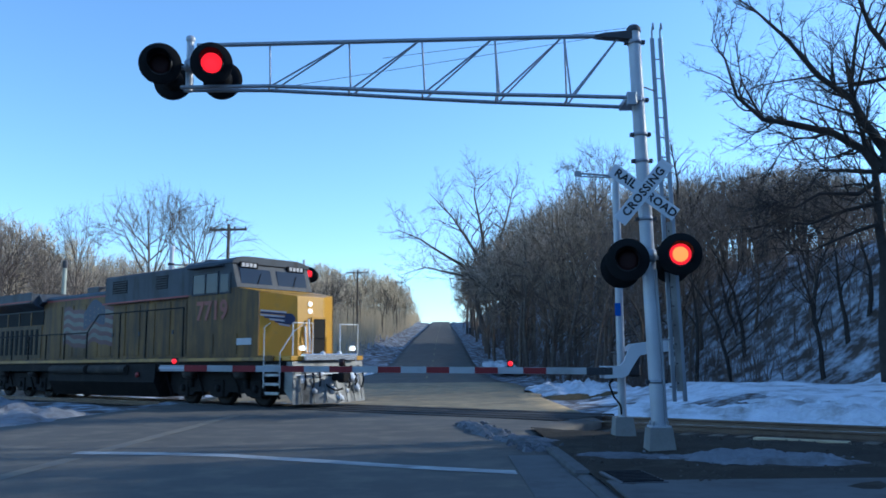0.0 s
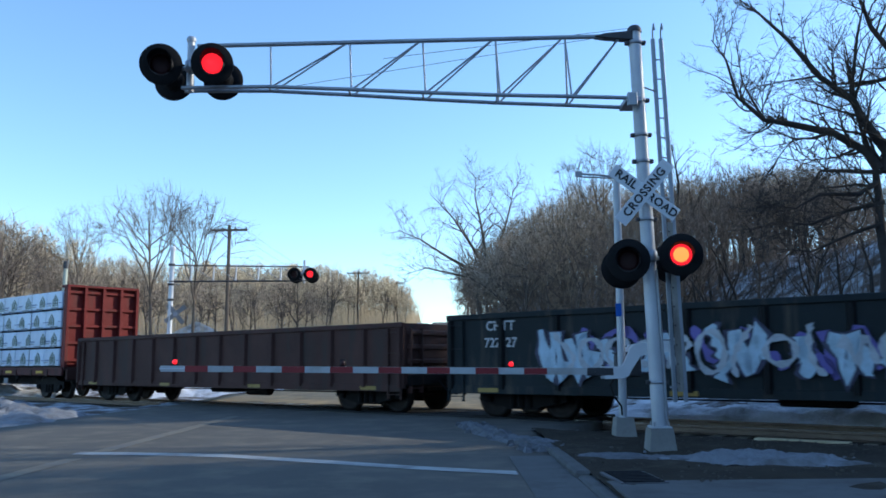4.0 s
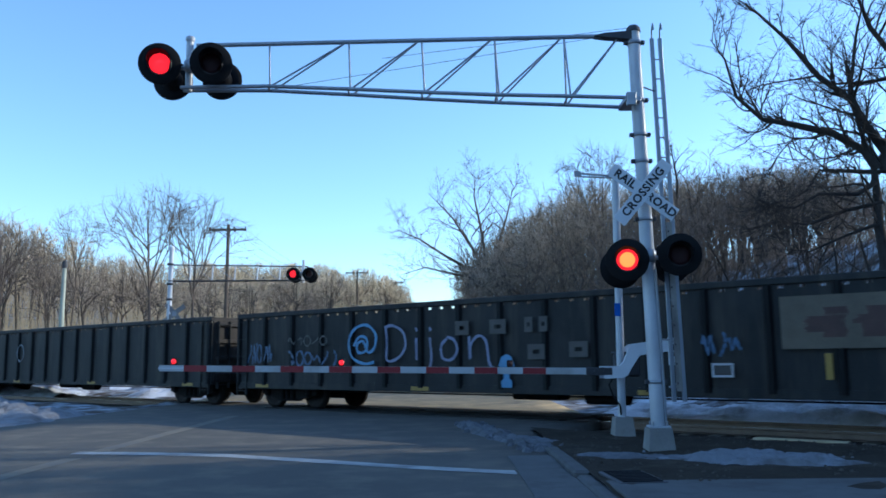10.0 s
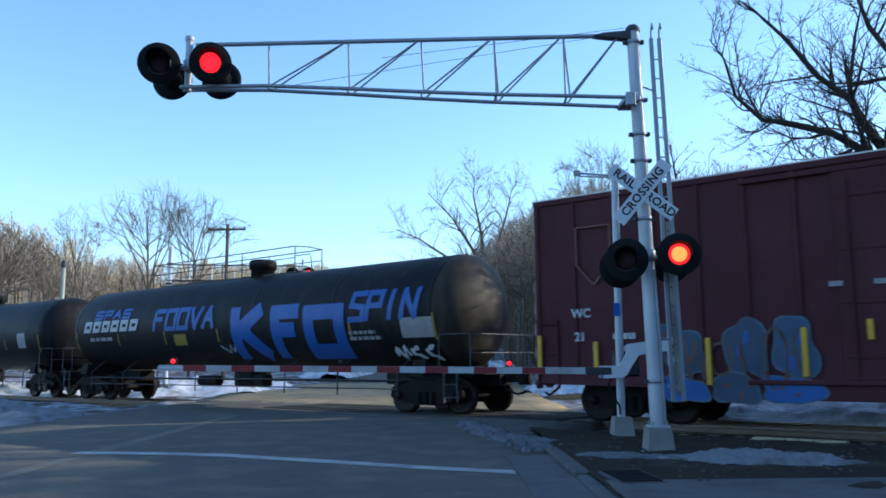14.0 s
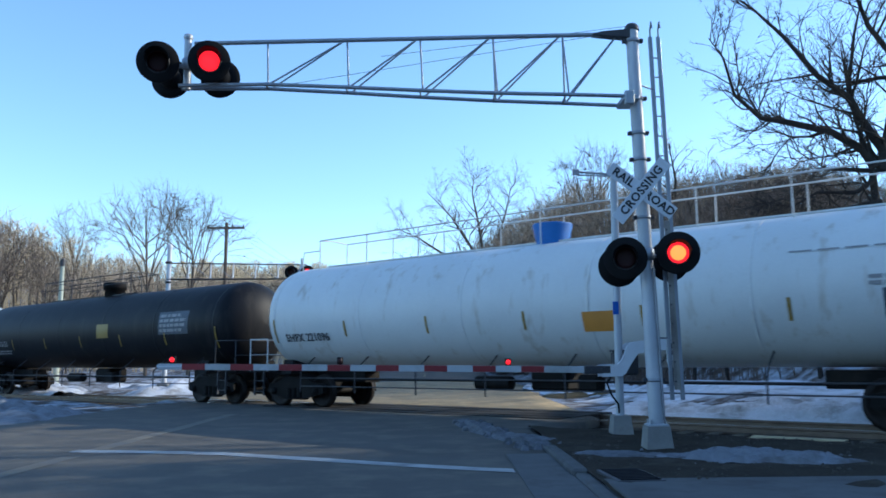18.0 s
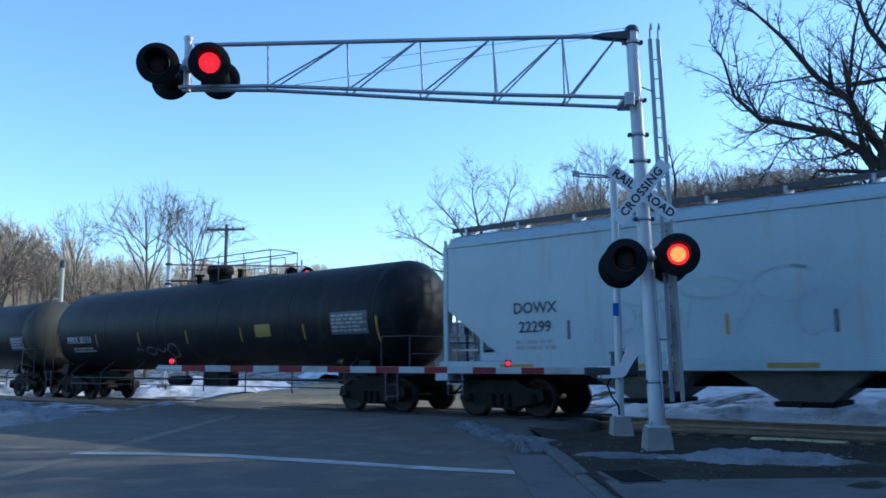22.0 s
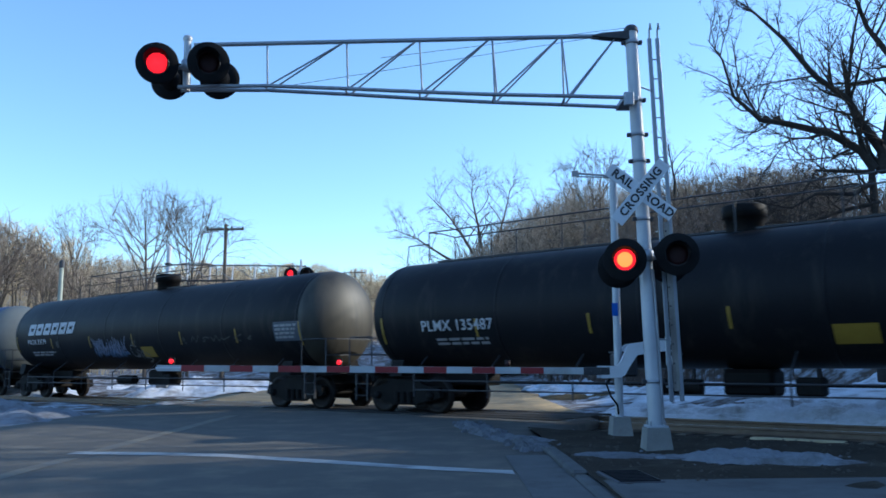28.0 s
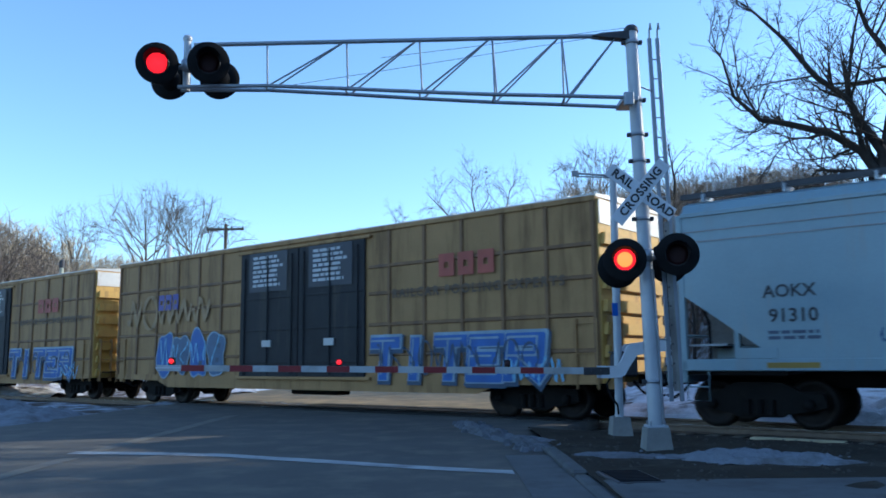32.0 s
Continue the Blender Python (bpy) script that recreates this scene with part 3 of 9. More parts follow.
def tree(meshes, m, label, group="", bark=None, twig=None):
    ob = thing("tree", label, "tree", m, group)
    part("trunk", meshes[0], bark or M["bark"], ob)
    part("crown", meshes[1], twig or M["twig"], ob, "bare twigs")
    return ob


def joined(name, label, items, bark, twig):
    """Far trees in one mesh: items are (meshes, pose)."""
    vs, counts, loops, mats, k = [], [], [], [], 0
    for meshes, m in items:
        for which, me in enumerate(meshes):
            co = np.empty(len(me.vertices) * 3)
            me.vertices.foreach_get("co", co)
            q = np.array(m)
            vs.append(co.reshape(-1, 3) @ q[:3, :3].T + q[:3, 3])
            li = np.empty(len(me.loops), np.int32)
            me.loops.foreach_get("vertex_index", li)
            loops.append(li + k)
            lt = np.empty(len(me.polygons), np.int32)
            me.polygons.foreach_get("loop_total", lt)
            counts.append(lt)
            mats.append(np.full(len(lt), which, np.int32))
            k += len(me.vertices)
    vs, loops, counts, mats = np.concatenate(vs), np.concatenate(loops), np.concatenate(counts), np.concatenate(mats)
    me = bpy.data.meshes.new(name)
    me.vertices.add(len(vs))
    me.vertices.foreach_set("co", vs.ravel())
    me.loops.add(len(loops))
    me.loops.foreach_set("vertex_index", loops)
    me.polygons.add(len(counts))
    me.polygons.foreach_set("loop_start", np.concatenate(([0], np.cumsum(counts)[:-1])).astype(np.int32))
    me.polygons.foreach_set("material_index", mats)
    me.materials.append(bark)
    me.materials.append(twig)
    me.update(calc_edges=True)
    me.validate()
    return tagged(new(name, me), label, "woods", kind="stuff")


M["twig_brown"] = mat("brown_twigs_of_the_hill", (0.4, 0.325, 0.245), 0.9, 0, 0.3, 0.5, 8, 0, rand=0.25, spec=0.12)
# darker than the hill's twigs: roadside shade is put into this colour
M["twig_road"] = mat("shaded_twigs_beside_the_road", (0.29, 0.235, 0.18), 0.95, 0, 0.3, 0.6, 8, 0, spec=0.1)
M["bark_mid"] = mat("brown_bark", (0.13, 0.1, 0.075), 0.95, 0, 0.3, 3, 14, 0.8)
# dark tone; on the near slope it stands in for shade under the trees
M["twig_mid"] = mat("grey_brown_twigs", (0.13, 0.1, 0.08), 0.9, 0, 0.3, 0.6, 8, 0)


def round_tree(name, seed, height, width, limbs=9, kids=8, twigs=8, thin=.02, low=.3, reach=.11, sides=(6, 4, 3), rise=-.45, girth=.0125):
    """(trunk mesh, crown mesh): a bare tree with a full rounded head of fine twigs."""
    rng = random.Random(seed)
    trunk, crown = B(), B()
    rx, rz, cz = width / 2, height * (1 - low) / 2, height * (1 + low) / 2
    top = Vector((rng.uniform(-.06, .06) * height, rng.uniform(-.06, .06) * height, height * .86))
    stem = [Vector((0, 0, -.3)), Vector((rng.uniform(-.02, .02) * height, rng.uniform(-.02, .02) * height, height * .3)), top * .62 + Vector((rng.gauss(0, .15), rng.gauss(0, .15), 0)), top]
    r0 = girth * height
    trunk.tube(stem, [r0, r0 * .8, r0 * .5, r0 * .12], sides[0])
    shell = lambda az, el, k: Vector((k * rx * math.cos(el) * math.cos(az), k * rx * math.cos(el) * math.sin(az), cz + k * rz * math.sin(el)))
    for i in range(limbs):
        t = rng.uniform(.24, .8)
        p = stem[1].lerp(stem[2], t * 1.6) if t < .55 else stem[2].lerp(stem[3], (t - .55) * 1.8)
        az, el = i * 2.4 + rng.uniform(-.4, .4), rng.uniform(rise, 1.0) + .35 * t
        e = shell(az, el, rng.uniform(.7, .9))
        mid = p.lerp(e, .5) + Vector((rng.gauss(0, .03), rng.gauss(0, .03), -.02 if el > .4 else .06)) * height * .5
        trunk.tube([p, p.lerp(mid, .6) + Vector((rng.gauss(0, .1), rng.gauss(0, .1), 0)), mid, e], [r0 * .42, r0 * .36, r0 * .26, r0 * .1], sides[1], caps=False)
        for j in range(kids):
            q = mid.lerp(e, rng.uniform(-.3, 1)) if j else e
            f = shell(az + rng.gauss(0, .42), el + rng.gauss(0, .36), rng.uniform(.82, 1.04))
            g = q.lerp(f, .55) + Vector((rng.gauss(0, .1), rng.gauss(0, .1), rng.gauss(.08, .1)))
            trunk.tube([q, g, f], [max(thin, r0 * .15), max(thin, r0 * .1), thin * .6], sides[2], caps=False)
            for _ in range(twigs):
                u = rng.uniform(.25, 1)
                m = q.lerp(g, u * 1.6) if u < .6 else g.lerp(f, (u - .6) * 2.5)
                d = ((f - q).normalized() + Vector((rng.gauss(0, .65), rng.gauss(0, .65), rng.gauss(.25, .6)))).normalized()
                tip = m + d * height * reach * rng.uniform(.5, 1.1)
                a = d.cross(Vector((.3, .5, .8))).normalized() * thin
                c = d.cross(a).normalized() * thin
                crown.add([m + a, m - a * .5 + c * .87, m - a * .5 - c * .87, tip], [(0, 1, 3), (1, 2, 3), (2, 0, 3)])
    return trunk.mesh(name + "_trunk"), crown.mesh(name + "_crown")


def tree_height(meshes):
    return max(v.co.z for me in meshes for v in me.vertices)


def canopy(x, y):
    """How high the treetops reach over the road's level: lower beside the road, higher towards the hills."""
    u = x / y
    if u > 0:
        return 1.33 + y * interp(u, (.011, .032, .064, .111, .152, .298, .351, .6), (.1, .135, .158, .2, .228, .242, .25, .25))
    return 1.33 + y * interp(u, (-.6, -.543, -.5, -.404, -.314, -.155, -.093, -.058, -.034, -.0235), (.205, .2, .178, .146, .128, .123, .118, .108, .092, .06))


def woods():
    rng = random.Random(4)
    kinds = [tree_meshes("wood", 20 + k, 12.0 + 0.6 * k, 0.17, kids=(10, 5, 4, 3), thin=0.009, trunk_share=0.78, sides=(7, 5, 3)) for k in range(5)]
    slim = [tree_meshes("slim", 40 + k, 11.0, 0.09, kids=(9, 4, 4, 3), thin=0.012, trunk_share=0.8, sides=(7, 5, 3)) for k in range(3)]
    full = [round_tree("full", 300 + k, 12.0, 7.0 + .5 * (k % 3), twigs=7, thin=.0125, low=.22) for k in range(6)]
    far_full = [round_tree("far_full", 320 + k, 12.0, 7.5, limbs=8, kids=7, twigs=7, thin=.026, low=.14, sides=(5, 3, 3)) for k in range(5)]
    airy = [round_tree("airy", 360 + k, 12.0, 6.5, limbs=8, kids=7, twigs=6, thin=.017, low=.24, reach=.1, sides=(5, 3, 3)) for k in range(5)]
    heights = {me[0].name: tree_height(me) for me in kinds + slim + full + far_full + airy}
    far_tan, far_grey, far_dark = [], [], []

    def put(meshes, x, y, scale, label, group, bark=None, twig=None, far=None, cap=False):
        # copies share the meshes; what stands far off is joined at the end
        z = ground_z(x, y) - .05
        if cap:
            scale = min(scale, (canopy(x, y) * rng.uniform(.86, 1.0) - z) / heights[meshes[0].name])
            if scale < .34:
                return
        wide = max(scale, .8) if cap else scale
        m = pose(x, y, z, 0, 0, rng.uniform(0, 360)) @ Matrix.Diagonal((wide, wide, scale * (1 if cap else rng.uniform(.9, 1.1)), 1))
        if far is not None:
            far.append((meshes, m))
        else:
            tree(meshes, m, label, group, bark, twig)

    sunny = lambda x, y: 27 + .23 * x < y < 40 + .23 * x       # an open strip over which the sun reaches the crossing road

    def stand(n, xy, gap, choose, seed, least=.8):
        """Treetops that close up to one canopy: places with a least gap between them."""
        pick, done, tries = random.Random(seed), [], 0
        while len(done) < n and tries < 6000:
            tries += 1
            x, y = xy(pick)
            if any((x - a) ** 2 + (y - c) ** 2 < gap * gap for a, c in done):
                continue
            z = ground_z(x, y) - .1
            meshes, label, group, bark, twig, far = choose(pick, x, y)
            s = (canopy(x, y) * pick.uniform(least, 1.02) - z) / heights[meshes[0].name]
            if not .45 < s < 1.5:
                continue
            done.append((x, y))
            w = s * pick.uniform(.92, 1.12)
            m = pose(x, y, z, 0, 0, pick.uniform(0, 360)) @ Matrix.Diagonal((w, w, s, 1))
            if far is None:
                tree(meshes, m, label, group, bark, twig)
            else:
                far.append((meshes, m))

    # slope on the right of the hill road
    done = []
    tries = 0
    while len(done) < 110 and tries < 4000:
        tries += 1
        y = rng.uniform(34, 74)
        x = rng.uniform(6.5, 12 + y * .45)
        nd = TN.x * x + TN.y * y
        if nd < 30 or x > 70 or any((x - a) ** 2 + (y - b) ** 2 < (1.7 + y * .012) ** 2 for a, b in done):
            continue
        done.append((x, y))
        lane = 9 < x and 20 + .23 * x < y < 60 + .23 * x
        if lane and rng.random() < (.85 if sunny(x, y) else .4):
            continue
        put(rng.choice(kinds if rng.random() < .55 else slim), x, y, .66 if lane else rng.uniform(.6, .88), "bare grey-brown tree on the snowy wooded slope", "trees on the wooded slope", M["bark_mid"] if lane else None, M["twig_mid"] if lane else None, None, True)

    # the wood that closes behind the slope
    def right_place(p):
        y = p.uniform(58, 118)
        return p.uniform(.07, .5) * y, y

    def right_kind(p, x, y):
        return p.choice(full), "bare brown tree with a full rounded head of twigs", "trees on the wooded hill", M["bark"], M["twig_brown"], None if y < 92 else far_grey
    stand(150, right_place, 3.6, right_kind, 11)

    def foot_place(p):
        x, y = 0, 0
        while y == 0 or sunny(x, y):
            y = p.uniform(38, 60)
            x = p.uniform(.27, .58) * y
        return x, y
    stand(28, foot_place, 3.8, lambda p, x, y: (p.choice(airy), "bare grey-brown tree on the snowy wooded slope", "trees on the wooded slope", M["bark_mid"], M["twig_mid"], None), 15, .7)

    # beside the hill road, up to the crest
    def verge_place(p):
        y = p.uniform(62, 210)
        return 4.6 + p.random() ** 1.5 * 9, y
    stand(60, verge_place, 3.6, lambda p, x, y: (p.choice(airy), "", "", None, None, far_dark), 12, .68)
    for y in np.arange(62, 285, 9.0):
        x = 4.8 + rng.uniform(0, 3)
        s = rng.uniform(.25, .45)
        far_dark.append((rng.choice(airy), pose(x, y, ground_z(x, y) - .3, 0, 0, rng.uniform(0, 360)) @ Matrix.Diagonal((s, s, s, 1))))

    # sunlit woods across the track
    def left_place(p):
        y = p.uniform(72, 132)
        return p.uniform(-.62, -.14) * y, y

    def hill_place(p):
        y = p.uniform(125, 235)
        return p.uniform(-.3, -.02) * y, y

    def left_kind(p, x, y):
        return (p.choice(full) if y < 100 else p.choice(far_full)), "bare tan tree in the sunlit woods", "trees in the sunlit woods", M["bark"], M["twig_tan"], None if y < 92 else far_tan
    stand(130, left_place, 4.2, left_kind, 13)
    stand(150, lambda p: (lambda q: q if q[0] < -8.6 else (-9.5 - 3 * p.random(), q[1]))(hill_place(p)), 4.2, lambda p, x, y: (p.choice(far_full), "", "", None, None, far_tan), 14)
    # taller trees in front of them
    vase = [round_tree("vase", 340 + k, 12.0, 8.0, limbs=12, kids=8, twigs=8, thin=.0095, low=.36, reach=.085, rise=.05, girth=.0095) for k in range(3)]
    for i, (x, y, top, w) in enumerate(((-21.7, 60, 15.3, 1.0), (-18.9, 61, 15.0, 1.0), (-30.2, 66, 15.0, .6), (-37, 68, 14.0, .9), (-43, 70, 14.4, 1.0), (-33.5, 69, 11.5, .7))):
        z = ground_z(x, y) - .1
        s = (top - z) / tree_height(vase[i % 3])
        tree(vase[i % 3], pose(x, y, z, 0, 0, 70 * i) @ Matrix.Diagonal((s * w, s * w, s, 1)), "tall bare tree standing before the sunlit woods", "tall bare trees", M["bark_mid"], M["twig_mid"])
    x, y = 13.4, 70.0
    z = ground_z(x, y) - .1
    s = (21.2 - z) / tree_height(vase[1])
    tree(vase[1], pose(x, y, z, 0, 0, 200) @ Matrix.Diagonal((s * .85, s * .85, s, 1)), "bare tree standing above the wooded hill", "trees on the wooded hill", M["bark_mid"], M["twig_mid"])
    shade = [tree_meshes("shade", 220 + k, 12.5, 0.17, kids=(9, 4, 3, 2), thin=0.026, trunk_share=0.78, sides=(5, 3, 3)) for k in range(4)]
    # unseen woods on the right, whose shade falls on the crossing
    for k in range(110):
        x, y = rng.uniform(17, 60), rng.uniform(-4, 28)
        nd = TN.x * x + TN.y * y
        if nd > 23 and x > .62 * y + 4 and (y < 14.5 + .23 * x or (y < 19 + .23 * x and k % 4 == 0)):
            put(rng.choice(shade), x, y, rng.uniform(.65, .95), "", "", None, None, far_grey)
    # nearer trunks at the foot of the slope
    k = 0
    while k < 12:
        y = rng.uniform(27, 46)
        x = rng.uniform(.2, .6) * y
        if TN.x * x + TN.y * y > 29.5 and x > 7:
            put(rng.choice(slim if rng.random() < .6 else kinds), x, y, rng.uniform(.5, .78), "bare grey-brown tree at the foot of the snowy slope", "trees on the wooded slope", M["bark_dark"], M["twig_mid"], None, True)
            k += 1
    # slender dark trunks on the slope
    poles = [tree_meshes("pole", 200 + k, 9.5, 0.12, kids=(6, 3, 3, 2), thin=0.011, trunk_share=0.9, sides=(7, 4, 3)) for k in range(3)]
    heights.update({me[0].name: tree_height(me) for me in poles})
    k = 0
    while k < 80:
        y = rng.uniform(26, 66)
        x = rng.uniform(.24, .62) * y
        if TN.x * x + TN.y * y > 30 and x > 8.5 and not (sunny(x, y) and rng.random() < .6):
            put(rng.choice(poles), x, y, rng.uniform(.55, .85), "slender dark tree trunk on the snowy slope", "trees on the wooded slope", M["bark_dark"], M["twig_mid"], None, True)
            k += 1
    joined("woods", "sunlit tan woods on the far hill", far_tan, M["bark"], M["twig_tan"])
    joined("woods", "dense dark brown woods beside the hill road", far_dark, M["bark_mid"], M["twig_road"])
    joined("woods", "bare woods on the ridge, with unseen shade trees at the right", far_grey, M["bark"], M["twig_brown"])
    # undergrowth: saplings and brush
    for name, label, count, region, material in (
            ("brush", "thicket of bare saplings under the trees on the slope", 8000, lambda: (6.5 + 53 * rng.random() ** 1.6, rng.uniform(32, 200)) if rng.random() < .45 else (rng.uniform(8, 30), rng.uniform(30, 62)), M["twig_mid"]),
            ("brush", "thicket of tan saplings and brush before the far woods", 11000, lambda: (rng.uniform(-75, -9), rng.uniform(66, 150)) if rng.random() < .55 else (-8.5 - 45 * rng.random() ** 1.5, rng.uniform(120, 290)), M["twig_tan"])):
        b = B()
        k = 0
        while k < count:
            x, y = region()
            if TN.x * x + TN.y * y < 31 or (abs(x) > .62 * y):
                continue
            k += 1
            if x > .27 * y and y < 64 and rng.random() < .5:       # the open snowy part of the slope
                continue
            z = ground_z(x, y) - .05
            h = rng.uniform(.8, 3.6) * (1 if rng.random() < .7 else 1.6)
            if x > 7 and 20 + .23 * x < y < 60 + .23 * x:
                h *= .6
            if x < 0:
                h *= 1.5
            for _ in range(2):
                tip = Vector((x + rng.gauss(0, .3 * h / 2), y + rng.gauss(0, .3 * h / 2), z + h * rng.uniform(.7, 1)))
                p = Vector((x, y, z))
                r = .012 + .004 * h
                b.add([p + Vector((r, 0, 0)), p + Vector((-r * .5, r * .87, 0)), p + Vector((-r * .5, -r * .87, 0)), tip], [(0, 1, 3), (1, 2, 3), (2, 0, 3)])
        tagged(part(name, b, material, fix=False), label, "brush", kind="stuff")


def feature_trees():
    # big dark tree across the track on the right
    x, y = 12.95, 24.0
    base = ground_z(x, y) - .1
    limbs = [
        ([(.12, 0, 6.9), (-.2, .1, 7.5), (-1.0, .3, 8.1), (-2.4, .2, 8.4), (-3.2, .1, 8.5), (-4.0, 0, 9.2), (-4.35, -.2, 10.3), (-4.8, -.3, 10.9)], .19),
        ([(.43, 0, 7.4), (-.3, -.1, 8.4), (-.6, -.2, 9.0), (-1.6, -.3, 9.7), (-2.5, -.3, 10.9), (-3.3, -.2, 11.8), (-4.0, 0, 12.5)], .2),
        ([(-.6, -.2, 9.0), (-.5, 0, 9.5), (-.1, .2, 11.2), (.15, .2, 12.1), (0, .3, 13.0)], .1),
        ([(.3, 0, 6.8), (.43, 0, 7.4), (1.2, .2, 10.2), (.4, .3, 11.5), (0, .2, 12.6), (-.6, 0, 13.4)], .22),
        ([(1.0, .1, 9.8), (0, .3, 9.7), (-.9, .4, 9.7), (-1.5, .3, 9.75)], .09),
        ([(.18, 0, 6.8), (-.75, .2, 6.9), (-1.5, .3, 6.95), (-1.8, .2, 6.55), (-2.1, .1, 6.0)], .1),
        ([(0, 0, 6.5), (-.65, -.2, 6.1), (-1.85, -.3, 6.1), (-2.55, -.2, 5.7), (-3.4, 0, 5.9)], .11),
        ([(.2, 0, 5.9), (-.8, .3, 5.7), (-1.9, .4, 5.3), (-2.9, .3, 5.4), (-4.1, .1, 5.0)], .09),
        ([(.2, .1, 5.3), (-1.0, -.2, 4.9), (-2.2, -.3, 4.4), (-3.3, -.2, 4.5)], .08),
        ([(.3, .1, 7.2), (-.2, .4, 7.7), (-.9, .5, 7.4), (-1.7, .4, 7.3), (-2.6, .3, 7.9)], .07),
        ([(-3.2, .1, 8.5), (-3.45, .2, 9.1), (-3.75, .2, 9.75), (-3.9, .1, 11.0)], .07),
        ([(-1.2, .3, 8.1), (-1.7, .1, 7.9), (-2.4, -.1, 7.85), (-2.85, -.2, 7.4), (-3.3, -.2, 6.75)], .06),
    ]
    limbs = [([(p, q, w - base) for p, q, w in path], r * .82) for path, r in limbs]
    big = tree_meshes("big", 7, 12.0, .29, kids=(2, 6, 7, 6), top=4, lean=(.03, 0), limbs=limbs, thin=.008, trunk_share=.6, reach=1.0)
    tree(big, pose(x, y, base), "large dark bare tree with long spreading limbs across the track", "", M["bark_dark"], M["bark_dark"])
    # forked tree on the slope
    x, y = 16.0, 51.0
    limbs = [([(0, 0, 1.0), (1.2, 0, 2.6), (2.2, .2, 3.7), (3.9, .2, 4.0), (6.0, .1, 4.5), (8.0, 0, 4.2)], .2),
             ([(0, 0, .6), (-.9, 0, 2.6), (-1.2, .2, 4.6), (-1.0, .2, 7.0), (-1.4, 0, 9.5)], .24)]
    fork = tree_meshes("fork", 9, 10.0, .22, kids=(8, 6, 5, 3), limbs=limbs, thin=.012)
    tree(fork, pose(x, y, ground_z(x, y) - .1), "forked dark tree leaning over the snowy slope", "", M["bark_dark"], M["twig"])
    # tall spreading tree beside the hill road
    x, y = 5.0, 95.0
    limbs = [([(0, 0, 8), (-2.0, 0, 11.0), (-4.5, .5, 13.0), (-7.0, .5, 15.2), (-9.5, 0, 16.5)], .26),
             ([(0, 0, 10), (-1.5, .5, 14.0), (-3.5, 0, 18.0), (-6.0, 0, 21.5)], .24),
             ([(0, 0, 9), (1.2, 0, 14.0), (2.2, 0, 18.0), (3.0, 0, 22.5)], .25),
             ([(.5, 0, 11), (3.0, .3, 14.5), (5.2, 0, 17.5), (6.0, 0, 20)], .2),
             ([(-1.0, 0, 9.5), (-4.0, 0, 10.5), (-6.5, .3, 11.2), (-9.0, 0, 10.2)], .15),
             ([(0, 0, 12), (-.6, 0, 17), (-1.2, 0, 21), (-1.0, 0, 24)], .2)]
    limbs = [([(p * 1.12, q, w * .86 + .5) for p, q, w in path], r) for path, r in limbs]
    tall = tree_meshes("tall", 12, 17, .42, kids=(3, 5, 6, 5), limbs=limbs, thin=.013, trunk_share=.5, reach=2.0)
    tree(tall, pose(x, y, ground_z(x, y) - .1), "tall spreading bare tree at the edge of the hill road", "", M["bark_mid"], M["twig_mid"])


ground_sheet()
road_sheet()
paint_marks()
track_bed()
near_ground()
loose_ground()
woods()
feature_trees()


# ---------------------------------------------------------------- crossing signals
LENSES = []            # (lens object, its rest pose, "L" or "R")


def lens_mesh(r, front, rim, back):
    """A thick lens: lit on one face, dark glass on the other; the faces lie square to y."""
    b = B()
    n = 28
    prof = ((-.022, 0.0), (-.02, r * .45), (-.014, r * .72), (-.006, r), (.006, r), (.014, r * .72), (.02, r * .45), (.022, 0.0))
    b.lathe(prof, n, axis="y")
    me = b.mesh("lens")
    for ma in (front, rim, back):
        me.materials.append(ma)
    idx = []
    for i in range(len(prof) - 1):
        idx += [(0, 0, 1, 2, 2, 2, 2)[i]] * n
    me.polygons.foreach_set("material_index", idx)
    return fix_normals(me)


LENS_HOT = lens_mesh(.15, M["lit_hot"], M["lit"], M["unlit"])
LENS_RED = lens_mesh(.15, M["lit"], M["lit"], M["unlit"])
LENS_DARK = lens_mesh(.15, M["unlit"], M["unlit"], M["unlit"])
LENS_GATE = lens_mesh(.042, M["lit"], M["lit"], M["unlit"])


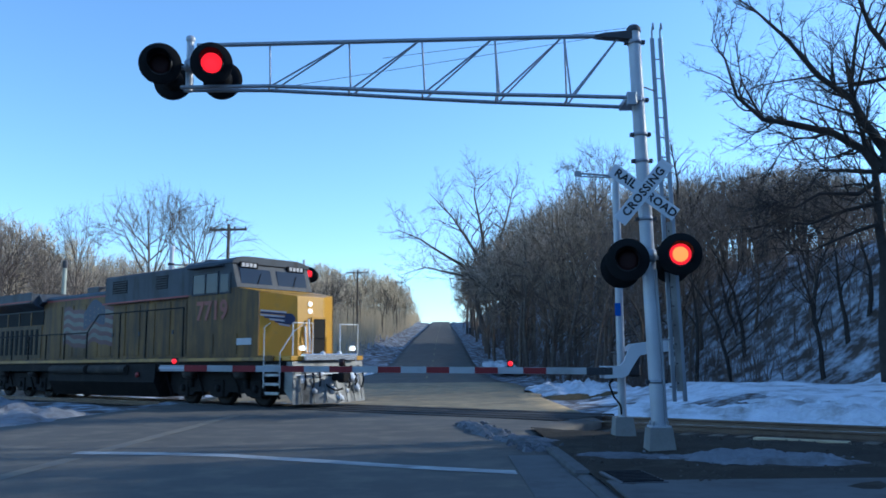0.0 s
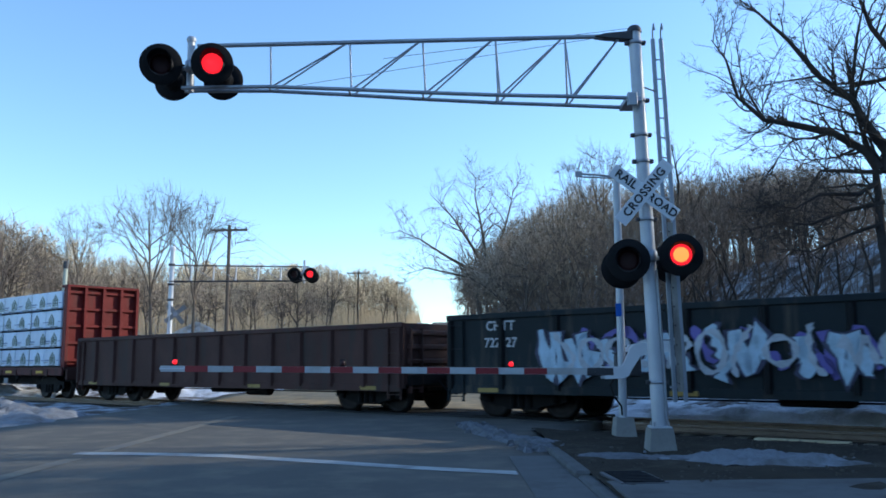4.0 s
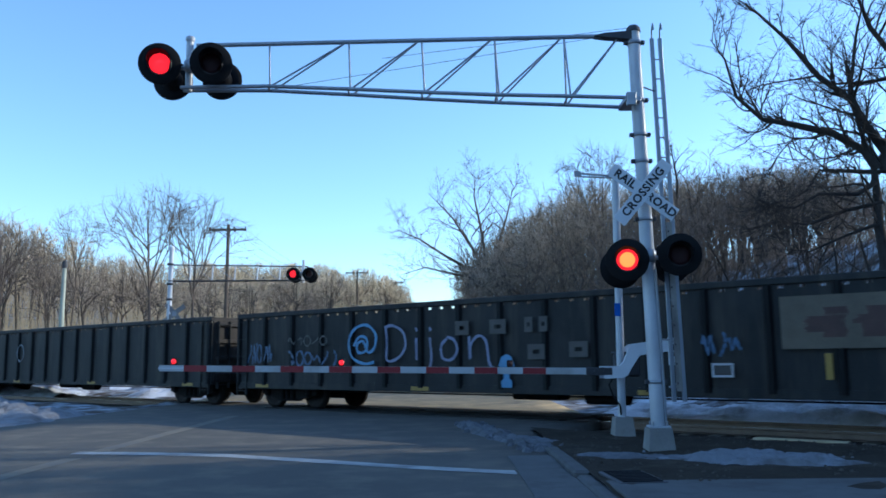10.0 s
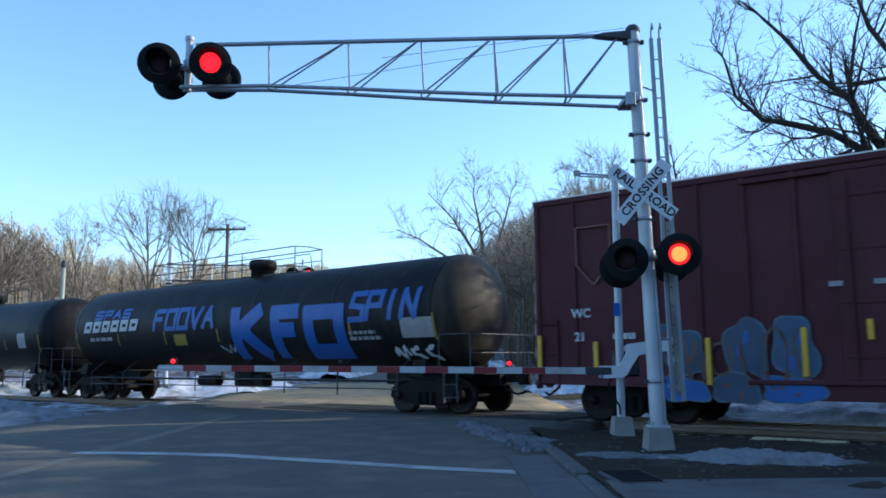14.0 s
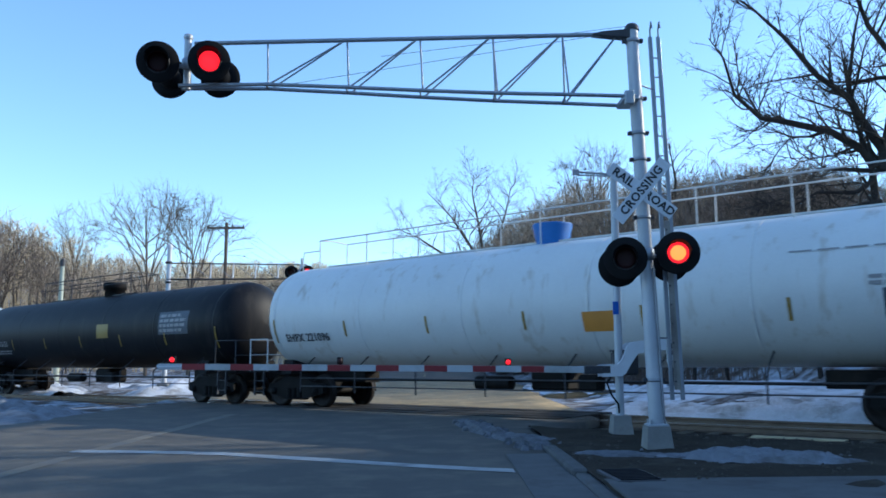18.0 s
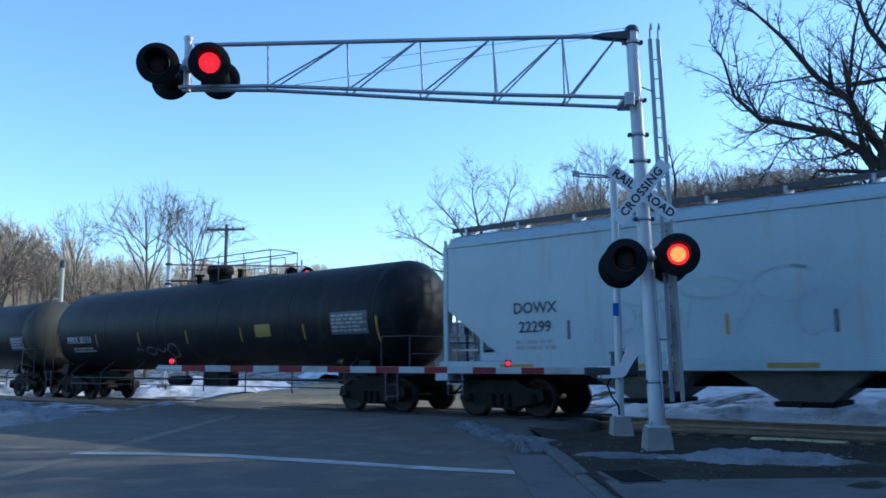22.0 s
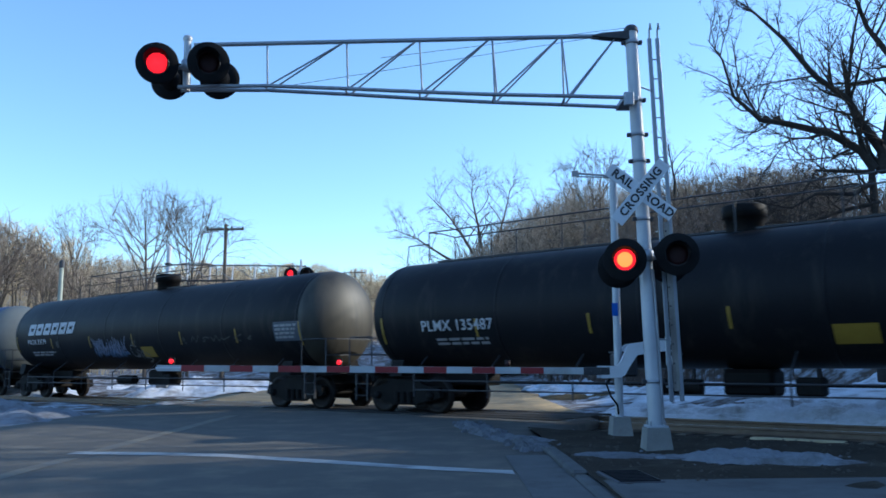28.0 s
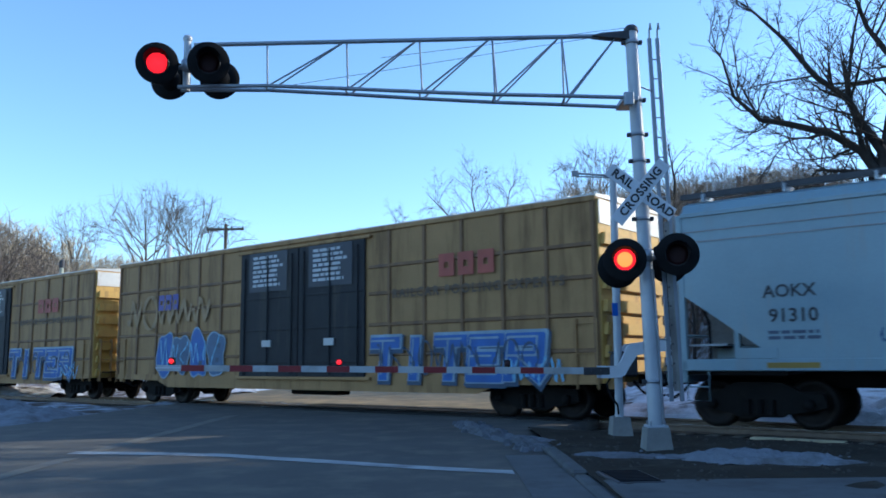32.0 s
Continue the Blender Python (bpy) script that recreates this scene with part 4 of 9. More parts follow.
def lamp_unit(parent, m, lens, side="", disc=.305):
    """A flashing-light unit that faces -y: background disc, hood, housing and lens."""
    bg = B()
    bg.lathe(((-.012, .155), (-.012, disc - .01), (-.002, disc), (.012, disc), (.012, .155)), 36, axis="y")
    unit = part("lamp_unit", bg, M["black"], parent, "black round background with a hooded red lamp", m)
    hood = B()
    n, vs, fs = 22, [], []
    for j, (y, r, cut) in enumerate(((-.012, .165, 2.45), (-.16, .168, 2.1), (-.30, .172, 1.55))):
        for side_r in (r, r - .006):
            for k in range(n + 1):
                a = math.pi / 2 + cut * (2 * k / n - 1)
                vs.append((side_r * math.cos(a), y, side_r * math.sin(a)))
    w = n + 1
    for j in range(2):
        for q in (0, 1):
            for k in range(n):
                a, c = (2 * j + q) * w + k, (2 * j + 2 + q) * w + k
                fs.append((a, a + 1, c + 1, c) if q else (a, c, c + 1, a + 1))
    hood.add(vs, fs, True)
    part("hood", hood, M["black"], unit, fix=False)
    back = B()
    back.lathe(((.012, .16), (.09, .165), (.16, .14), (.2, .07), (.205, .0)), 24, axis="y")
    part("housing", back, M["black"], unit)
    ring = B()
    ring.lathe(((-.02, .15), (-.03, .158), (-.02, .17), (-.012, .17)), 28, axis="y")
    part("bezel", ring, M["steel_dark"], unit)
    ls = part("lens", lens, None, unit, "round red glass lens")
    ls.matrix_basis = pose(0, -.004, 0)
    if side:
        LENSES.append((ls, pose(0, -.004, 0), side))
    return unit


def lamp_pair(parent, x, y, z, gap, lens, back=True, turn=0.0, tilt=0.0, slant=0.0, aside=0.0):
    """Two lamps side by side on a cross arm, with a second pair behind that faces away."""
    for k, side in ((-1, "L"), (1, "R")):
        lamp_unit(parent, pose(x + k * gap / 2, y, z + k * slant, 0, 0, turn) @ pose(0, 0, 0, tilt), lens, side)
        if back:
            lamp_unit(parent, pose(x + k * gap / 2 + aside, y + .62, z - .05 + k * slant, 0, 0, 180), LENS_DARK)
    b = B()
    b.rod((x - gap / 2, y + .24, z + .02), (x + gap / 2, y + .24, z + .02), .03, 8)
    b.rod((x - gap / 2, y + .24, z + .02), (x - gap / 2, y + .1, z), .03, 8)
    b.rod((x + gap / 2, y + .24, z + .02), (x + gap / 2, y + .1, z), .03, 8)
    part("cross_arm", b, M["galv"], parent)
    b = B()
    b.lathe(((-.09, 0), (-.09, .07), (-.06, .1), (.06, .1), (.09, .07), (.09, 0)), 16, Matrix.Translation((x, y + .24, z + .05)), axis="z")
    part("junction_box", b, M["galv"], parent)


def crossbuck(parent, m, lettered=True):
    hub = B().box(-.1, .1, .012, .03, -.1, .1, .004)
    cb = part("crossbuck", hub, M["galv"], parent, "white X-shaped railroad crossing sign", m)
    for k, ang in ((0, 49.5), (1, -37.5)):
        q = 1 - k
        b = B().box(-.57, .57, -.006 - .012 * q, .004 - .012 * q, -.104, .104, .003)
        blade = part("blade", b, M["white"] if lettered else M["sign_back"], cb, "white reflective blade" if lettered else "bare metal back of the blade", pose(0, 0, 0, 0, -ang, 0))
        if lettered:
            words = ((("CROSSING", 0.0),), (("RAIL", -.32), ("ROAD", .32)))[k]
            for text, x in words:
                letters(text, .17, M["ink"], blade, pose(x, -.009 - .012 * q, 0, 90, 0, 0), spread=1.12 if k == 0 else 1.05, bold=.03)


def cantilever():
    """Steel mast with a truss arm over the road, lamps, crossbuck and ladder."""
    sg = thing("cantilever_signal", "silver cantilever crossing signal on a concrete base", "crossing signal", pose(0, 0, 0))
    y = 11.8
    base = B()
    base.add([(2.82, y - .19, .0), (3.21, y - .19, .0), (3.21, y + .19, .0), (2.82, y + .19, .0), (2.86, y - .16, .36), (3.17, y - .16, .36), (3.17, y + .16, .36), (2.86, y + .16, .36)],
             [(0, 1, 5, 4), (1, 2, 6, 5), (2, 3, 7, 6), (3, 0, 4, 7), (4, 5, 6, 7)])
    part("foundation", base, M["concrete"], sg, "chipped grey concrete base")
    part("base_plate", B().box(2.88, 3.16, y - .15, y + .15, .36, .39, .006), M["silver"], sg)
    for dx in (-.1, .1):
        for dy in (-.1, .1):
            part("anchor_bolt", B().rod((3.02 + dx, y + dy, .36), (3.02 + dx, y + dy, .45), .014, 6), M["galv"], sg)
    ax = lambda z: 3.02 - .12 * (z - .4) / 5.9
    part("mast", B().tube([(ax(.43), y, .39), (ax(3), y, 3), (ax(6.22), y, 6.22)], [.106, .1, .092], 20), M["silver"], sg)
    part("mast_cap", B().lathe(((0, .11), (.06, .105), (.1, .07), (.12, 0)), 18, Matrix.Translation((ax(6.22), y, 6.22)), axis="z"), M["steel_dark"], sg)
    for z in (1.0, 4.22, 4.62, 5.15, 6.05, 3.35):
        r = .11
        part("clamp_band", B().lathe(((-.025, .09), (-.025, r), (.025, r), (.025, .09)), 18, Matrix.Translation((ax(z), y, z)), axis="z"), M["galv"], sg, "weathered steel band")
        part("clamp_bolt", B().rod((ax(z) - .15, y - .02, z), (ax(z) + .15, y - .02, z), .013, 6), M["steel_dark"], sg)
        for q in (-.13, .125):
            part("clamp_lug", B().box(ax(z) + q - .028, ax(z) + q + .028, y - .05, y + .02, z - .028, z + .028, .006), M["steel_dark"], sg)
    # truss arm: one top chord and two lower chords that close up towards the tip
    top = lambda x: 6.17 + (x - 2.78) * .0135
    low = lambda x: interp(x, (-3.9, -2.6, -1.4, -.3, .8, 1.85, 2.75), (5.405, 5.40, 5.335, 5.265, 5.205, 5.165, 5.125))
    half = lambda x: .07 + .16 * (x + 3.9) / 6.7
    part("top_chord", B().tube([(2.72, y, top(2.72)), (-3.7, y, top(-3.7))], .034, 10), M["galv"], sg)
    for k in (-1, 1):
        xs = (2.72, 1.85, .8, -.3, -1.4, -2.6, -3.9)
        part("lower_chord", B().tube([(x, y + k * half(x), low(x) - .035 * k * 0) for x in xs], .03, 10), M["galv"], sg)
    nodes = (1.85, .8, -.3, -1.4, -2.6)
    for i, x in enumerate(nodes):
        for k in (-1, 1):
            if i < 2 or k < 0:
                part("upright", B().rod((x, y, top(x)), (x + .04, y + k * half(x), low(x)), .015, 6), M["galv"], sg)
            nxt = (2.72, *nodes)[i]
            part("diagonal", B().rod((nxt - .03, y, top(nxt)), (x + .05, y + k * half(x), low(x)), .014, 6), M["galv"], sg)
        part("cross_strut", B().rod((x, y - half(x), low(x)), (x, y + half(x), low(x)), .014, 6), M["galv"], sg)
    part("arm_bracket", B().prism([(2.95, 6.23), (2.45, 6.19), (2.3, 6.15), (2.45, 6.13), (2.95, 6.08)], y - .08, y + .08), M["steel_dark"], sg)
    part("arm_bracket", B().box(2.68, 2.92, y - .25, y + .25, 5.07, 5.15, .01).box(2.7, 2.84, y - .28, y - .2, 5.0, 5.2, .01), M["galv"], sg, "steel bracket under the arm")
    part("stay_wire", B().rod((2.9, y, 6.3), (-.9, y + .12, 5.9), .004, 4), M["steel_dark"], sg)
    part("stay_wire", B().rod((2.9, y + .05, 6.25), (-2.4, y + .1, 5.45), .004, 4), M["steel_dark"], sg)
    # tip post and the pair of lamps over the road
    part("tip_post", B().rod((-3.80, y, 5.36), (-3.80, y, 6.16), .055, 12), M["silver"], sg)
    part("post_cap", B().lathe(((0, .06), (.04, .075), (.08, .06), (.09, 0)), 14, Matrix.Translation((-3.8, y, 6.14)), axis="z"), M["silver"], sg)
    lamp_pair(sg, -3.765, y - .3, 5.69, .755, LENS_RED, turn=15, tilt=9)
    lamp_pair(sg, 2.98, y - .3, 2.755, .75, LENS_HOT, turn=-13, tilt=3, slant=.035, aside=.03)
    crossbuck(sg, pose(2.905, y - .16, 3.725))
    # ladder behind the mast
    ladder = part("ladder", B().box(3.28, 3.52, y + .3, y + .34, .9, .93, .004), M["galv"], sg, "galvanised steel ladder")
    lx = lambda z, k: (3.345 if k < 0 else 3.50) - (.085 if k < 0 else .115) * (z - .8) / 5.4
    for k in (-1, 1):
        part("stringer", B().box(-.03, .03, -.02, .02, 0, 5.55, .004, Matrix.Translation((lx(.7, k), y + .32, .7)) @ Matrix.Rotation(radians(-.9 if k < 0 else -1.22), 4, "Y")), M["galv"], ladder)
        part("hook", B().tube([(lx(6.2, k), y + .32, 6.2), (lx(6.3, k), y + .3, 6.36), (lx(6.3, k) - .02, y + .15, 6.42), (lx(6.3, k) - .03, y + .08, 6.3)], .013, 6), M["galv"], ladder)
    for i in range(17):
        z = .95 + .31 * i
        part("rung", B().rod((lx(z, -1), y + .32, z), (lx(z, 1), y + .32, z), .011, 6), M["galv"], ladder)
    for z in (1.6, 3.6, 5.4):
        part("ladder_bracket", B().rod((ax(z), y, z), (lx(z, -1), y + .32, z), .014, 6), M["galv"], ladder)
    za, zb = .85, 3.35
    part("climbing_guard", B().prism([(lx(za, -1) + .03, za), (lx(za, 1) - .03, za), (lx(zb, 1) - .03, zb), (lx(zb, -1) + .03, zb)], y + .262, y + .27), M["guard"], ladder, "weathered guard plate on the ladder")
    for i in range(9):
        z = za + .12 + .28 * i
        part("guard_bolt", B().box(lx(z, -1) + .04, lx(z, -1) + .065, y + .254, y + .262, z - .012, z + .012), M["steel_dark"], ladder)
    part("conduit", B().tube([(ax(.5) + .09, y - .08, .45), (ax(1.4) + .09, y - .08, 1.4), (ax(2.6) + .07, y - .1, 2.6)], .018, 8), M["galv"], sg)
    return sg


def gate():
    y = 14.0
    g = thing("crossing_gate", "lowered red and white striped crossing gate with small red lamps", "crossing gate", pose(0, 0, 0))
    b = B()
    b.add([(2.8, y - .2, 0), (3.16, y - .2, 0), (3.16, y + .2, 0), (2.8, y + .2, 0), (2.84, y - .16, .36), (3.12, y - .16, .36), (3.12, y + .16, .36), (2.84, y + .16, .36)],
          [(0, 1, 5, 4), (1, 2, 6, 5), (2, 3, 7, 6), (3, 0, 4, 7), (4, 5, 6, 7)])
    part("foundation", b, M["concrete"], g, "grey concrete base")
    part("mast", B().tube([(2.975, y, .36), (3.02, y, 4.55)], [.07, .062], 16), M["silver"], g)
    part("mast_cap", B().lathe(((0, .07), (.04, .07), (.07, .03), (.075, 0)), 14, Matrix.Translation((3.02, y, 4.55)), axis="z"), M["silver"], g)
    part("bracket", B().rod((2.32, y, 4.56), (3.02, y, 4.5), .018, 6).rod((2.38, y, 4.5), (3.02, y, 4.47), .014, 6).box(2.3, 2.42, y - .02, y + .02, 4.5, 4.6, .006), M["galv"], g)
    part("notice_plate", B().box(2.9, 3.0, y - .085, y - .078, 2.05, 2.27, .002), M["blue_sign"], g, "small blue notice plate")
    P = lambda px, pz: (2.70 + (px - 1068) * .00975, 1.12 + (657 - pz) * .0097)
    # counterweight arms and the mechanism
    poly = [P(*q) for q in ((1064, 648), (1090, 648), (1098, 640), (1108, 616), (1116, 610), (1150, 606), (1190, 604), (1190, 622), (1150, 626), (1126, 630), (1112, 650), (1104, 664), (1096, 668), (1064, 669))]
    for k in (-1, 1):
        part("gate_arm_bracket", B().prism(poly, y + k * .19 - .03, y + k * .19 + .03), M["white"], g, "white painted steel arm bracket")
    part("mechanism", B().box(2.92, 3.34, y + .08, y + .36, 1.02, 1.42, .03), M["steel_dark"], g, "grey gate mechanism housing")
    part("mechanism_lid", B().box(2.9, 3.36, y + .06, y + .38, 1.42, 1.45, .01), M["steel_dark"], g)
    part("counterweight", B().box(3.74, 3.92, y - .26, y - .22, 1.22, 1.68, .02), M["white"], g, "white counterweight plate")
    part("mark", B().box(3.79, 3.86, y - .262, y - .251, 1.46, 1.56, .004).box(3.79, 3.86, y - .262, y - .251, 1.36, 1.44, .004), M["ink"], g)
    part("cable", B().tube([(2.85, y - .1, 1.05), (2.75, y - .12, .9), (2.82, y - .12, .7), (2.93, y - .1, .55), (2.95, y - .05, .4)], .018, 6), M["black"], g)
    # the arm itself
    x0, x1 = 2.72, -4.78
    top = lambda x: 1.125 + (2.72 - x) * .0165
    seg = B()
    h0, h1 = .056, .05
    seg.prism([(x0, top(x0) - h0), (x1, top(x1) - h1), (x1, top(x1) + h1), (x0, top(x0) + h0)], y - .2, y - .17)
    part("arm_socket", B().box(2.36, 2.8, y - .225, y - .15, 1.06, 1.19, .01).rod((2.5, y - .25, 1.13), (2.5, y - .1, 1.13), .02, 8).rod((2.66, y - .25, 1.13), (2.66, y - .1, 1.13), .02, 8), M["steel_dark"], g, "dark steel arm socket")
    arm = part("gate_arm", seg, M["arm_white"], g, "white arm with red reflective stripes")
    for i in range(8):
        pc = 943 - 84.3 * i
        xa, xb = 2.70 + (pc + 20 - 1068) * .00962, 2.70 + (pc - 20 - 1068) * .00962
        part("red_stripe", B().prism([(xa, top(xa) - .051), (xb, top(xb) - .051), (xb, top(xb) + .051), (xa, top(xa) + .051)], y - .206, y - .2005), M["red_sheet"], arm, "red stripe")
    part("tip_rod", B().rod((x1 - .02, y - .185, top(x1)), (x1 + .5, y - .185, top(x1)), .02, 6), M["white"], arm)
    for x, side in ((-4.54, ""), (-1.73, "L"), (1.09, "R")):
        z = top(x) + .115
        u = part("arm_light", B().box(x - .05, x + .05, y - .2, y - .12, z - .06, z + .06, .012).rod((x, y - .17, z - .06), (x, y - .17, z - .14), .014, 6), M["black"], arm, "small red lamp on the arm")
        ls = part("lens", LENS_GATE, None, u, "small round red lens", pose(x, y - .206, z))
        if side:
            LENSES.append((ls, pose(x, y - .206, z), side))
    return g


def far_signal():
    """The second cantilever, on the far side of the track, seen from behind."""
    y, xm = 37.0, -12.5
    sg = thing("cantilever_signal", "silver cantilever crossing signal across the track seen from behind", "crossing signal", pose(0, 0, 0))
    part("foundation", B().box(xm - .25, xm + .25, y - .25, y + .25, -.2, .35, .03), M["concrete"], sg)
    part("mast", B().tube([(xm, y, .3), (xm + .05, y, 6.5)], [.115, .1], 14), M["white"], sg)
    part("mast_cap", B().lathe(((0, .14), (.1, .15), (.2, .1), (.22, 0)), 12, Matrix.Translation((xm + .05, y, 6.45)), axis="z"), M["white"], sg)
    for z in (4.2, 4.9, 5.8):
        part("clamp_band", B().lathe(((-.05, .1), (-.05, .15), (.05, .15), (.05, .1)), 12, Matrix.Translation((xm + .03, y, z)), axis="z"), M["steel_dark"], sg)
    top = lambda x: 5.78 - (x - xm) * .022
    low = lambda x: 5.03 - (x - xm) * .004
    part("top_chord", B().rod((xm, y, top(xm)), (-6.2, y, top(-6.2)), .028, 8), M["steel_dark"], sg)
    for k in (-1, 1):
        part("lower_chord", B().rod((xm, y + k * .2, low(xm)), (-6.2, y + k * .1, low(-6.2)), .024, 8), M["steel_dark"], sg)
    for i in range(6):
        x = xm + .95 + i * 1.02
        part("upright", B().rod((x, y, top(x)), (x, y - .1, low(x)), .035, 6), M["white"], sg)
        part("diagonal", B().rod((x - 1.0, y, top(x - 1.0)), (x, y + .1, low(x)), .015, 6), M["galv"], sg)
    part("tip_post", B().rod((-6.4, y, 4.9), (-6.4, y, 5.95), .06, 10), M["white"], sg)
    lamp_pair(sg, -6.45, y - .35, 5.27, .72, LENS_RED, back=True)
    crossbuck(sg, pose(xm + .3, y - .1, 3.55) @ pose(0, 0, 0, 0, 0, 180), lettered=False)


def utility_pole(x, y, h, arm, label, material):
    p = thing("utility_pole", label, "utility pole", pose(x, y, ground_z(x, y) - .2), "utility poles")
    part("pole", B().tube([(0, 0, 0), (.05, 0, h)], [.15, .1], 10), material, p)
    if arm:
        part("cross_arm", B().box(-arm / 2, arm / 2, -.06, .06, h - .42, h - .28, .01), material, p)
        for k in (-1, 1):
            part("brace", B().rod((k * .55, -.07, h - .42), (0, -.07, h - .95), .02, 6), material, p)
            for q in (.35, .95):
                part("insulator", B().lathe(((0, .03), (.04, .05), (.1, .05), (.14, .02), (.15, 0)), 8, Matrix.Translation((k * arm / 2 * q, 0, h - .28)), axis="z"), M["steel_dark"], p)
    else:
        part("pole_top", B().lathe(((0, .12), (.3, .14), (.4, .1), (.45, 0)), 10, Matrix.Translation((.05, 0, h - .2)), axis="z"), M["steel_dark"], p)


def far_things():
    utility_pole(-14.2, 53, 10.3, 2.45, "dark wooden utility pole with one cross-arm", M["pole_wood"])
    utility_pole(-19.7, 42, 6.7, 0, "pale weathered pole across the track", M["pole_green"])
    utility_pole(-12.0, 112, 10.0, 3.0, "dark wooden utility pole with one cross-arm", M["pole_wood"])
    utility_pole(-9.5, 160, 10.0, 2.6, "dark wooden utility pole with one cross-arm", M["pole_wood"])
    wires = B()
    for x0, z0 in ((-15.2, 10.15), (-14.2, 10.2), (-13.2, 10.15)):
        for a, c in (((x0, 53, z0), (x0 + 2.0, 112, 11.6)),):
            a, c = Vector(a), Vector(c)
            wires.tube([a.lerp(c, t) - Vector((0, 0, 1.2 * 4 * t * (1 - t))) for t in np.linspace(0, 1, 9)], .006, 4, caps=False)
    tagged(part("overhead_wire", wires, M["black"], fix=False), "thin overhead wires between the poles", "wire", kind="stuff")
    # low shed with a snowy roof behind the far signal
    s = thing("shed", "small grey shed with a snow-covered roof at the wood's edge", "shed", pose(-23.5, 78, ground_z(-23.5, 78) + .4, 0, 0, 12))
    part("wall", B().box(-2.6, 2.6, -1.8, 1.8, -.8, 2.3, .02), mat("grey_boards", (0.25, 0.24, 0.22), 0.9), s)
    part("roof", B().prism([(-3.0, 2.2), (3.0, 2.2), (.2, 3.6), (-.2, 3.6)], -2.1, 2.1), M["snow"], s, "snow-covered roof")
    part("door", B().box(-.5, .5, -1.84, -1.8, -.5, 1.6, .01), M["pole_wood"], s)
    # small dark plate on a post at the hill road
    q = thing("roadside_plate", "small dark plate on a post beside the hill road", "sign", pose(3.6, 124, ground_z(3.6, 124)))
    part("post", B().rod((0, 0, 0), (0, 0, 1.9), .04, 6), M["galv"], q)
    part("plate", B().box(-.4, .4, -.03, .03, .9, 1.9, .01), M["steel_dark"], q)


cantilever()
gate()
far_signal()
far_things()


# ---------------------------------------------------------------- the train
# Cars are built round the middle of the track: x the way they go, y away from the road user, z up from the railheads.
V = 16.83                       # metres a second
MOVING = []                     # (object, place along the track at 0 s)
NEAR = -1.57                    # near side of a wide car

M["uw_black"] = mat("underframe_black", (0.011, 0.01, 0.0095), 0.7, 0.1, 0.4, 2, 40, 0.25, dirt=(0.03, 0.025, 0.02), dirt_amount=0.35, spec=0.15)
M["wheel"] = mat("wheel_steel", (0.025, 0.021, 0.019), 0.55, 0.5, 0.3, 3, 40, 0.2, spec=0.15)
M["loco_under"] = mat("dusty_underframe", (0.045, 0.04, 0.034), 0.75, 0.1, 0.4, 2, 40, 0.25, dirt=(0.09, 0.075, 0.06), dirt_amount=0.4, spec=0.15)
M["up_yellow_worn"] = mat("loco_yellow_sunbleached", (0.37, 0.2, 0.05), 0.5, 0, 0.35, 0.9, 30, 0.1, dirt=(0.12, 0.085, 0.06), dirt_amount=0.75, streak=True, spec=0.15)
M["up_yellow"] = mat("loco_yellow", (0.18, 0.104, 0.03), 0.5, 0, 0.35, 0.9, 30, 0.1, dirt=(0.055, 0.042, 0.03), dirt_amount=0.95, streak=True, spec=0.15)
M["up_grey_grimy"] = mat("loco_grey_grimy", (0.056, 0.064, 0.076), 0.5, 0, 0.3, 0.8, 30, 0.08, dirt=(0.03, 0.028, 0.026), dirt_amount=0.5, streak=True, spec=0.15)
M["up_grey"] = mat("loco_grey", (0.085, 0.095, 0.11), 0.5, 0, 0.2, 0.8, 30, 0.08, dirt=(0.04, 0.038, 0.036), dirt_amount=0.4, streak=True, spec=0.15)
M["loco_red"] = mat("loco_red", (0.22, 0.02, 0.018), 0.5, 0, 0.15, 1, 30, 0.05)
M["grime"] = mat("louvre_black", (0.012, 0.012, 0.012), 0.7, 0.0, 0.3, 3, 40, 0.2, spec=0.15)
M["glass"] = mat("dark_cab_glass", (0.01, 0.022, 0.045), 0.08, 0, 0.1, 3, 40, 0.0, spec=0.25)
M["rail_white"] = mat("white_handrail", (0.7, 0.7, 0.68), 0.5, 0, 0.15, 3, 40, 0.05)
M["head_lit"] = mat("headlight_lit", (0.9, 0.85, 0.7), 0.3, 0, 0.1, 9, 40, 0.0, glow=(1.0, 0.9, 0.75), power=1.2)
M["chrome"] = mat("worn_bright_metal", (0.75, 0.75, 0.74), 0.25, 0.9, 0.15, 5, 40, 0.1)
M["flag_red"] = mat("flag_red", (0.09, 0.03, 0.028), 0.5, 0, 0.3, 1.5, 30, 0.05)
M["flag_white"] = mat("flag_white", (0.13, 0.118, 0.1), 0.5, 0, 0.3, 1.5, 30, 0.05)
M["flag_red2"] = mat("flag_clear_red", (0.135, 0.034, 0.032), 0.5, 0, 0.35, 1.5, 30, 0.05)
M["flag_white2"] = mat("flag_clear_white", (0.21, 0.2, 0.18), 0.5, 0, 0.4, 1.5, 30, 0.05)
M["flag_blue"] = mat("flag_blue", (0.014, 0.024, 0.06), 0.5, 0, 0.2, 1.5, 30, 0.05)
M["shield"] = mat("blue_emblem", (0.05, 0.09, 0.2), 0.5)
M["gon_black"] = mat("gondola_black", (0.026, 0.027, 0.027), 0.55, 0, 0.4, 0.7, 30, 0.2, dirt=(0.055, 0.05, 0.043), dirt_amount=0.55, streak=True, spec=0.15)
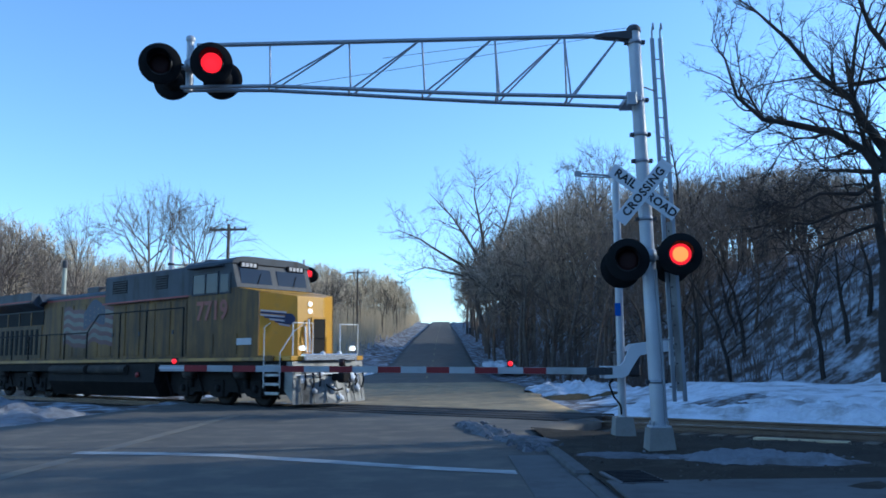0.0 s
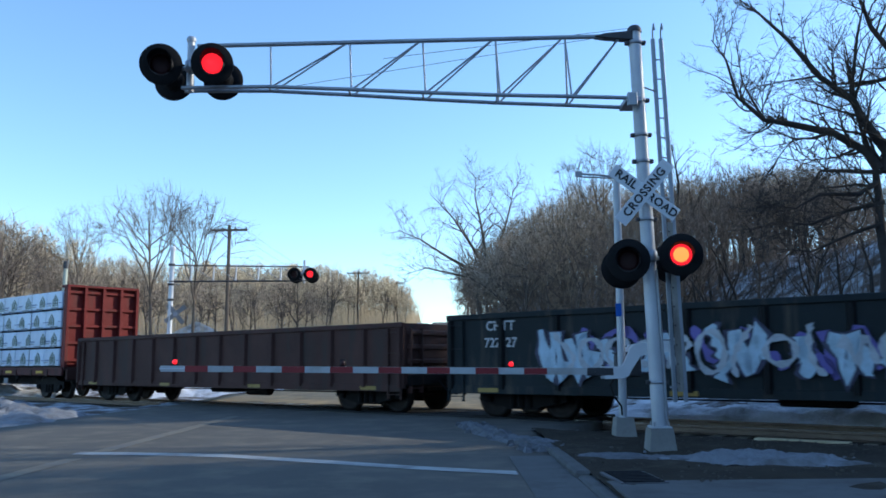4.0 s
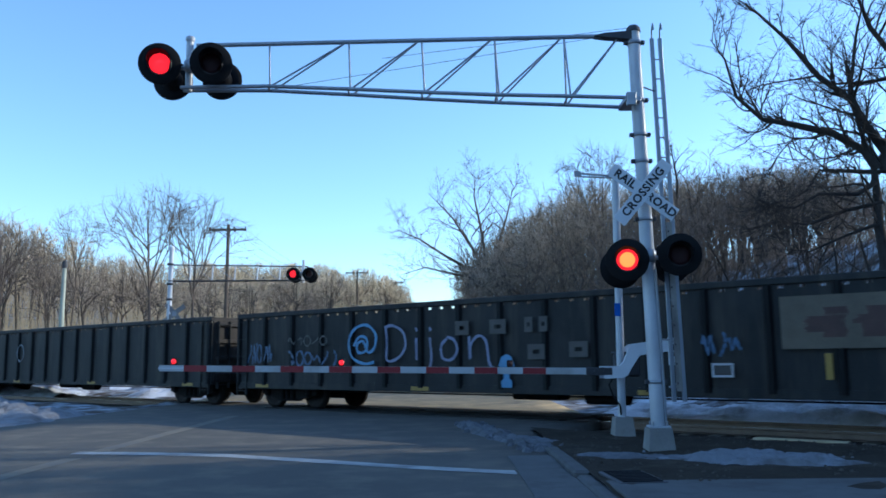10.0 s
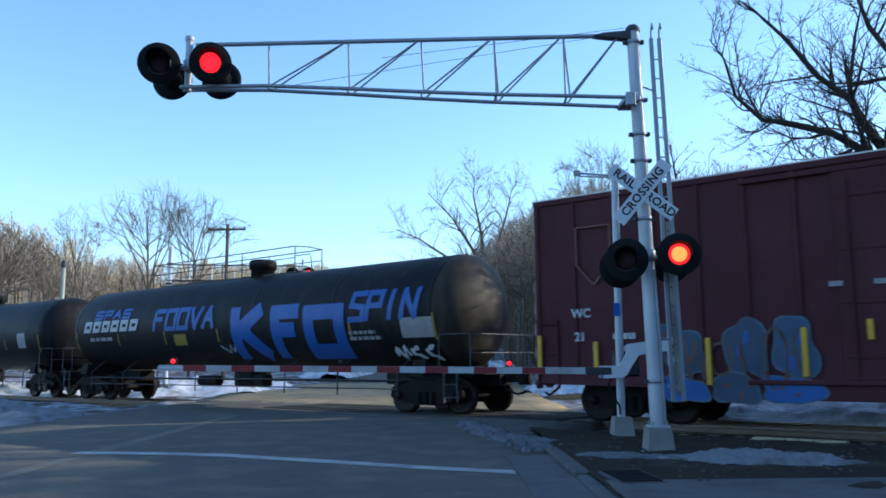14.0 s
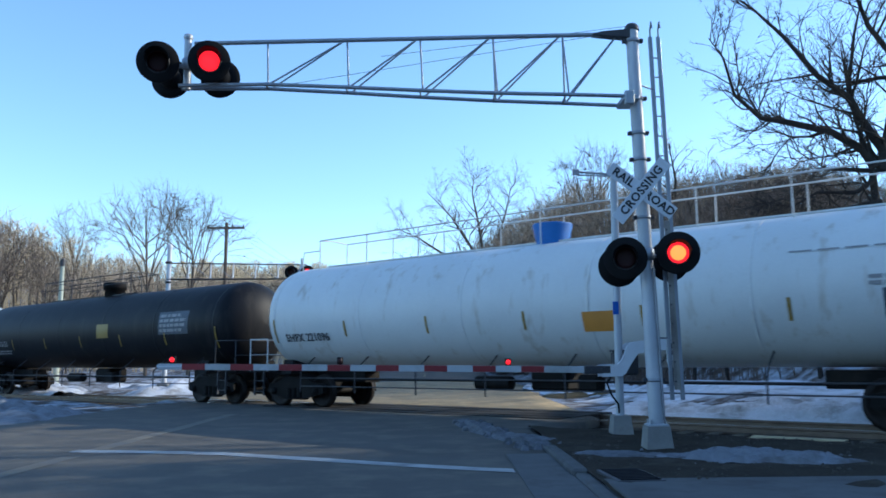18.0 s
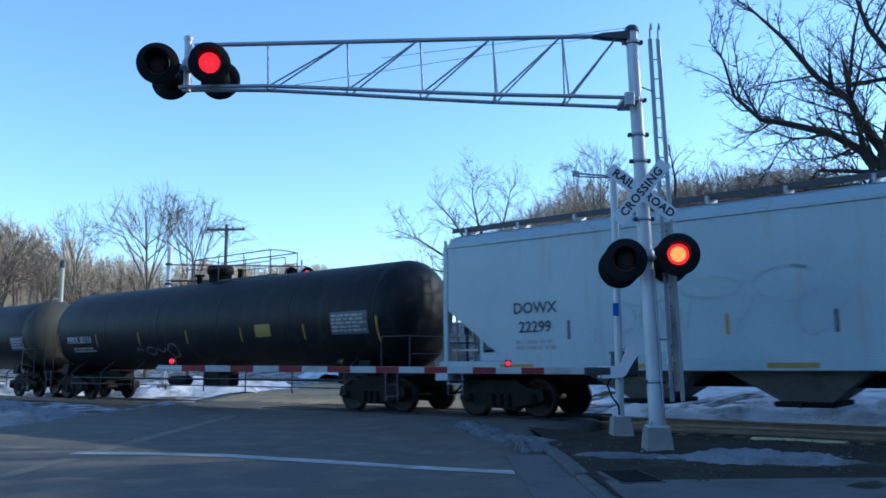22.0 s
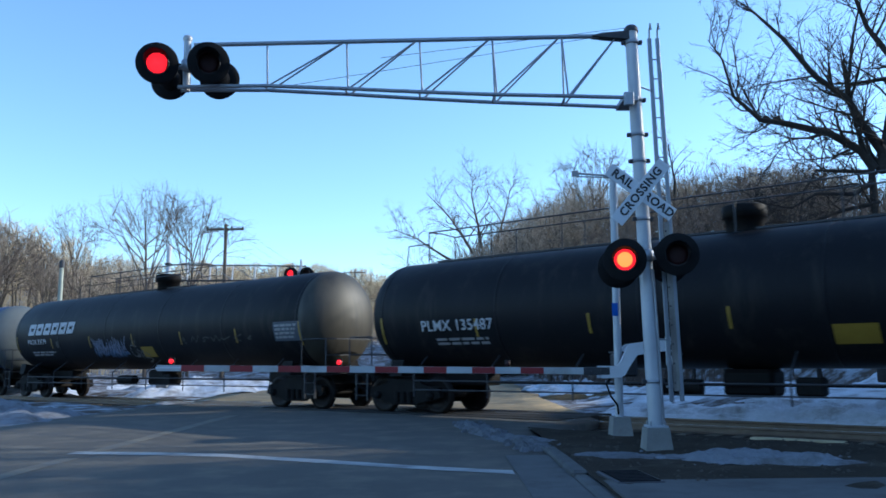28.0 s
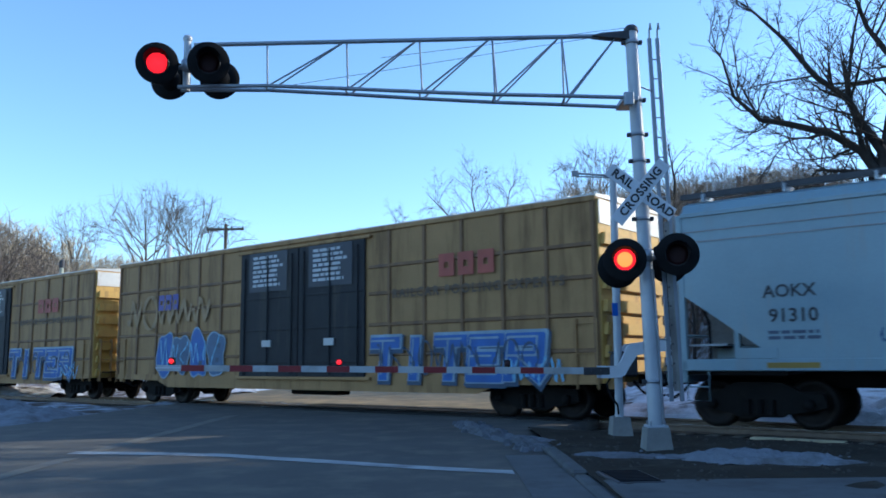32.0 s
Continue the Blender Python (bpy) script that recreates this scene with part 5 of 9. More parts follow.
M["gon_rib"] = mat("gondola_dark_rib", (0.01, 0.0105, 0.011), 0.6, 0, 0.3, 0.7, 30, 0.2, spec=0.15)
M["gon_green"] = mat("gondola_dark_green", (0.016, 0.021, 0.023), 0.6, 0, 0.35, 0.7, 30, 0.2, dirt=(0.08, 0.065, 0.05), dirt_amount=0.35, streak=True, spec=0.15)
M["gon_brown"] = mat("gondola_brown", (0.07, 0.035, 0.028), 0.65, 0, 0.35, 0.7, 30, 0.2, dirt=(0.05, 0.04, 0.035), dirt_amount=0.45, streak=True, spec=0.15)
M["gon_end"] = mat("gondola_end_grey", (0.04, 0.036, 0.033), 0.65, 0, 0.3, 0.7, 30, 0.2, dirt=(0.09, 0.07, 0.055), dirt_amount=0.5, streak=True, spec=0.15)
M["box_red"] = mat("boxcar_oxide_red", (0.084, 0.032, 0.037), 0.65, 0, 0.25, 0.7, 30, 0.12, dirt=(0.07, 0.038, 0.038), dirt_amount=0.4, streak=True, spec=0.05)
M["box_yellow"] = mat("boxcar_yellow", (0.36, 0.215, 0.09), 0.55, 0, 0.2, 0.7, 30, 0.12, dirt=(0.16, 0.09, 0.04), dirt_amount=0.5, streak=True, spec=0.15)
M["door_black"] = mat("boxcar_black_door", (0.03, 0.03, 0.033), 0.55, 0, 0.3, 1, 30, 0.1, dirt=(0.07, 0.06, 0.05), dirt_amount=0.3, streak=True, spec=0.15)
M["roof_galv"] = mat("galvanised_roof", (0.5, 0.5, 0.49), 0.45, 0.4, 0.2, 1, 30, 0.1, dirt=(0.3, 0.2, 0.12), dirt_amount=0.25)
M["tank_black"] = mat("tank_black", (0.011, 0.011, 0.013), 0.5, 0, 0.4, 0.5, 25, 0.08, dirt=(0.03, 0.027, 0.024), dirt_amount=0.4, streak=True, spec=0.14)
# blue in the black base stands in for the sky mirrored in it
M["tank_gloss"] = mat("tank_glossy_black", (0.004, 0.0075, 0.022), 0.13, 0, 0.3, 0.5, 25, 0.03, dirt=(0.012, 0.012, 0.016), dirt_amount=0.15, streak=True, spec=0.4)
M["tank_white"] = mat("tank_white", (0.66, 0.66, 0.64), 0.45, 0, 0.1, 0.5, 25, 0.05, dirt=(0.42, 0.36, 0.28), dirt_amount=0.25, streak=True)
M["tank_grey"] = mat("tank_dirty_white", (0.37, 0.415, 0.445), 0.5, 0, 0.16, 0.5, 25, 0.05, dirt=(0.19, 0.19, 0.185), dirt_amount=0.5, streak=True)
M["tank_blue"] = mat("tank_blue", (0.007, 0.027, 0.105), 0.4, 0, 0.25, 0.5, 25, 0.06, dirt=(0.03, 0.04, 0.07), dirt_amount=0.3, streak=True, spec=0.3)
M["hopper_grey"] = mat("hopper_light_grey", (0.28, 0.35, 0.395), 0.34, 0, 0.14, 0.5, 25, 0.06, dirt=(0.27, 0.265, 0.25), dirt_amount=0.3, streak=True)
M["hopper_white"] = mat("hopper_white", (0.235, 0.315, 0.355), 0.3, 0, 0.12, 0.5, 25, 0.06, dirt=(0.27, 0.29, 0.28), dirt_amount=0.25, streak=True)
M["cb_red"] = mat("centrebeam_red", (0.13, 0.018, 0.016), 0.55, 0, 0.3, 1, 30, 0.12, dirt=(0.08, 0.035, 0.03), dirt_amount=0.4, streak=True, spec=0.15)
M["cb_brown"] = mat("centrebeam_brown", (0.06, 0.03, 0.025), 0.6, 0, 0.3, 1, 30, 0.15, dirt=(0.04, 0.03, 0.025), dirt_amount=0.4, spec=0.15)
# white wrap with the blue of skylight in shade put into its base
M["wrap"] = mat("skylit_white_wrap", (0.5, 0.59, 0.72), 0.33, 0, 0.16, 1.6, 7, 0.9, rand=0.1, distance=0.03)
M["wrap_green"] = mat("green_print", (0.03, 0.19, 0.07), 0.4, 0, 0.15, 2, 30, 0.1)
M["wrap_dark"] = mat("dark_green_print", (0.006, 0.055, 0.042), 0.4, 0, 0.15, 2, 30, 0.1)
M["wrap_blue"] = mat("pale_blue_print", (0.16, 0.22, 0.38), 0.5)
M["wrap_ink"] = mat("grey_print", (0.1, 0.12, 0.13), 0.5)
M["wrap_pale"] = mat("pale_print", (0.42, 0.55, 0.47), 0.5)
M["mark_white"] = mat("white_stencil", (0.46, 0.46, 0.47), 0.55, 0, 0.15, 3, 40, 0)
M["mark_grey"] = mat("faded_stencil", (0.27, 0.26, 0.26), 0.6, 0, 0.3, 3, 40, 0)
M["mark_black"] = mat("black_stencil", (0.03, 0.03, 0.035), 0.6, 0, 0.3, 3, 40, 0)
M["mark_yellow"] = mat("yellow_reflector", (0.27, 0.175, 0.025), 0.45, 0, 0.15, 3, 40, 0)
M["g_light"] = mat("graffiti_light_blue", (0.2, 0.42, 0.62), 0.5, 0, 0.2, 2, 30, 0)
M["g_white"] = mat("graffiti_white", (0.62, 0.63, 0.66), 0.5, 0, 0.2, 2, 30, 0)
M["g_grey"] = mat("graffiti_grey", (0.27, 0.3, 0.34), 0.5, 0, 0.2, 2, 30, 0)
M["g_violet"] = mat("graffiti_violet", (0.1, 0.08, 0.3), 0.5, 0, 0.2, 2, 30, 0)
M["rust"] = mat("rust", (0.16, 0.07, 0.035), 0.9, 0, 0.4, 3, 30, 0.3)

CACHE = {}


def shared(key, build):
    if key not in CACHE:
        me = build().mesh(key)
        CACHE[key] = fix_normals(me)
    return CACHE[key]


def wheel_mesh(r=.46):
    return B().lathe(((-.07, 0), (-.07, .11), (-.03, .13), (-.03, r * .72), (-.06, r * .78), (-.06, r), (.05, r), (.06, r + .025), (.07, r + .02), (.07, r * .78), (.03, r * .7), (.03, .12), (.07, .1), (.07, 0)), 18, axis="y")


def truck(parent, x, axles=(-.89, .89), r=.46, heavy=False):
    """A bogie: bolster, two side frames, axles and wheels."""
    a0, a1 = axles[0], axles[-1]
    b = B().box(x - .22, x + .22, -.95, .95, .38, .72, .03)
    for a in axles:
        b.rod((x + a, -.74, r), (x + a, .74, r), .08, 8)
    tr = part("truck", b, M["uw_black"], parent, "dirty black steel bogie")

    def frame_side():
        f = B()
        if heavy:
            f.prism([(a0 - .8, .62), (a0 - .7, 1.0), (a1 + .7, 1.0), (a1 + .8, .62), (a1 + .6, .34), (a1 - .45, .3), (a1 - .6, .42), (.5, .42), (.4, .28), (-.4, .28), (-.5, .42), (a0 + .6, .42), (a0 + .45, .3), (a0 - .6, .34)], -.09, .09)
            for a in axles:
                f.box(a - .28, a + .28, -.14, .1, .26, .8, .03)
                f.lathe(((-.2, 0), (-.2, .1), (-.15, .13), (0, .13)), 12, Matrix.Translation((a, 0, r)), axis="y")
            for a in (a0 + .45, a1 - .45):
                f.lathe(((.55, .1), (.95, .1)), 10, Matrix.Translation((a, -.12, 0)), axis="z")
        else:
            f.prism([(a0 - .3, .42), (a0 - .25, .66), (a0 + .15, .70), (-.42, .86), (.42, .86), (a1 - .15, .70), (a1 + .25, .66), (a1 + .3, .42), (a1 + .1, .36), (.5, .28), (.4, .22), (-.4, .22), (-.5, .28), (a0 - .1, .36)], -.07, .07)
            for k in (-.22, 0, .22):
                f.lathe(((.27, .08), (.31, .085), (.36, .07), (.40, .085), (.45, .07), (.5, .085), (.55, .08)), 10, Matrix.Translation((k, -.075, 0)), axis="z")
            for a in axles:
                f.lathe(((-.16, 0), (-.16, .085), (-.1, .105), (.02, .105)), 12, Matrix.Translation((a, 0, r)), axis="y")
        return f
    fm = shared("side_frame_%s_%.2f" % (heavy, a1), frame_side)
    for k in (-1, 1):
        part("side_frame", fm, M["uw_black"], tr, m=pose(x, k * 1.0, 0, 0, 0, 0 if k < 0 else 180))
    wm = shared("wheel_%.2f" % r, lambda: wheel_mesh(r))
    for a in axles:
        for k in (-1, 1):
            part("wheel", wm, M["wheel"], tr, m=pose(x + a, k * .775, r, 0, 0, 0 if k < 0 else 180))
    return tr


def coupler(parent, x, k):
    """Draft gear, coupler head and air hose at one end; k is +1 at the front."""
    b = B()
    b.box(min(x, x + k * .5), max(x, x + k * .5), -.09, .09, .78, .98, .02)
    b.box(min(x + k * .42, x + k * .68), max(x + k * .42, x + k * .68), -.16, .16, .72, 1.02, .05)
    part("coupler", b, M["uw_black"], parent)
    part("air_hose", B().tube([(x, -.3, .85), (x + k * .2, -.3, .62), (x + k * .45, -.2, .5), (x + k * .62, -.08, .55)], .03, 6), M["black"], parent)


def ladder(parent, x, y, z0, z1, material, w=.42, n=None, depth=-.05, along_x=True):
    """Grab-iron ladder: two rails and rungs on a car's side or end."""
    n = n or max(3, int((z1 - z0) / .38))
    b = B()
    for i in range(n):
        z = z0 + (z1 - z0) * i / (n - 1)
        if along_x:
            b.tube([(x - w / 2, y, z), (x - w / 2, y + depth, z), (x + w / 2, y + depth, z), (x + w / 2, y, z)], .013, 5, flat=True)
        else:
            b.tube([(x, y - w / 2, z), (x + depth, y - w / 2, z), (x + depth, y + w / 2, z), (x, y + w / 2, z)], .013, 5, flat=True)
    for k in (-1, 1):
        if along_x:
            b.box(x + k * w / 2 - .015, x + k * w / 2 + .015, y + min(depth, 0) - .01, y + max(depth, 0), z0 - .12, z1 + .1)
        else:
            b.box(x + min(depth, 0) - .01, x + max(depth, 0) + .01, y + k * w / 2 - .015, y + k * w / 2 + .015, z0 - .12, z1 + .1)
    return part("ladder", b, material, parent)


def bars(parent, x, z, w, h, rows, material, y=NEAR - .004, seed=1, name="small_print"):
    """Writing too small to read: rows of short bars."""
    rng = random.Random(seed)
    b = B()
    for i in range(rows):
        zz = z + h / 2 - h * (i + .5) / rows
        q = x - w / 2
        end = x + w / 2 * rng.uniform(.5, 1)
        while q < end:
            e = min(end, q + w * rng.uniform(.08, .25))
            b.box(q, e, y - .003, y, zz - h / rows * .3, zz + h / rows * .3)
            q = e + w * .04
    return part(name, b, material, parent)


def block_word(parent, x, z, w, h, n, material, y, name="emblem_print", slant=0.0, thick=.26):
    """A brand word as plain blocks of its size and colour, each with a slit."""
    cw = w / n
    made = []
    for i in range(n):
        a = x - w / 2 + i * cw
        P = lambda p, q: (a + p * cw + slant * q, z - h / 2 + q * h)
        lo, hi, k = .08, .88, thick * .8
        for p0, p1, q0, q1 in ((lo, lo + k, 0, 1), (hi - k, hi, 0, 1), (lo + k, hi - k, 0, .36), (lo + k, hi - k, .64, 1)):
            made.append(part(name, B().prism([P(p0, q0), P(p1, q0), P(p1, q1), P(p0, q1)], y - .004, y), material, parent))
    return made


def scrawl(parent, x0, x1, z0, z1, y, material, n, seed, width=.05, name="graffiti", surf=None, kinds=(0, 1, 2, 3)):
    """Spray-painted strokes: a row of looping, unreadable marks."""
    rng = random.Random(seed)
    cw = (x1 - x0) / n
    for i in range(n):
        b = B()
        cx, cz = x0 + (i + .5) * cw, (z0 + z1) / 2
        h = (z1 - z0) / 2
        pts = []
        kind = rng.choice(kinds)
        ph, p2 = rng.uniform(0, 6.3), rng.uniform(0, 6.3)
        f1, f2 = rng.uniform(2.2, 5.5), rng.uniform(3.0, 8.0)
        hh = h * rng.uniform(.55, 1.05)
        for k in range(17):
            t = k / 16
            if kind == 0:        # loop
                pts.append((cx + cw * .42 * math.sin(ph + 6.8 * t), cz + hh * .9 * math.cos(ph + 6.8 * t)))
            elif kind == 1:      # zigzag stroke
                pts.append((cx + cw * (.9 * t - .45), cz + hh * (abs((t * 3.4 + ph) % 2 - 1) * 2 - 1)))
            elif kind == 2:      # hook
                pts.append((cx + cw * (.35 * math.sin(f1 * t + p2)), cz + hh * (1 - 2 * t)))
            else:                # wave
                pts.append((cx + cw * (.5 * t - .25 + .25 * math.sin(f1 * t + ph)), cz + hh * (.6 * math.sin(f2 * t + p2) + .4 * math.cos(f1 * t))))
        vs = []
        for k, (xa, za) in enumerate(pts):
            xb, zb = pts[min(k + 1, 16)]
            xc, zc_ = pts[max(k - 1, 0)]
            d = math.hypot(xb - xc, zb - zc_) or 1
            wd = width * (.5 + .25 * math.sin(k * 1.7 + ph))
            for sgn in (1, -1):
                v = (xa - sgn * (zb - zc_) / d * wd, za + sgn * (xb - xc) / d * wd)
                vs.append((v[0], (surf(v[1]) - .012 if surf else y - .004), v[1]))
        b.add(vs, [(2 * k, 2 * k + 2, 2 * k + 3, 2 * k + 1) for k in range(16)])
        part(name, b, material, parent, "spray-painted graffiti", fix=False)


def spray(parent, y, material, width, strokes, label="", surf=None):
    """Spray-painted writing: each stroke a smooth band through its points."""
    for j, pts in enumerate(strokes):
        fine = []
        q = [pts[0]] + list(pts) + [pts[-1]]
        for i in range(1, len(q) - 2):
            for k in range(4):
                t = k / 4
                fine.append(tuple(.5 * (2 * q[i][a] + (q[i + 1][a] - q[i - 1][a]) * t + (2 * q[i - 1][a] - 5 * q[i][a] + 4 * q[i + 1][a] - q[i + 2][a]) * t * t + (3 * q[i][a] - q[i - 1][a] - 3 * q[i + 1][a] + q[i + 2][a]) * t ** 3) for a in (0, 1)))
        fine.append(pts[-1])
        vs, n = [], len(fine)
        for k, (xa, za) in enumerate(fine):
            xb, zb = fine[min(k + 1, n - 1)]
            xc, zc = fine[max(k - 1, 0)]
            d = math.hypot(xb - xc, zb - zc) or 1
            w = width * (.5 + .08 * math.sin(k * 1.3 + j))
            for sgn in (1, -1):
                v = (xa - sgn * (zb - zc) / d * w, za + sgn * (xb - xc) / d * w)
                vs.append((v[0], (surf(v[1]) - .012 if surf else y) - .0007 * j - .00002 * k, v[1]))
        part("graffiti", B().add(vs, [(2 * k, 2 * k + 2, 2 * k + 3, 2 * k + 1) for k in range(n - 1)]), material, parent, label, fix=False)


def throw_up(parent, x0, x1, z0, z1, y, fill, edge, n, seed, name="graffiti", surf=None):
    """Fat spray-painted letter shapes with a rim: unreadable blocks with slits."""
    rng = random.Random(seed)
    fills = fill if isinstance(fill, (list, tuple)) else (fill,)
    for layer, (material, grow_by, dy) in enumerate(((edge, .04, .003), (None, 0, .006))):
        rng2 = random.Random(seed)
        cw = (x1 - x0) / n
        for i in range(n):
            b = B()
            cx = x0 + (i + .5) * cw
            k = 10
            h0, h1 = z0 + rng2.uniform(0, .12) * (z1 - z0), z1 - rng2.uniform(0, .16) * (z1 - z0)
            tilt = rng2.uniform(-.22, .22) * cw
            for q in range(rng2.choice((2, 3))):
                # each letter is made of two or three fat strokes
                a0 = cx + rng2.uniform(-.42, .05) * cw
                a1 = a0 + rng2.uniform(.26, .5) * cw
                b0, b1 = (h0, h1) if q == 0 else sorted((rng2.uniform(h0, h1), rng2.uniform(h0, h1)))
                if b1 - b0 < .2 * (h1 - h0):
                    b1 = b0 + .3 * (h1 - h0)
                if q:
                    a0, a1 = cx - .4 * cw, cx + .4 * cw
                    b1 = min(b1, b0 + .28 * (h1 - h0))
                pts = [(a0 - grow_by, b0 - grow_by), (a1 + grow_by, b0 - grow_by), (a1 + grow_by + tilt, b1 + grow_by), (a0 - grow_by + tilt, b1 + grow_by)]
                m = 5
                grid = []
                for v in range(m + 1):
                    for u in (0, 1):
                        p = pts[0] if u == 0 else pts[1]
                        r = pts[3] if u == 0 else pts[2]
                        xx, zz = p[0] + (r[0] - p[0]) * v / m, p[1] + (r[1] - p[1]) * v / m
                        xx += .05 * cw * math.sin(v * 1.9 + i)
                        grid.append((xx, (surf(zz) if surf else y) - dy - .0015 * q, zz))
                b.add(grid, [(2 * v, 2 * v + 1, 2 * v + 3, 2 * v + 2) for v in range(m)])
            part(name, b, material or fills[(i * 7 + seed) % len(fills)], parent, "spray-painted graffiti", fix=False)


def bubble(parent, x0, x1, z0, z1, y, fill, rim, n, seed, slit=None, edge=.045, name="graffiti"):
    """Fat rounded spray-painted letters: each a rim, a filled shape and dark slits."""
    rng = random.Random(seed)
    fills = fill if isinstance(fill, (list, tuple)) else (fill,)
    cw = (x1 - x0) / n
    for i in range(n):
        cx, cz = x0 + (i + .5) * cw, (z0 + z1) / 2 + rng.uniform(-.04, .04)
        w, h = cw * rng.uniform(.4, .47), (z1 - z0) / 2 * rng.uniform(.88, 1.04)
        ph = [rng.uniform(0, 6.3) for _ in range(3)]
        lean = rng.uniform(-.16, .16)
        out = []
        for k in range(28):
            a = 2 * math.pi * k / 28
            ca, sa = math.cos(a), math.sin(a)
            r = 1 / (abs(ca) ** 3.4 + abs(sa) ** 3.4) ** (1 / 3.4)
            r *= 1 + .10 * math.sin(2 * a + ph[0]) + .09 * math.sin(3 * a + ph[1]) + .07 * math.sin(5 * a + ph[2])
            out.append((r * ca, r * sa))
        shape = lambda g, s=1.0: [(cx + (w * s + g) * p + lean * h * q, cz + (h * s + g) * q) for p, q in out]
        fan = lambda pts, yy: ([(cx, yy, cz)] + [(p, yy, q) for p, q in pts], [(0, 1 + k, 1 + (k + 1) % 28) for k in range(28)])
        part(name, B().add(*fan(shape(edge), y - .003 - .0008 * (i % 2))), rim, parent, "spray-painted graffiti outline", fix=False)
        ob = part(name, B().add(*fan(shape(0), y - .006 - .0008 * (i % 2))), fills[(i * 5 + seed) % len(fills)], parent, "spray-painted graffiti", fix=False)
        if slit is not None:
            for j in range(rng.choice((1, 2, 2))):
                sx, sz = cx + rng.uniform(-.4, .4) * w, cz + (rng.uniform(.1, .5) if j else rng.uniform(-.6, -.1)) * h
                ww, hh = w * rng.uniform(.08, .26), h * rng.uniform(.12, .34)
                pts = [(sx - ww, sz - hh), (sx + ww * .8, sz - hh * .8), (sx + ww, sz + hh), (sx - ww * .6, sz + hh * .9)]
                part("graffiti_slit", B().add([(p, y - .0095, q) for p, q in pts], [(0, 1, 2, 3)]), slit, ob, fix=False)


def car(name, label, category, u):
    """A top-level car: an empty at track level, keyed later along the track."""
    ob = thing(name, label, category, group="cars of the freight train")
    MOVING.append((ob, u))
    return ob


def gondola(u0, u1, top, body, label, ribs=12, end=None, deep=False, writing=None, seed=1, low=.66):
    L = u0 - u1
    c = car("gondola_car", label, "freight car", (u0 + u1) / 2)
    h = L / 2
    for k, y in ((-1, NEAR), (1, -NEAR)):
        y0, y1 = (y, y + .05) if k < 0 else (y - .05, y)
        b = B().box(-h, h, y0, y1, low, top - .1 if body is not M["gon_black"] or k > 0 else top - .2)
        if body is M["gon_black"] and k < 0:      # a row of slots under the top chord
            for x in np.arange(-h, h - .3, .36):
                b.box(x, x + .25, y0, y1, top - .2, top - .1)
            b.box(-h, h, y0, y1, top - .145, top - .1)
        part("side_wall", b, body, c)
        part("top_chord", B().box(-h, h, y - .045, y + .045, top - .13, top, .015), body, c)
        part("side_sill", B().box(-h + .1, h - .1, y - .03, y + .04, low - .08, low + .1, .01), body, c)
    rib = shared("gon_rib_%.2f_%.2f" % (top, low), lambda: B().prism([(-.085, -.0), (-.045, -.085), (.045, -.085), (.085, 0)], low + .02, top - .13, "z"))
    for i in range(ribs):
        x = -h + .12 + (L - .24) * i / (ribs - 1)
        part("rib", rib, M["gon_rib"] if body in (M["gon_black"], M["gon_green"]) else body, c, m=pose(x, NEAR, 0))
    for k in (-1, 1):
        b = B().box(min(k * h, k * (h - .06)), max(k * h, k * (h - .06)), NEAR + .05, -NEAR - .05, low, top - .02)
        e = part("end_wall", b, end or M["gon_end"], c)
        for z in np.linspace(low + .3, top - .25, 4):
            part("end_rib", B().box(min(k * h, k * (h + .07)), max(k * h, k * (h + .07)), NEAR + .12, -NEAR - .12, z - .07, z + .07, .025), end or M["gon_end"], e)
        part("end_sill", B().box(min(k * h, k * (h + .12)), max(k * h, k * (h + .12)), -1.45, 1.45, .72, 1.0, .02), M["uw_black"], c)
        coupler(c, k * (h + .1), k)
        truck(c, k * (h - 1.75))
        ladder(c, k * (h - .28), NEAR, low - .15, top - .25, body)
        ladder(c, k * h, NEAR + .4, low, top - .25, body, along_x=False, depth=k * .11)
    part("floor", B().box(-h, h, -1.5, 1.5, low + .02, low + .1), M["uw_black"], c)
    part("centre_sill", B().box(-h + .3, h - .3, -.3, .3, .55, low + .02), M["uw_black"], c)
    part("brake_gear", B().box(-.8, .5, -.9, -.4, .42, .66, .05).rod((-h + 2, -.6, .5), (h - 2, -.6, .5), .02, 6).rod((1.2, -.9, .5), (2.2, -.9, .5), .14, 10), M["uw_black"], c)
    reflectors_x = np.linspace(-h + 1.2, h - 1.2, 4)
    for x in reflectors_x:
        part("reflector", B().box(x - .28, x + .28, NEAR - .036, NEAR - .031, low - .045, low + .05), M["mark_yellow"], c)
    part("load", B().box(-h + .1, h - .1, -1.45, 1.45, low + .1, top - .5), M["rust"], c, "scrap load")
    return c


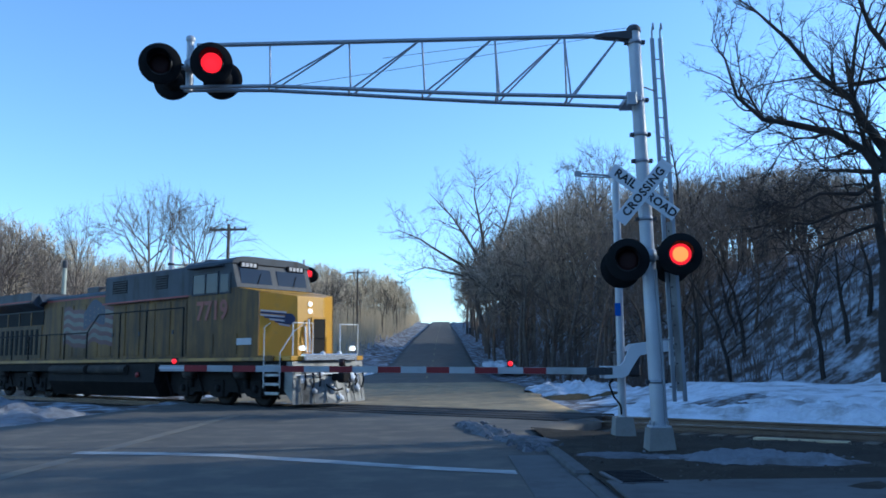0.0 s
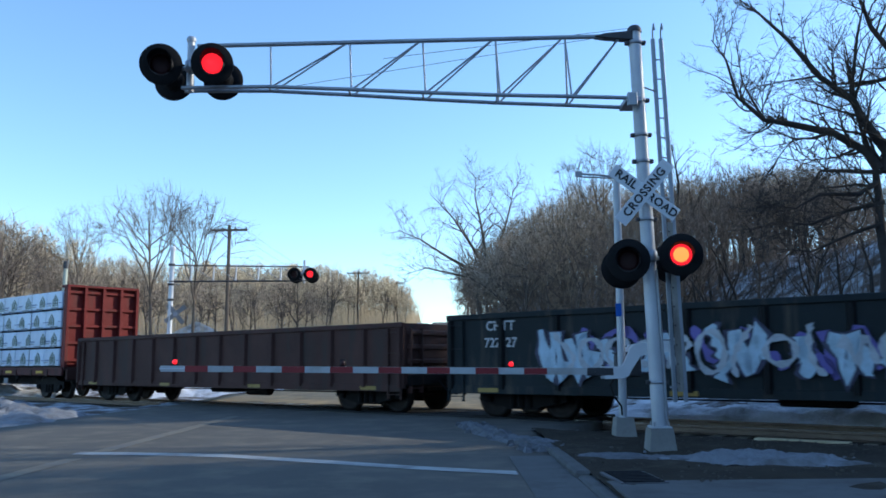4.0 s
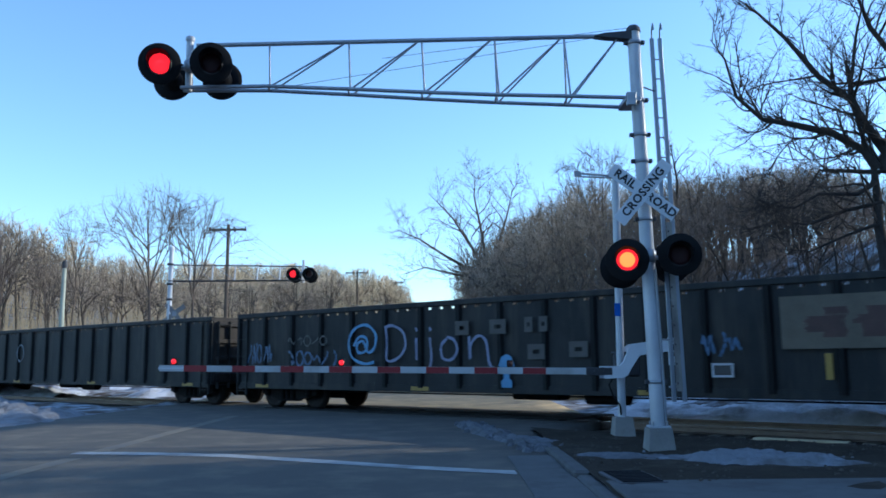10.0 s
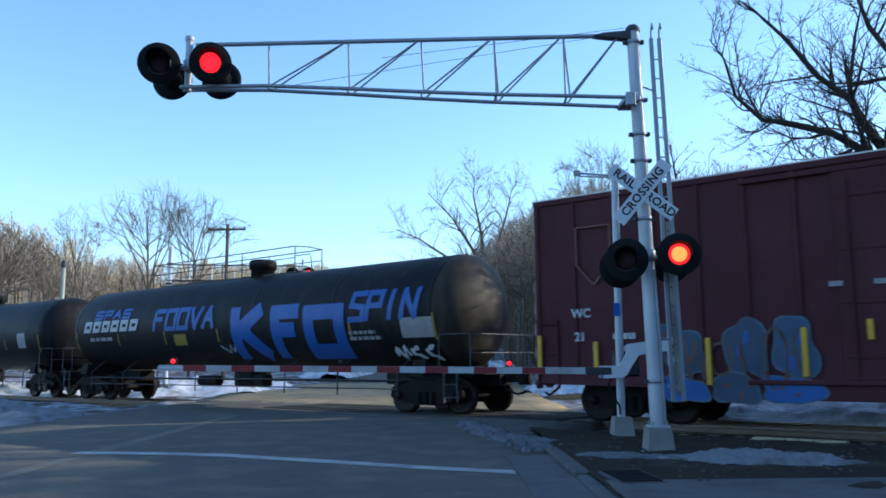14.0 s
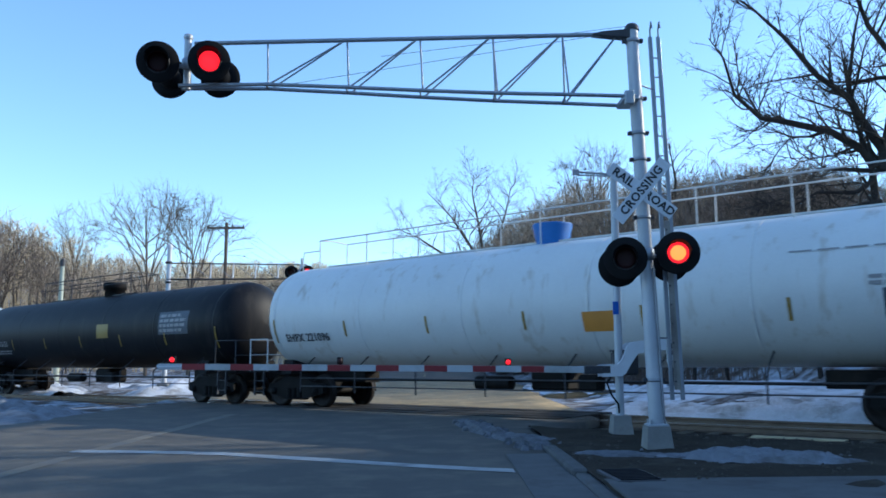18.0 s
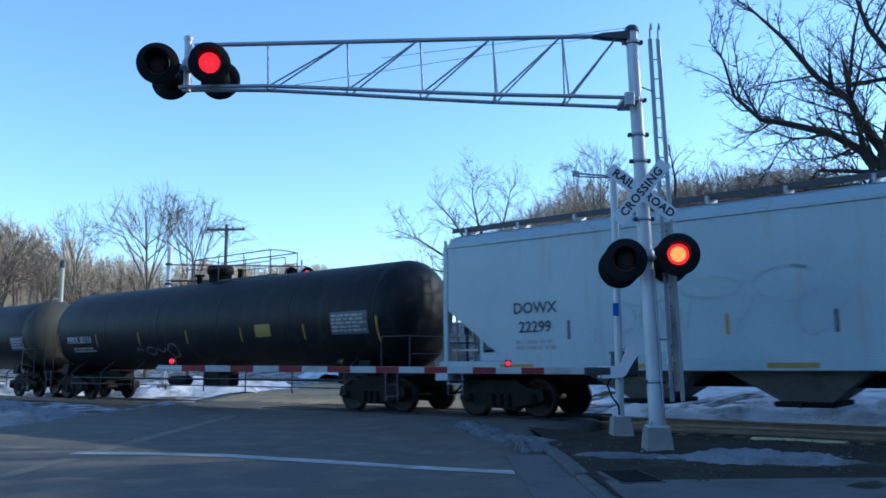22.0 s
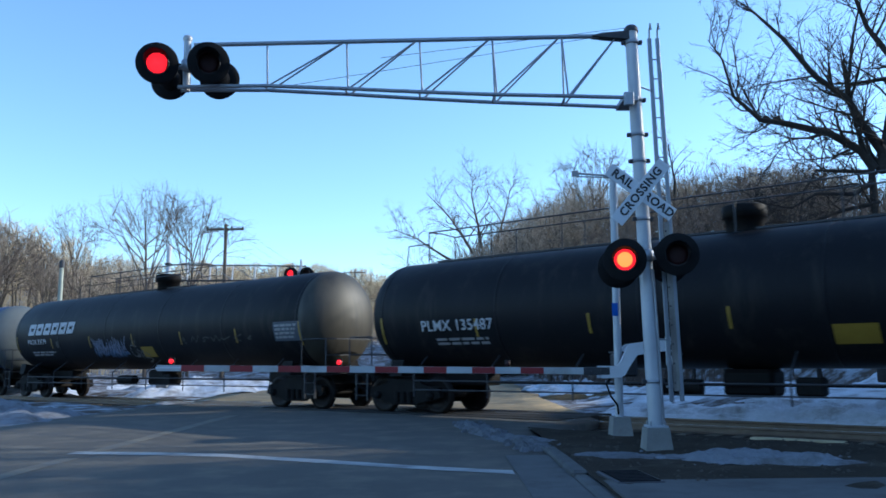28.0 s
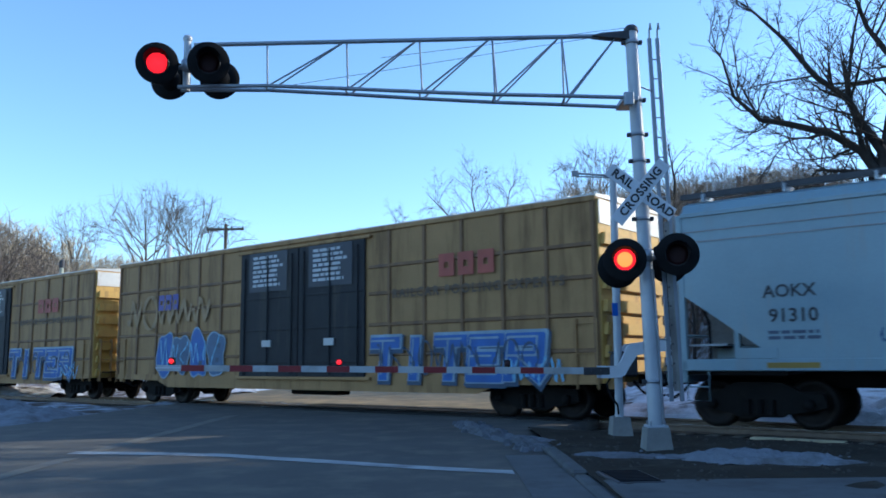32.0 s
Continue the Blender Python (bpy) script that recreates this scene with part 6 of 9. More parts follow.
def boxcar(u0, u1, top, body, label, yellow=False, seed=1):
    L = u0 - u1
    h = L / 2
    low = .82
    c = car("boxcar", label, "freight car", (u0 + u1) / 2)
    yn = NEAR + .03
    shell = B().box(-h, h, yn, -yn, low, top - .12)
    part("body", shell, body, c)
    roof = B().prism([(yn - .03, top - .13), (yn - .03, top - .07), (0, top + .02), (-yn + .03, top - .07), (-yn + .03, top - .13)], -h - .02, h + .02, "x")
    part("roof", roof, M["roof_galv"], c, "galvanised roof")
    for x in np.linspace(-h + .7, h - .7, 12):
        part("roof_rib", B().prism([(yn, top - .075), (yn, top - .04), (0, top + .055), (-yn, top - .04), (-yn, top - .075)], x - .04, x + .04, "x"), M["roof_galv"], c)
    part("side_plate", B().box(-h, h, yn - .05, yn + .02, top - .22, top - .1, .01), body, c)
    part("side_sill", B().prism([(-h + .1, low + .14), (-h + .1, low - .02), (-h + 2.6, low - .06), (-h + 3.2, .56), (h - 3.2, .56), (h - 2.6, low - .06), (h - .1, low - .02), (h - .1, low + .14)], yn - .03, yn + .03), body, c)
    if yellow:
        d0, d1 = -2.5, 2.7
    else:
        d0, d1 = -1.65, 1.05
    rib = shared("box_rib_%.2f" % top, lambda: B().prism([(-.06, 0), (-.035, -.05), (.035, -.05), (.06, 0)], low + .14, top - .22, "z"))
    n = 17 if yellow else 18
    for i in range(n):
        x = -h + .08 + (L - .16) * i / (n - 1)
        if d0 - .1 < x < d1 + .1:
            continue
        part("rib", rib, M["box_rib"] if yellow else body, c, m=pose(x, yn, 0))
    if yellow:
        for z in (1.5, 2.25, 3.05, 3.75):
            for a, b_ in ((-h + .1, d0 - .1), (d1 + .1, h - .1)):
                part("side_rail", B().prism([(yn, z - .05), (yn - .035, z - .03), (yn - .035, z + .03), (yn, z + .05)], a, b_, "x"), M["box_rib"], c)
    doors = ((d0, (d0 + d1) / 2), ((d0 + d1) / 2, d1)) if yellow else ((d0, d1),)
    for a, e in doors:
        dm = M["door_black"] if yellow else body
        d = part("door", B().box(a + .02, e - .02, yn - .075, yn - .005, low + .1, top - .35, .012), dm, c, "black plug door" if yellow else "sliding door")
        for x in np.linspace(a + .25, e - .25, 3):
            part("door_post", B().rod((x, yn - .11, low + .15), (x, yn - .11, top - .5), .022, 6), dm, d)
        for z in np.linspace(low + .5, top - .8, 4):
            part("door_ridge", B().box(a + .1, e - .1, yn - .095, yn - .075, z - .03, z + .03, .008), dm, d)
        part("latch", B().box((a + e) / 2 - .2, (a + e) / 2 + .2, yn - .13, yn - .075, 1.75, 1.95, .01), M["galv"], d)
    part("door_track", B().box(d0 - 1.6 if not yellow else d0 - .1, d1 + .2, yn - .12, yn, low + .02, low + .1, .01), body, c)
    part("door_track", B().box(d0 - 1.6 if not yellow else d0 - .1, d1 + .2, yn - .1, yn, top - .36, top - .28, .01), body, c)
    for k in (-1, 1):
        e = part("end", B().box(min(k * h, k * (h + .03)), max(k * h, k * (h + .03)), yn + .02, -yn - .02, low, top - .16, .01), M["box_yellow_end"] if yellow else M["box_red_end"], c, "corrugated end")
        zs = np.linspace(low + .25, top - .95, 7)
        for z in zs:
            part("corrugation", B().prism([(yn + .1, z - .19), (-yn - .1, z - .19), (-yn - .14, z + .06), (yn + .14, z + .06)], min(k * (h + .03), k * (h + .13)), max(k * (h + .03), k * (h + .13)), "x"), M["box_yellow_end"] if yellow else M["box_red_end"], e)
        part("end_panel", B().box(min(k * (h + .03), k * (h + .05)), max(k * (h + .03), k * (h + .05)), yn + .05, -yn - .05, top - .7, top - .18), M["end_galv"] if not yellow else M["roof_galv"], e, "pale upper end panel")
        coupler(c, k * (h + .1), k)
        truck(c, k * (h - 2.0))
        ladder(c, k * (h - .3), yn, low, low + 1.25, body, w=.5)
        ladder(c, k * (h + .03), yn + .45, low, low + 1.3, body, along_x=False, depth=k * .16)
        part("end_platform", B().box(min(k * h, k * (h + .45)), max(k * h, k * (h + .45)), -1.2, 1.2, 1.0, 1.04), M["uw_black"], c)
    part("underframe", B().box(-h + .5, h - .5, -.35, .35, .55, low).box(-1, 1, -.9, -.4, .4, .7, .05), M["uw_black"], c)
    return c, h, yn


def lathe_shell(a, b_, r, z, head=.75, n=40):
    prof = [(a - head, .001)]
    for k in range(1, 7):
        t = math.pi / 2 * k / 6
        prof.append((a - head * math.cos(t), r * math.sin(t)))
    m = 10
    prof += [(a + (b_ - a) * i / m, r) for i in range(1, m)]
    for k in range(6, 0, -1):
        t = math.pi / 2 * k / 6
        prof.append((b_ + head * math.cos(t), r * math.sin(t)))
    prof.append((b_ + head, .001))
    return B().lathe(prof, n, Matrix.Translation((0, 0, z)))


def tank_car(u0, u1, body, label, r=1.48, zc=2.58, top_kind=0, long_rail=False, stripe=True, head=None, seed=1, dome=0.0, span=None):
    """u0, u1: where the cylinder's round ends begin."""
    L = u0 - u1
    h = L / 2
    c = car("tank_car", label, "freight car", (u0 + u1) / 2)
    surf = lambda z: -math.sqrt(max(.0004, r * r - (z - zc) ** 2)) - .002
    mesh = lathe_shell(-h, h, r, zc).mesh("tank")
    tank = part("tank", mesh, body, c, "", None)
    if head is not None:
        mesh.materials.append(head)
        idx = [1 if abs(p.center.x) > h + .03 else 0 for p in mesh.polygons]
        mesh.polygons.foreach_set("material_index", idx)
    for x in np.linspace(-h + .1, h - .1, 6):
        part("weld_band", B().lathe(((x - .03, r), (x - .03, r + .003), (x + .03, r + .003), (x + .03, r)), 40, Matrix.Translation((0, 0, zc))), body, tank)
    e = h + 1.15
    for k in (-1, 1):
        xe = k * e
        part("stub_sill", B().box(min(k * (h - 2.6), xe), max(k * (h - 2.6), xe), -.3, .3, .7, 1.05, .02), M["uw_black"], c)
        part("bolster", B().prism([(-1.4, .95), (1.4, .95), (1.3, 1.35), (.9, 1.25), (0, 1.12), (-.9, 1.25), (-1.3, 1.35)], k * (h - .55) - .2, k * (h - .55) + .2, "x"), M["uw_black"], c)
        part("end_platform", B().box(min(k * (h + .2), xe), max(k * (h + .2), xe), -1.4, 1.4, .98, 1.03), M["uw_black"], c)
        coupler(c, xe, k)
        truck(c, k * (h - .55))
        # end railing and corner ladder
        b = B()
        xo = k * (e - .06)
        b.tube([(xo, -1.38, 1.03), (xo, -1.38, 1.95), (xo, 1.38, 1.95), (xo, 1.38, 1.03)], .018, 6)
        b.rod((xo, -1.38, 1.5), (xo, 1.38, 1.5), .014, 6)
        b.tube([(xo, -1.38, 1.95), (k * (h + .2), -1.46, 1.95), (k * (h + .2), -1.46, 1.03)], .018, 6)
        part("end_rail", b, M["tank_rail"] if body in (M["tank_white"], M["tank_grey"]) else M["steel_dark"], c)
        ladder(c, k * (h + .55), -1.42, .45, 1.05, M["steel_dark"], w=.4, n=3)
    # long side rails under the tank
    rm = M["steel_dark"]
    b = B()
    for z in (.62, .84):
        b.rod((-h + 1.2, -1.42, z), (h - 1.2, -1.42, z), .017, 5)
    for x in np.linspace(-h + 1.2, h - 1.2, 8):
        b.rod((x, -1.42, .45), (x, -1.42, 1.02), .02, 5)
        b.rod((x, -1.42, 1.02), (x, -.9, zc - math.sqrt(r * r - .81)), .02, 5)
    part("side_rail", b, rm, c)
    part("bottom_outlet", B().box(-.5, .5, -.4, .4, .55, 1.1, .08).rod((-1.8, -.7, .75), (-.8, -.7, .75), .16, 10).box(1.0, 1.5, -.8, -.4, .6, .95, .04), M["uw_black"], c)
    part("brake_rod", B().rod((-h + .5, -.5, .78), (h - .5, -.5, .78), .02, 5), M["uw_black"], c)
    # top platform, manway and railing
    zt = zc + r
    rail_m = M["tank_rail"] if body in (M["tank_white"], M["tank_grey"]) else M["steel_dark"]
    dm = M["dome_blue"] if body in (M["tank_white"], M["tank_grey"]) else M["uw_black"]
    low_top = top_kind == 2
    if dm is M["dome_blue"]:
        part("manway", B().lathe(((-.1, .37), (.42, .48), (.46, .48), (.46, .43), (.25, .4), (.23, 0)), 22, Matrix.Translation((dome, 0, zt)), axis="z"), dm, tank, "blue open valve guard")
    else:
        part("manway", B().lathe(((-.1, .38), (.25, .38), (.25, .44), (.5, .44), (.54, .36), (.56, 0)) if not low_top else ((-.1, .3), (.12, .3), (.16, .24), (.2, 0)), 20, Matrix.Translation((dome, 0, zt)), axis="z"), dm, tank, "manway dome")
    if top_kind == 1:
        part("valve", B().lathe(((-.1, .1), (.24, .1), (.28, .2), (.32, .2), (.34, 0)), 12, Matrix.Translation((dome - 1.2, 0, zt)), axis="z"), dm, tank)
        part("valve", B().lathe(((-.1, .09), (.3, .09), (.34, .14), (.37, 0)), 12, Matrix.Translation((dome + 1.1, 0, zt)), axis="z"), dm, tank)
    span = span or ((-h + 1.0, h - 1.0) if long_rail else (dome - 4.6, dome + 2.1))
    if low_top:
        part("valve", B().lathe(((-.1, .12), (.3, .12), (.34, .2), (.36, 0)), 12, Matrix.Translation((dome + .9, 0, zt)), axis="z"), dm, tank)
        span = (dome - .5, dome + .5)
    part("walkway", B().box(span[0], span[1], -.24, .24, zt - .01, zt + .03), rail_m, tank)
    for k in (-1, 1) if not low_top else ():
        b = B()
        y = k * .55
        b.rod((span[0], y, zt + .75), (span[1], y, zt + .75), .018, 6)
        if not long_rail:
            b.rod((span[0], y, zt + .4), (span[1], y, zt + .4), .014, 6)
        for x in np.linspace(span[0], span[1], 9 if long_rail else 4):
            b.rod((x, y, zt - .1), (x, y, zt + .75), .018, 6)
        part("top_rail", b, rail_m, tank)
    b = B()
    for k in (-1, 1):
        x = span[0] if k < 0 else span[1]
        if not low_top:
            part("top_rail", B().tube([(x, -.55, zt + .75), (x, 0, zt + .78), (x, .55, zt + .75)], .018, 6), rail_m, tank)
        b = B().tube([(x, -.55, zt + .45), (x + k * .7, -.55, zt + .45), (x + k * .75, -.55, zt + .1), (x + k * .75, -.55, zt - .15)], .016, 6)
        if not low_top:
            part("top_rail", b, rail_m, tank)
    if stripe:
        xs = np.linspace(-h + .08, h + .02, round(L / 2.85) + 1)
        for x in xs:
            curved_plate(tank, "reflector", x, zc - .42, .065, .66 if x in (xs[0], xs[-1]) else .42, surf, M["mark_yellow"], off=.012)
    return c, h, surf, tank


M["tank_rail"] = mat("white_rail_paint", (0.6, 0.6, 0.58), 0.5)
M["dome_blue"] = mat("blue_dome", (0.03, 0.14, 0.42), 0.5)
M["box_rib"] = mat("rusty_yellow_post", (0.2, 0.105, 0.04), 0.6, 0, 0.3, 0.9, 30, 0.1, dirt=(0.1, 0.05, 0.025), dirt_amount=0.5, streak=True)
M["end_galv"] = mat("dull_galvanised_panel", (0.3, 0.3, 0.29), 0.5, 0.3, 0.2, 1, 30, 0.1, dirt=(0.16, 0.1, 0.07), dirt_amount=0.4, streak=True)
# paler than the red sides: sun on the end put into its paint
M["box_red_end"] = mat("sunlit_faded_red_end", (0.27, 0.15, 0.12), 0.5, 0, 0.35, 1.4, 25, 0.12, dirt=(0.09, 0.04, 0.035), dirt_amount=0.45)
M["box_yellow_end"] = mat("boxcar_yellow_end", (0.55, 0.34, 0.08), 0.55, 0, 0.2, 0.7, 30, 0.12, dirt=(0.3, 0.18, 0.06), dirt_amount=0.35, streak=True)


def curved_plate(parent, name, x, z, w, h, surf, material, label="", off=.006):
    n = 5
    vs = []
    for i in range(n + 1):
        zz = z - h / 2 + h * i / n
        vs += [(x - w / 2, surf(zz) - off, zz), (x + w / 2, surf(zz) - off, zz)]
    return part(name, B().add(vs, [(2 * i, 2 * i + 1, 2 * i + 3, 2 * i + 2) for i in range(n)], True), material, parent, label, fix=False)


def wrap_text(ob, surf, off=.02):
    """Lays a flat lettering mesh (made in the car's space) on the tank's round side."""
    m = ob.matrix_basis.copy()
    for v in ob.data.vertices:
        p = m @ v.co
        p.y += surf(p.z) - off
        v.co = p
    ob.matrix_basis = Matrix.Identity(4)
    ob.data.update()
    return ob


def tank_letters(tank, text, size, x, z, surf, material, spread=1.05):
    return wrap_text(letters(text, size, material, tank, pose(x, 0, z, 90, 0, 0), align="LEFT", spread=spread, bold=.015), surf)


def tank_bars(tank, x, z, w, h, rows, surf, material, seed=1):
    ob = bars(tank, x, z, w, h, rows, material, 0.0, seed)
    for v in ob.data.vertices:
        v.co.y += surf(v.co.z) - .014
    return ob


def tank_word(tank, x, z, w, h, n, surf, material, slant=.1):
    for ob in block_word(tank, x, z, w, h, n, material, 0.0, slant=slant):
        for v in ob.data.vertices:
            v.co.y += surf(v.co.z) - .03


def hopper(u0, u1, top, body, label, chutes=4, roof_dark=True):
    L = u0 - u1
    h = L / 2
    c = car("hopper_car", label, "freight car", (u0 + u1) / 2)
    yn = NEAR + .02
    hb = h - .06
    side = [(hb, top - .32), (hb, 2.5), (h - 1.75, 1.28), (-h + 1.75, 1.28), (-hb, 2.5), (-hb, top - .32)]
    part("body", B().prism(side, yn, -yn), body, c)
    part("roof", B().prism([(yn, top - .32), (yn + .14, top - .1), (yn + .45, top), (-yn - .45, top), (-yn - .14, top - .1), (-yn, top - .32)], -hb, hb, "x"), body, c)
    part("side_plate", B().box(-hb, hb, yn - .035, yn + .02, top - .36, top - .27, .01), body, c)
    part("side_sill", B().box(-h - .2, h + .2, yn - .02, yn + .1, 1.08, 1.3, .015), body, c)
    part("running_board", B().box(-h - .1, h + .1, yn + .42, yn + .78, top + .13, top + .17).box(-h - .1, h + .1, yn + .4, yn + .43, top + .08, top + .19), M["steel_dark"], c)
    for x in np.linspace(-h + .4, h - .4, 13):
        part("board_bracket", B().box(x - .025, x + .025, yn + .3, yn + .8, top - .02, top + .14), M["galv"], c)
    for x in np.linspace(-h + 1.2, h - 1.2, 8):
        part("hatch", B().box(x - .95, x + .95, -.4, .4, top, top + .14, .04), body, c)
    for k in (-1, 1):
        xe = k * h
        for y in (yn + .03, -yn - .03):
            part("end_post", B().box(xe - .06, xe + .06, y - .05, y + .05, 1.1, top - .3, .01), body, c)
        part("end_post", B().box(xe - .03 + k * .3, xe + .03 + k * .3, yn + .3, yn + .37, 1.1, top - .35, .01), M["chute"], c)
        part("slope_brace", B().box(k * (h - 1.0) - .05, k * (h - 1.0) + .05, yn + .05, yn + .15, 1.1, 2.0, .01), body, c)
        part("end_frame", B().box(min(xe, xe + k * .4), max(xe, xe + k * .4), -1.5, 1.5, .85, 1.15, .02), body, c)
        part("end_deck", B().box(min(k * (h - 1.85), xe), max(k * (h - 1.85), xe), -1.45, 1.45, 1.0, 1.1), M["uw_black"], c)
        part("brake_tank", B().lathe(((-.5, 0), (-.5, .2), (.5, .2), (.5, 0)), 14, Matrix.Translation((k * (h - .9), -.7, 1.35)), axis="y" if False else "x"), body, c)
        # added dark plate for the shade inside the open triangle
        part("centre_plate", B().prism([(k * hb, 2.5), (k * (h - 1.7), 1.3), (k * (h - 1.7), 1.05), (k * hb, 1.05)], -.4, -.36), M["chute"], c)
        part("cage_rail", B().tube([(k * hb, yn + .04, top - .4), (xe, yn + .04, top - .4), (xe, -yn - .04, top - .4), (k * hb, -yn - .04, top - .4)], .025, 6), body, c)
        part("cage_rail", B().tube([(k * hb, yn + .04, 2.3), (xe, yn + .04, 2.3)], .025, 6), body, c)
        part("slope_sheet", B().add([(k * hb, yn + .06, 2.55), (k * hb, -yn - .06, 2.55), (k * (h - 1.7), -yn - .06, 1.3), (k * (h - 1.7), yn + .06, 1.3)], [(0, 1, 2, 3)]), M["hopper_end"], c, "stained slope sheet, painted cream as in sun", fix=False)
        for z in (1.75, 2.6, 3.3):
            part("end_brace", B().rod((xe, yn + .05, z), (xe, -yn - .05, z), .03, 6), body, c)
        part("platform", B().box(min(k * (h - .75), xe), max(k * (h - .75), xe), -1.3, 1.3, 1.55, 1.59), M["galv"], c, "grating platform under the slope sheet")
        part("brake_wheel", B().lathe(((-.02, .24), (.02, .27), (.02, .29), (-.02, .29), (-.02, .24)), 16, Matrix.Translation((xe + k * .36, .6, 2.3))).rod((xe + k * .36, .6, 2.05), (xe + k * .36, .6, 2.55), .015, 5), M["steel_dark"], c)
        part("brake_pipe", B().tube([(k * (h - .4), yn + .3, 1.15), (k * (h - .4), yn + .3, 2.0), (k * (h - .2), yn + .5, 2.3)], .03, 6), M["uw_black"], c)
        part("stirrup", B().tube([(xe - k * .45, yn + .02, 1.1), (xe - k * .45, yn + .02, .52), (xe - k * .02, yn + .02, .52), (xe - k * .02, yn + .02, 1.1)], .016, 6).rod((xe - k * .45, yn + .02, .78), (xe - k * .02, yn + .02, .78), .014, 6), body, c)
        ladder(c, xe + k * .2, yn + .5, 1.2, top - .2, M["chute"], along_x=False, depth=k * .05)
        part("sill_step", B().box(min(k * (h - 1.75), k * (h - 1.05)), max(k * (h - 1.75), k * (h - 1.05)), yn - .015, yn + .08, 1.3, 1.5, .01), body, c)
        part("end_sheet", B().box(min(k * hb, k * hb + k * .012), max(k * hb, k * hb + k * .012), yn + .1, -yn - .1, 2.55, top - .36), M["hopper_end"], c, "stained end sheet, painted cream as in sun")
        coupler(c, k * (h + .4), k)
        truck(c, k * (h - 1.2))
    span = L - 6.2
    for i in range(chutes):
        x = -span / 2 + span * (i + .5) / chutes
        w = span / chutes / 2
        b = B()
        b.add([(x - w, -1.45, 1.3), (x + w, -1.45, 1.3), (x + w, 1.45, 1.3), (x - w, 1.45, 1.3), (x - w * .28, -.5, .48), (x + w * .28, -.5, .48), (x + w * .28, .5, .48), (x - w * .28, .5, .48)],
              [(0, 1, 5, 4), (1, 2, 6, 5), (2, 3, 7, 6), (3, 0, 4, 7), (4, 5, 6, 7)])
        ch = part("hopper_chute", b, M["chute"], c)
        part("gate_frame", B().box(x - w * .34, x + w * .34, -.75, .75, .4, .5, .015).rod((x, -1.0, .45), (x, -.6, .45), .05, 8), M["uw_black"], ch)
    part("centre_sill", B().box(-h, h, -.25, .25, .75, 1.05), M["uw_black"], c)
    for x in np.linspace(-h + 2.0, h - 2.0, 6):
        part("reflector", B().box(x - .45, x + .45, yn - .026, yn - .021, 1.13, 1.23), M["mark_yellow"], c)
    return c, h, yn


# cream with brown patches: dappled sun on the hopper ends, put into the colour
M["hopper_end"] = mat("sunlit_stained_hopper_end", (0.72, 0.66, 0.53), 0.55, 0, 0.25, 1.2, 25, 0.1, dirt=(0.25, 0.17, 0.1), dirt_amount=0.35, streak=True)
M["chute"] = mat("hopper_chute_grey", (0.22, 0.22, 0.22), 0.65, 0.1, 0.25, 1, 30, 0.12, dirt=(0.1, 0.085, 0.07), dirt_amount=0.45)


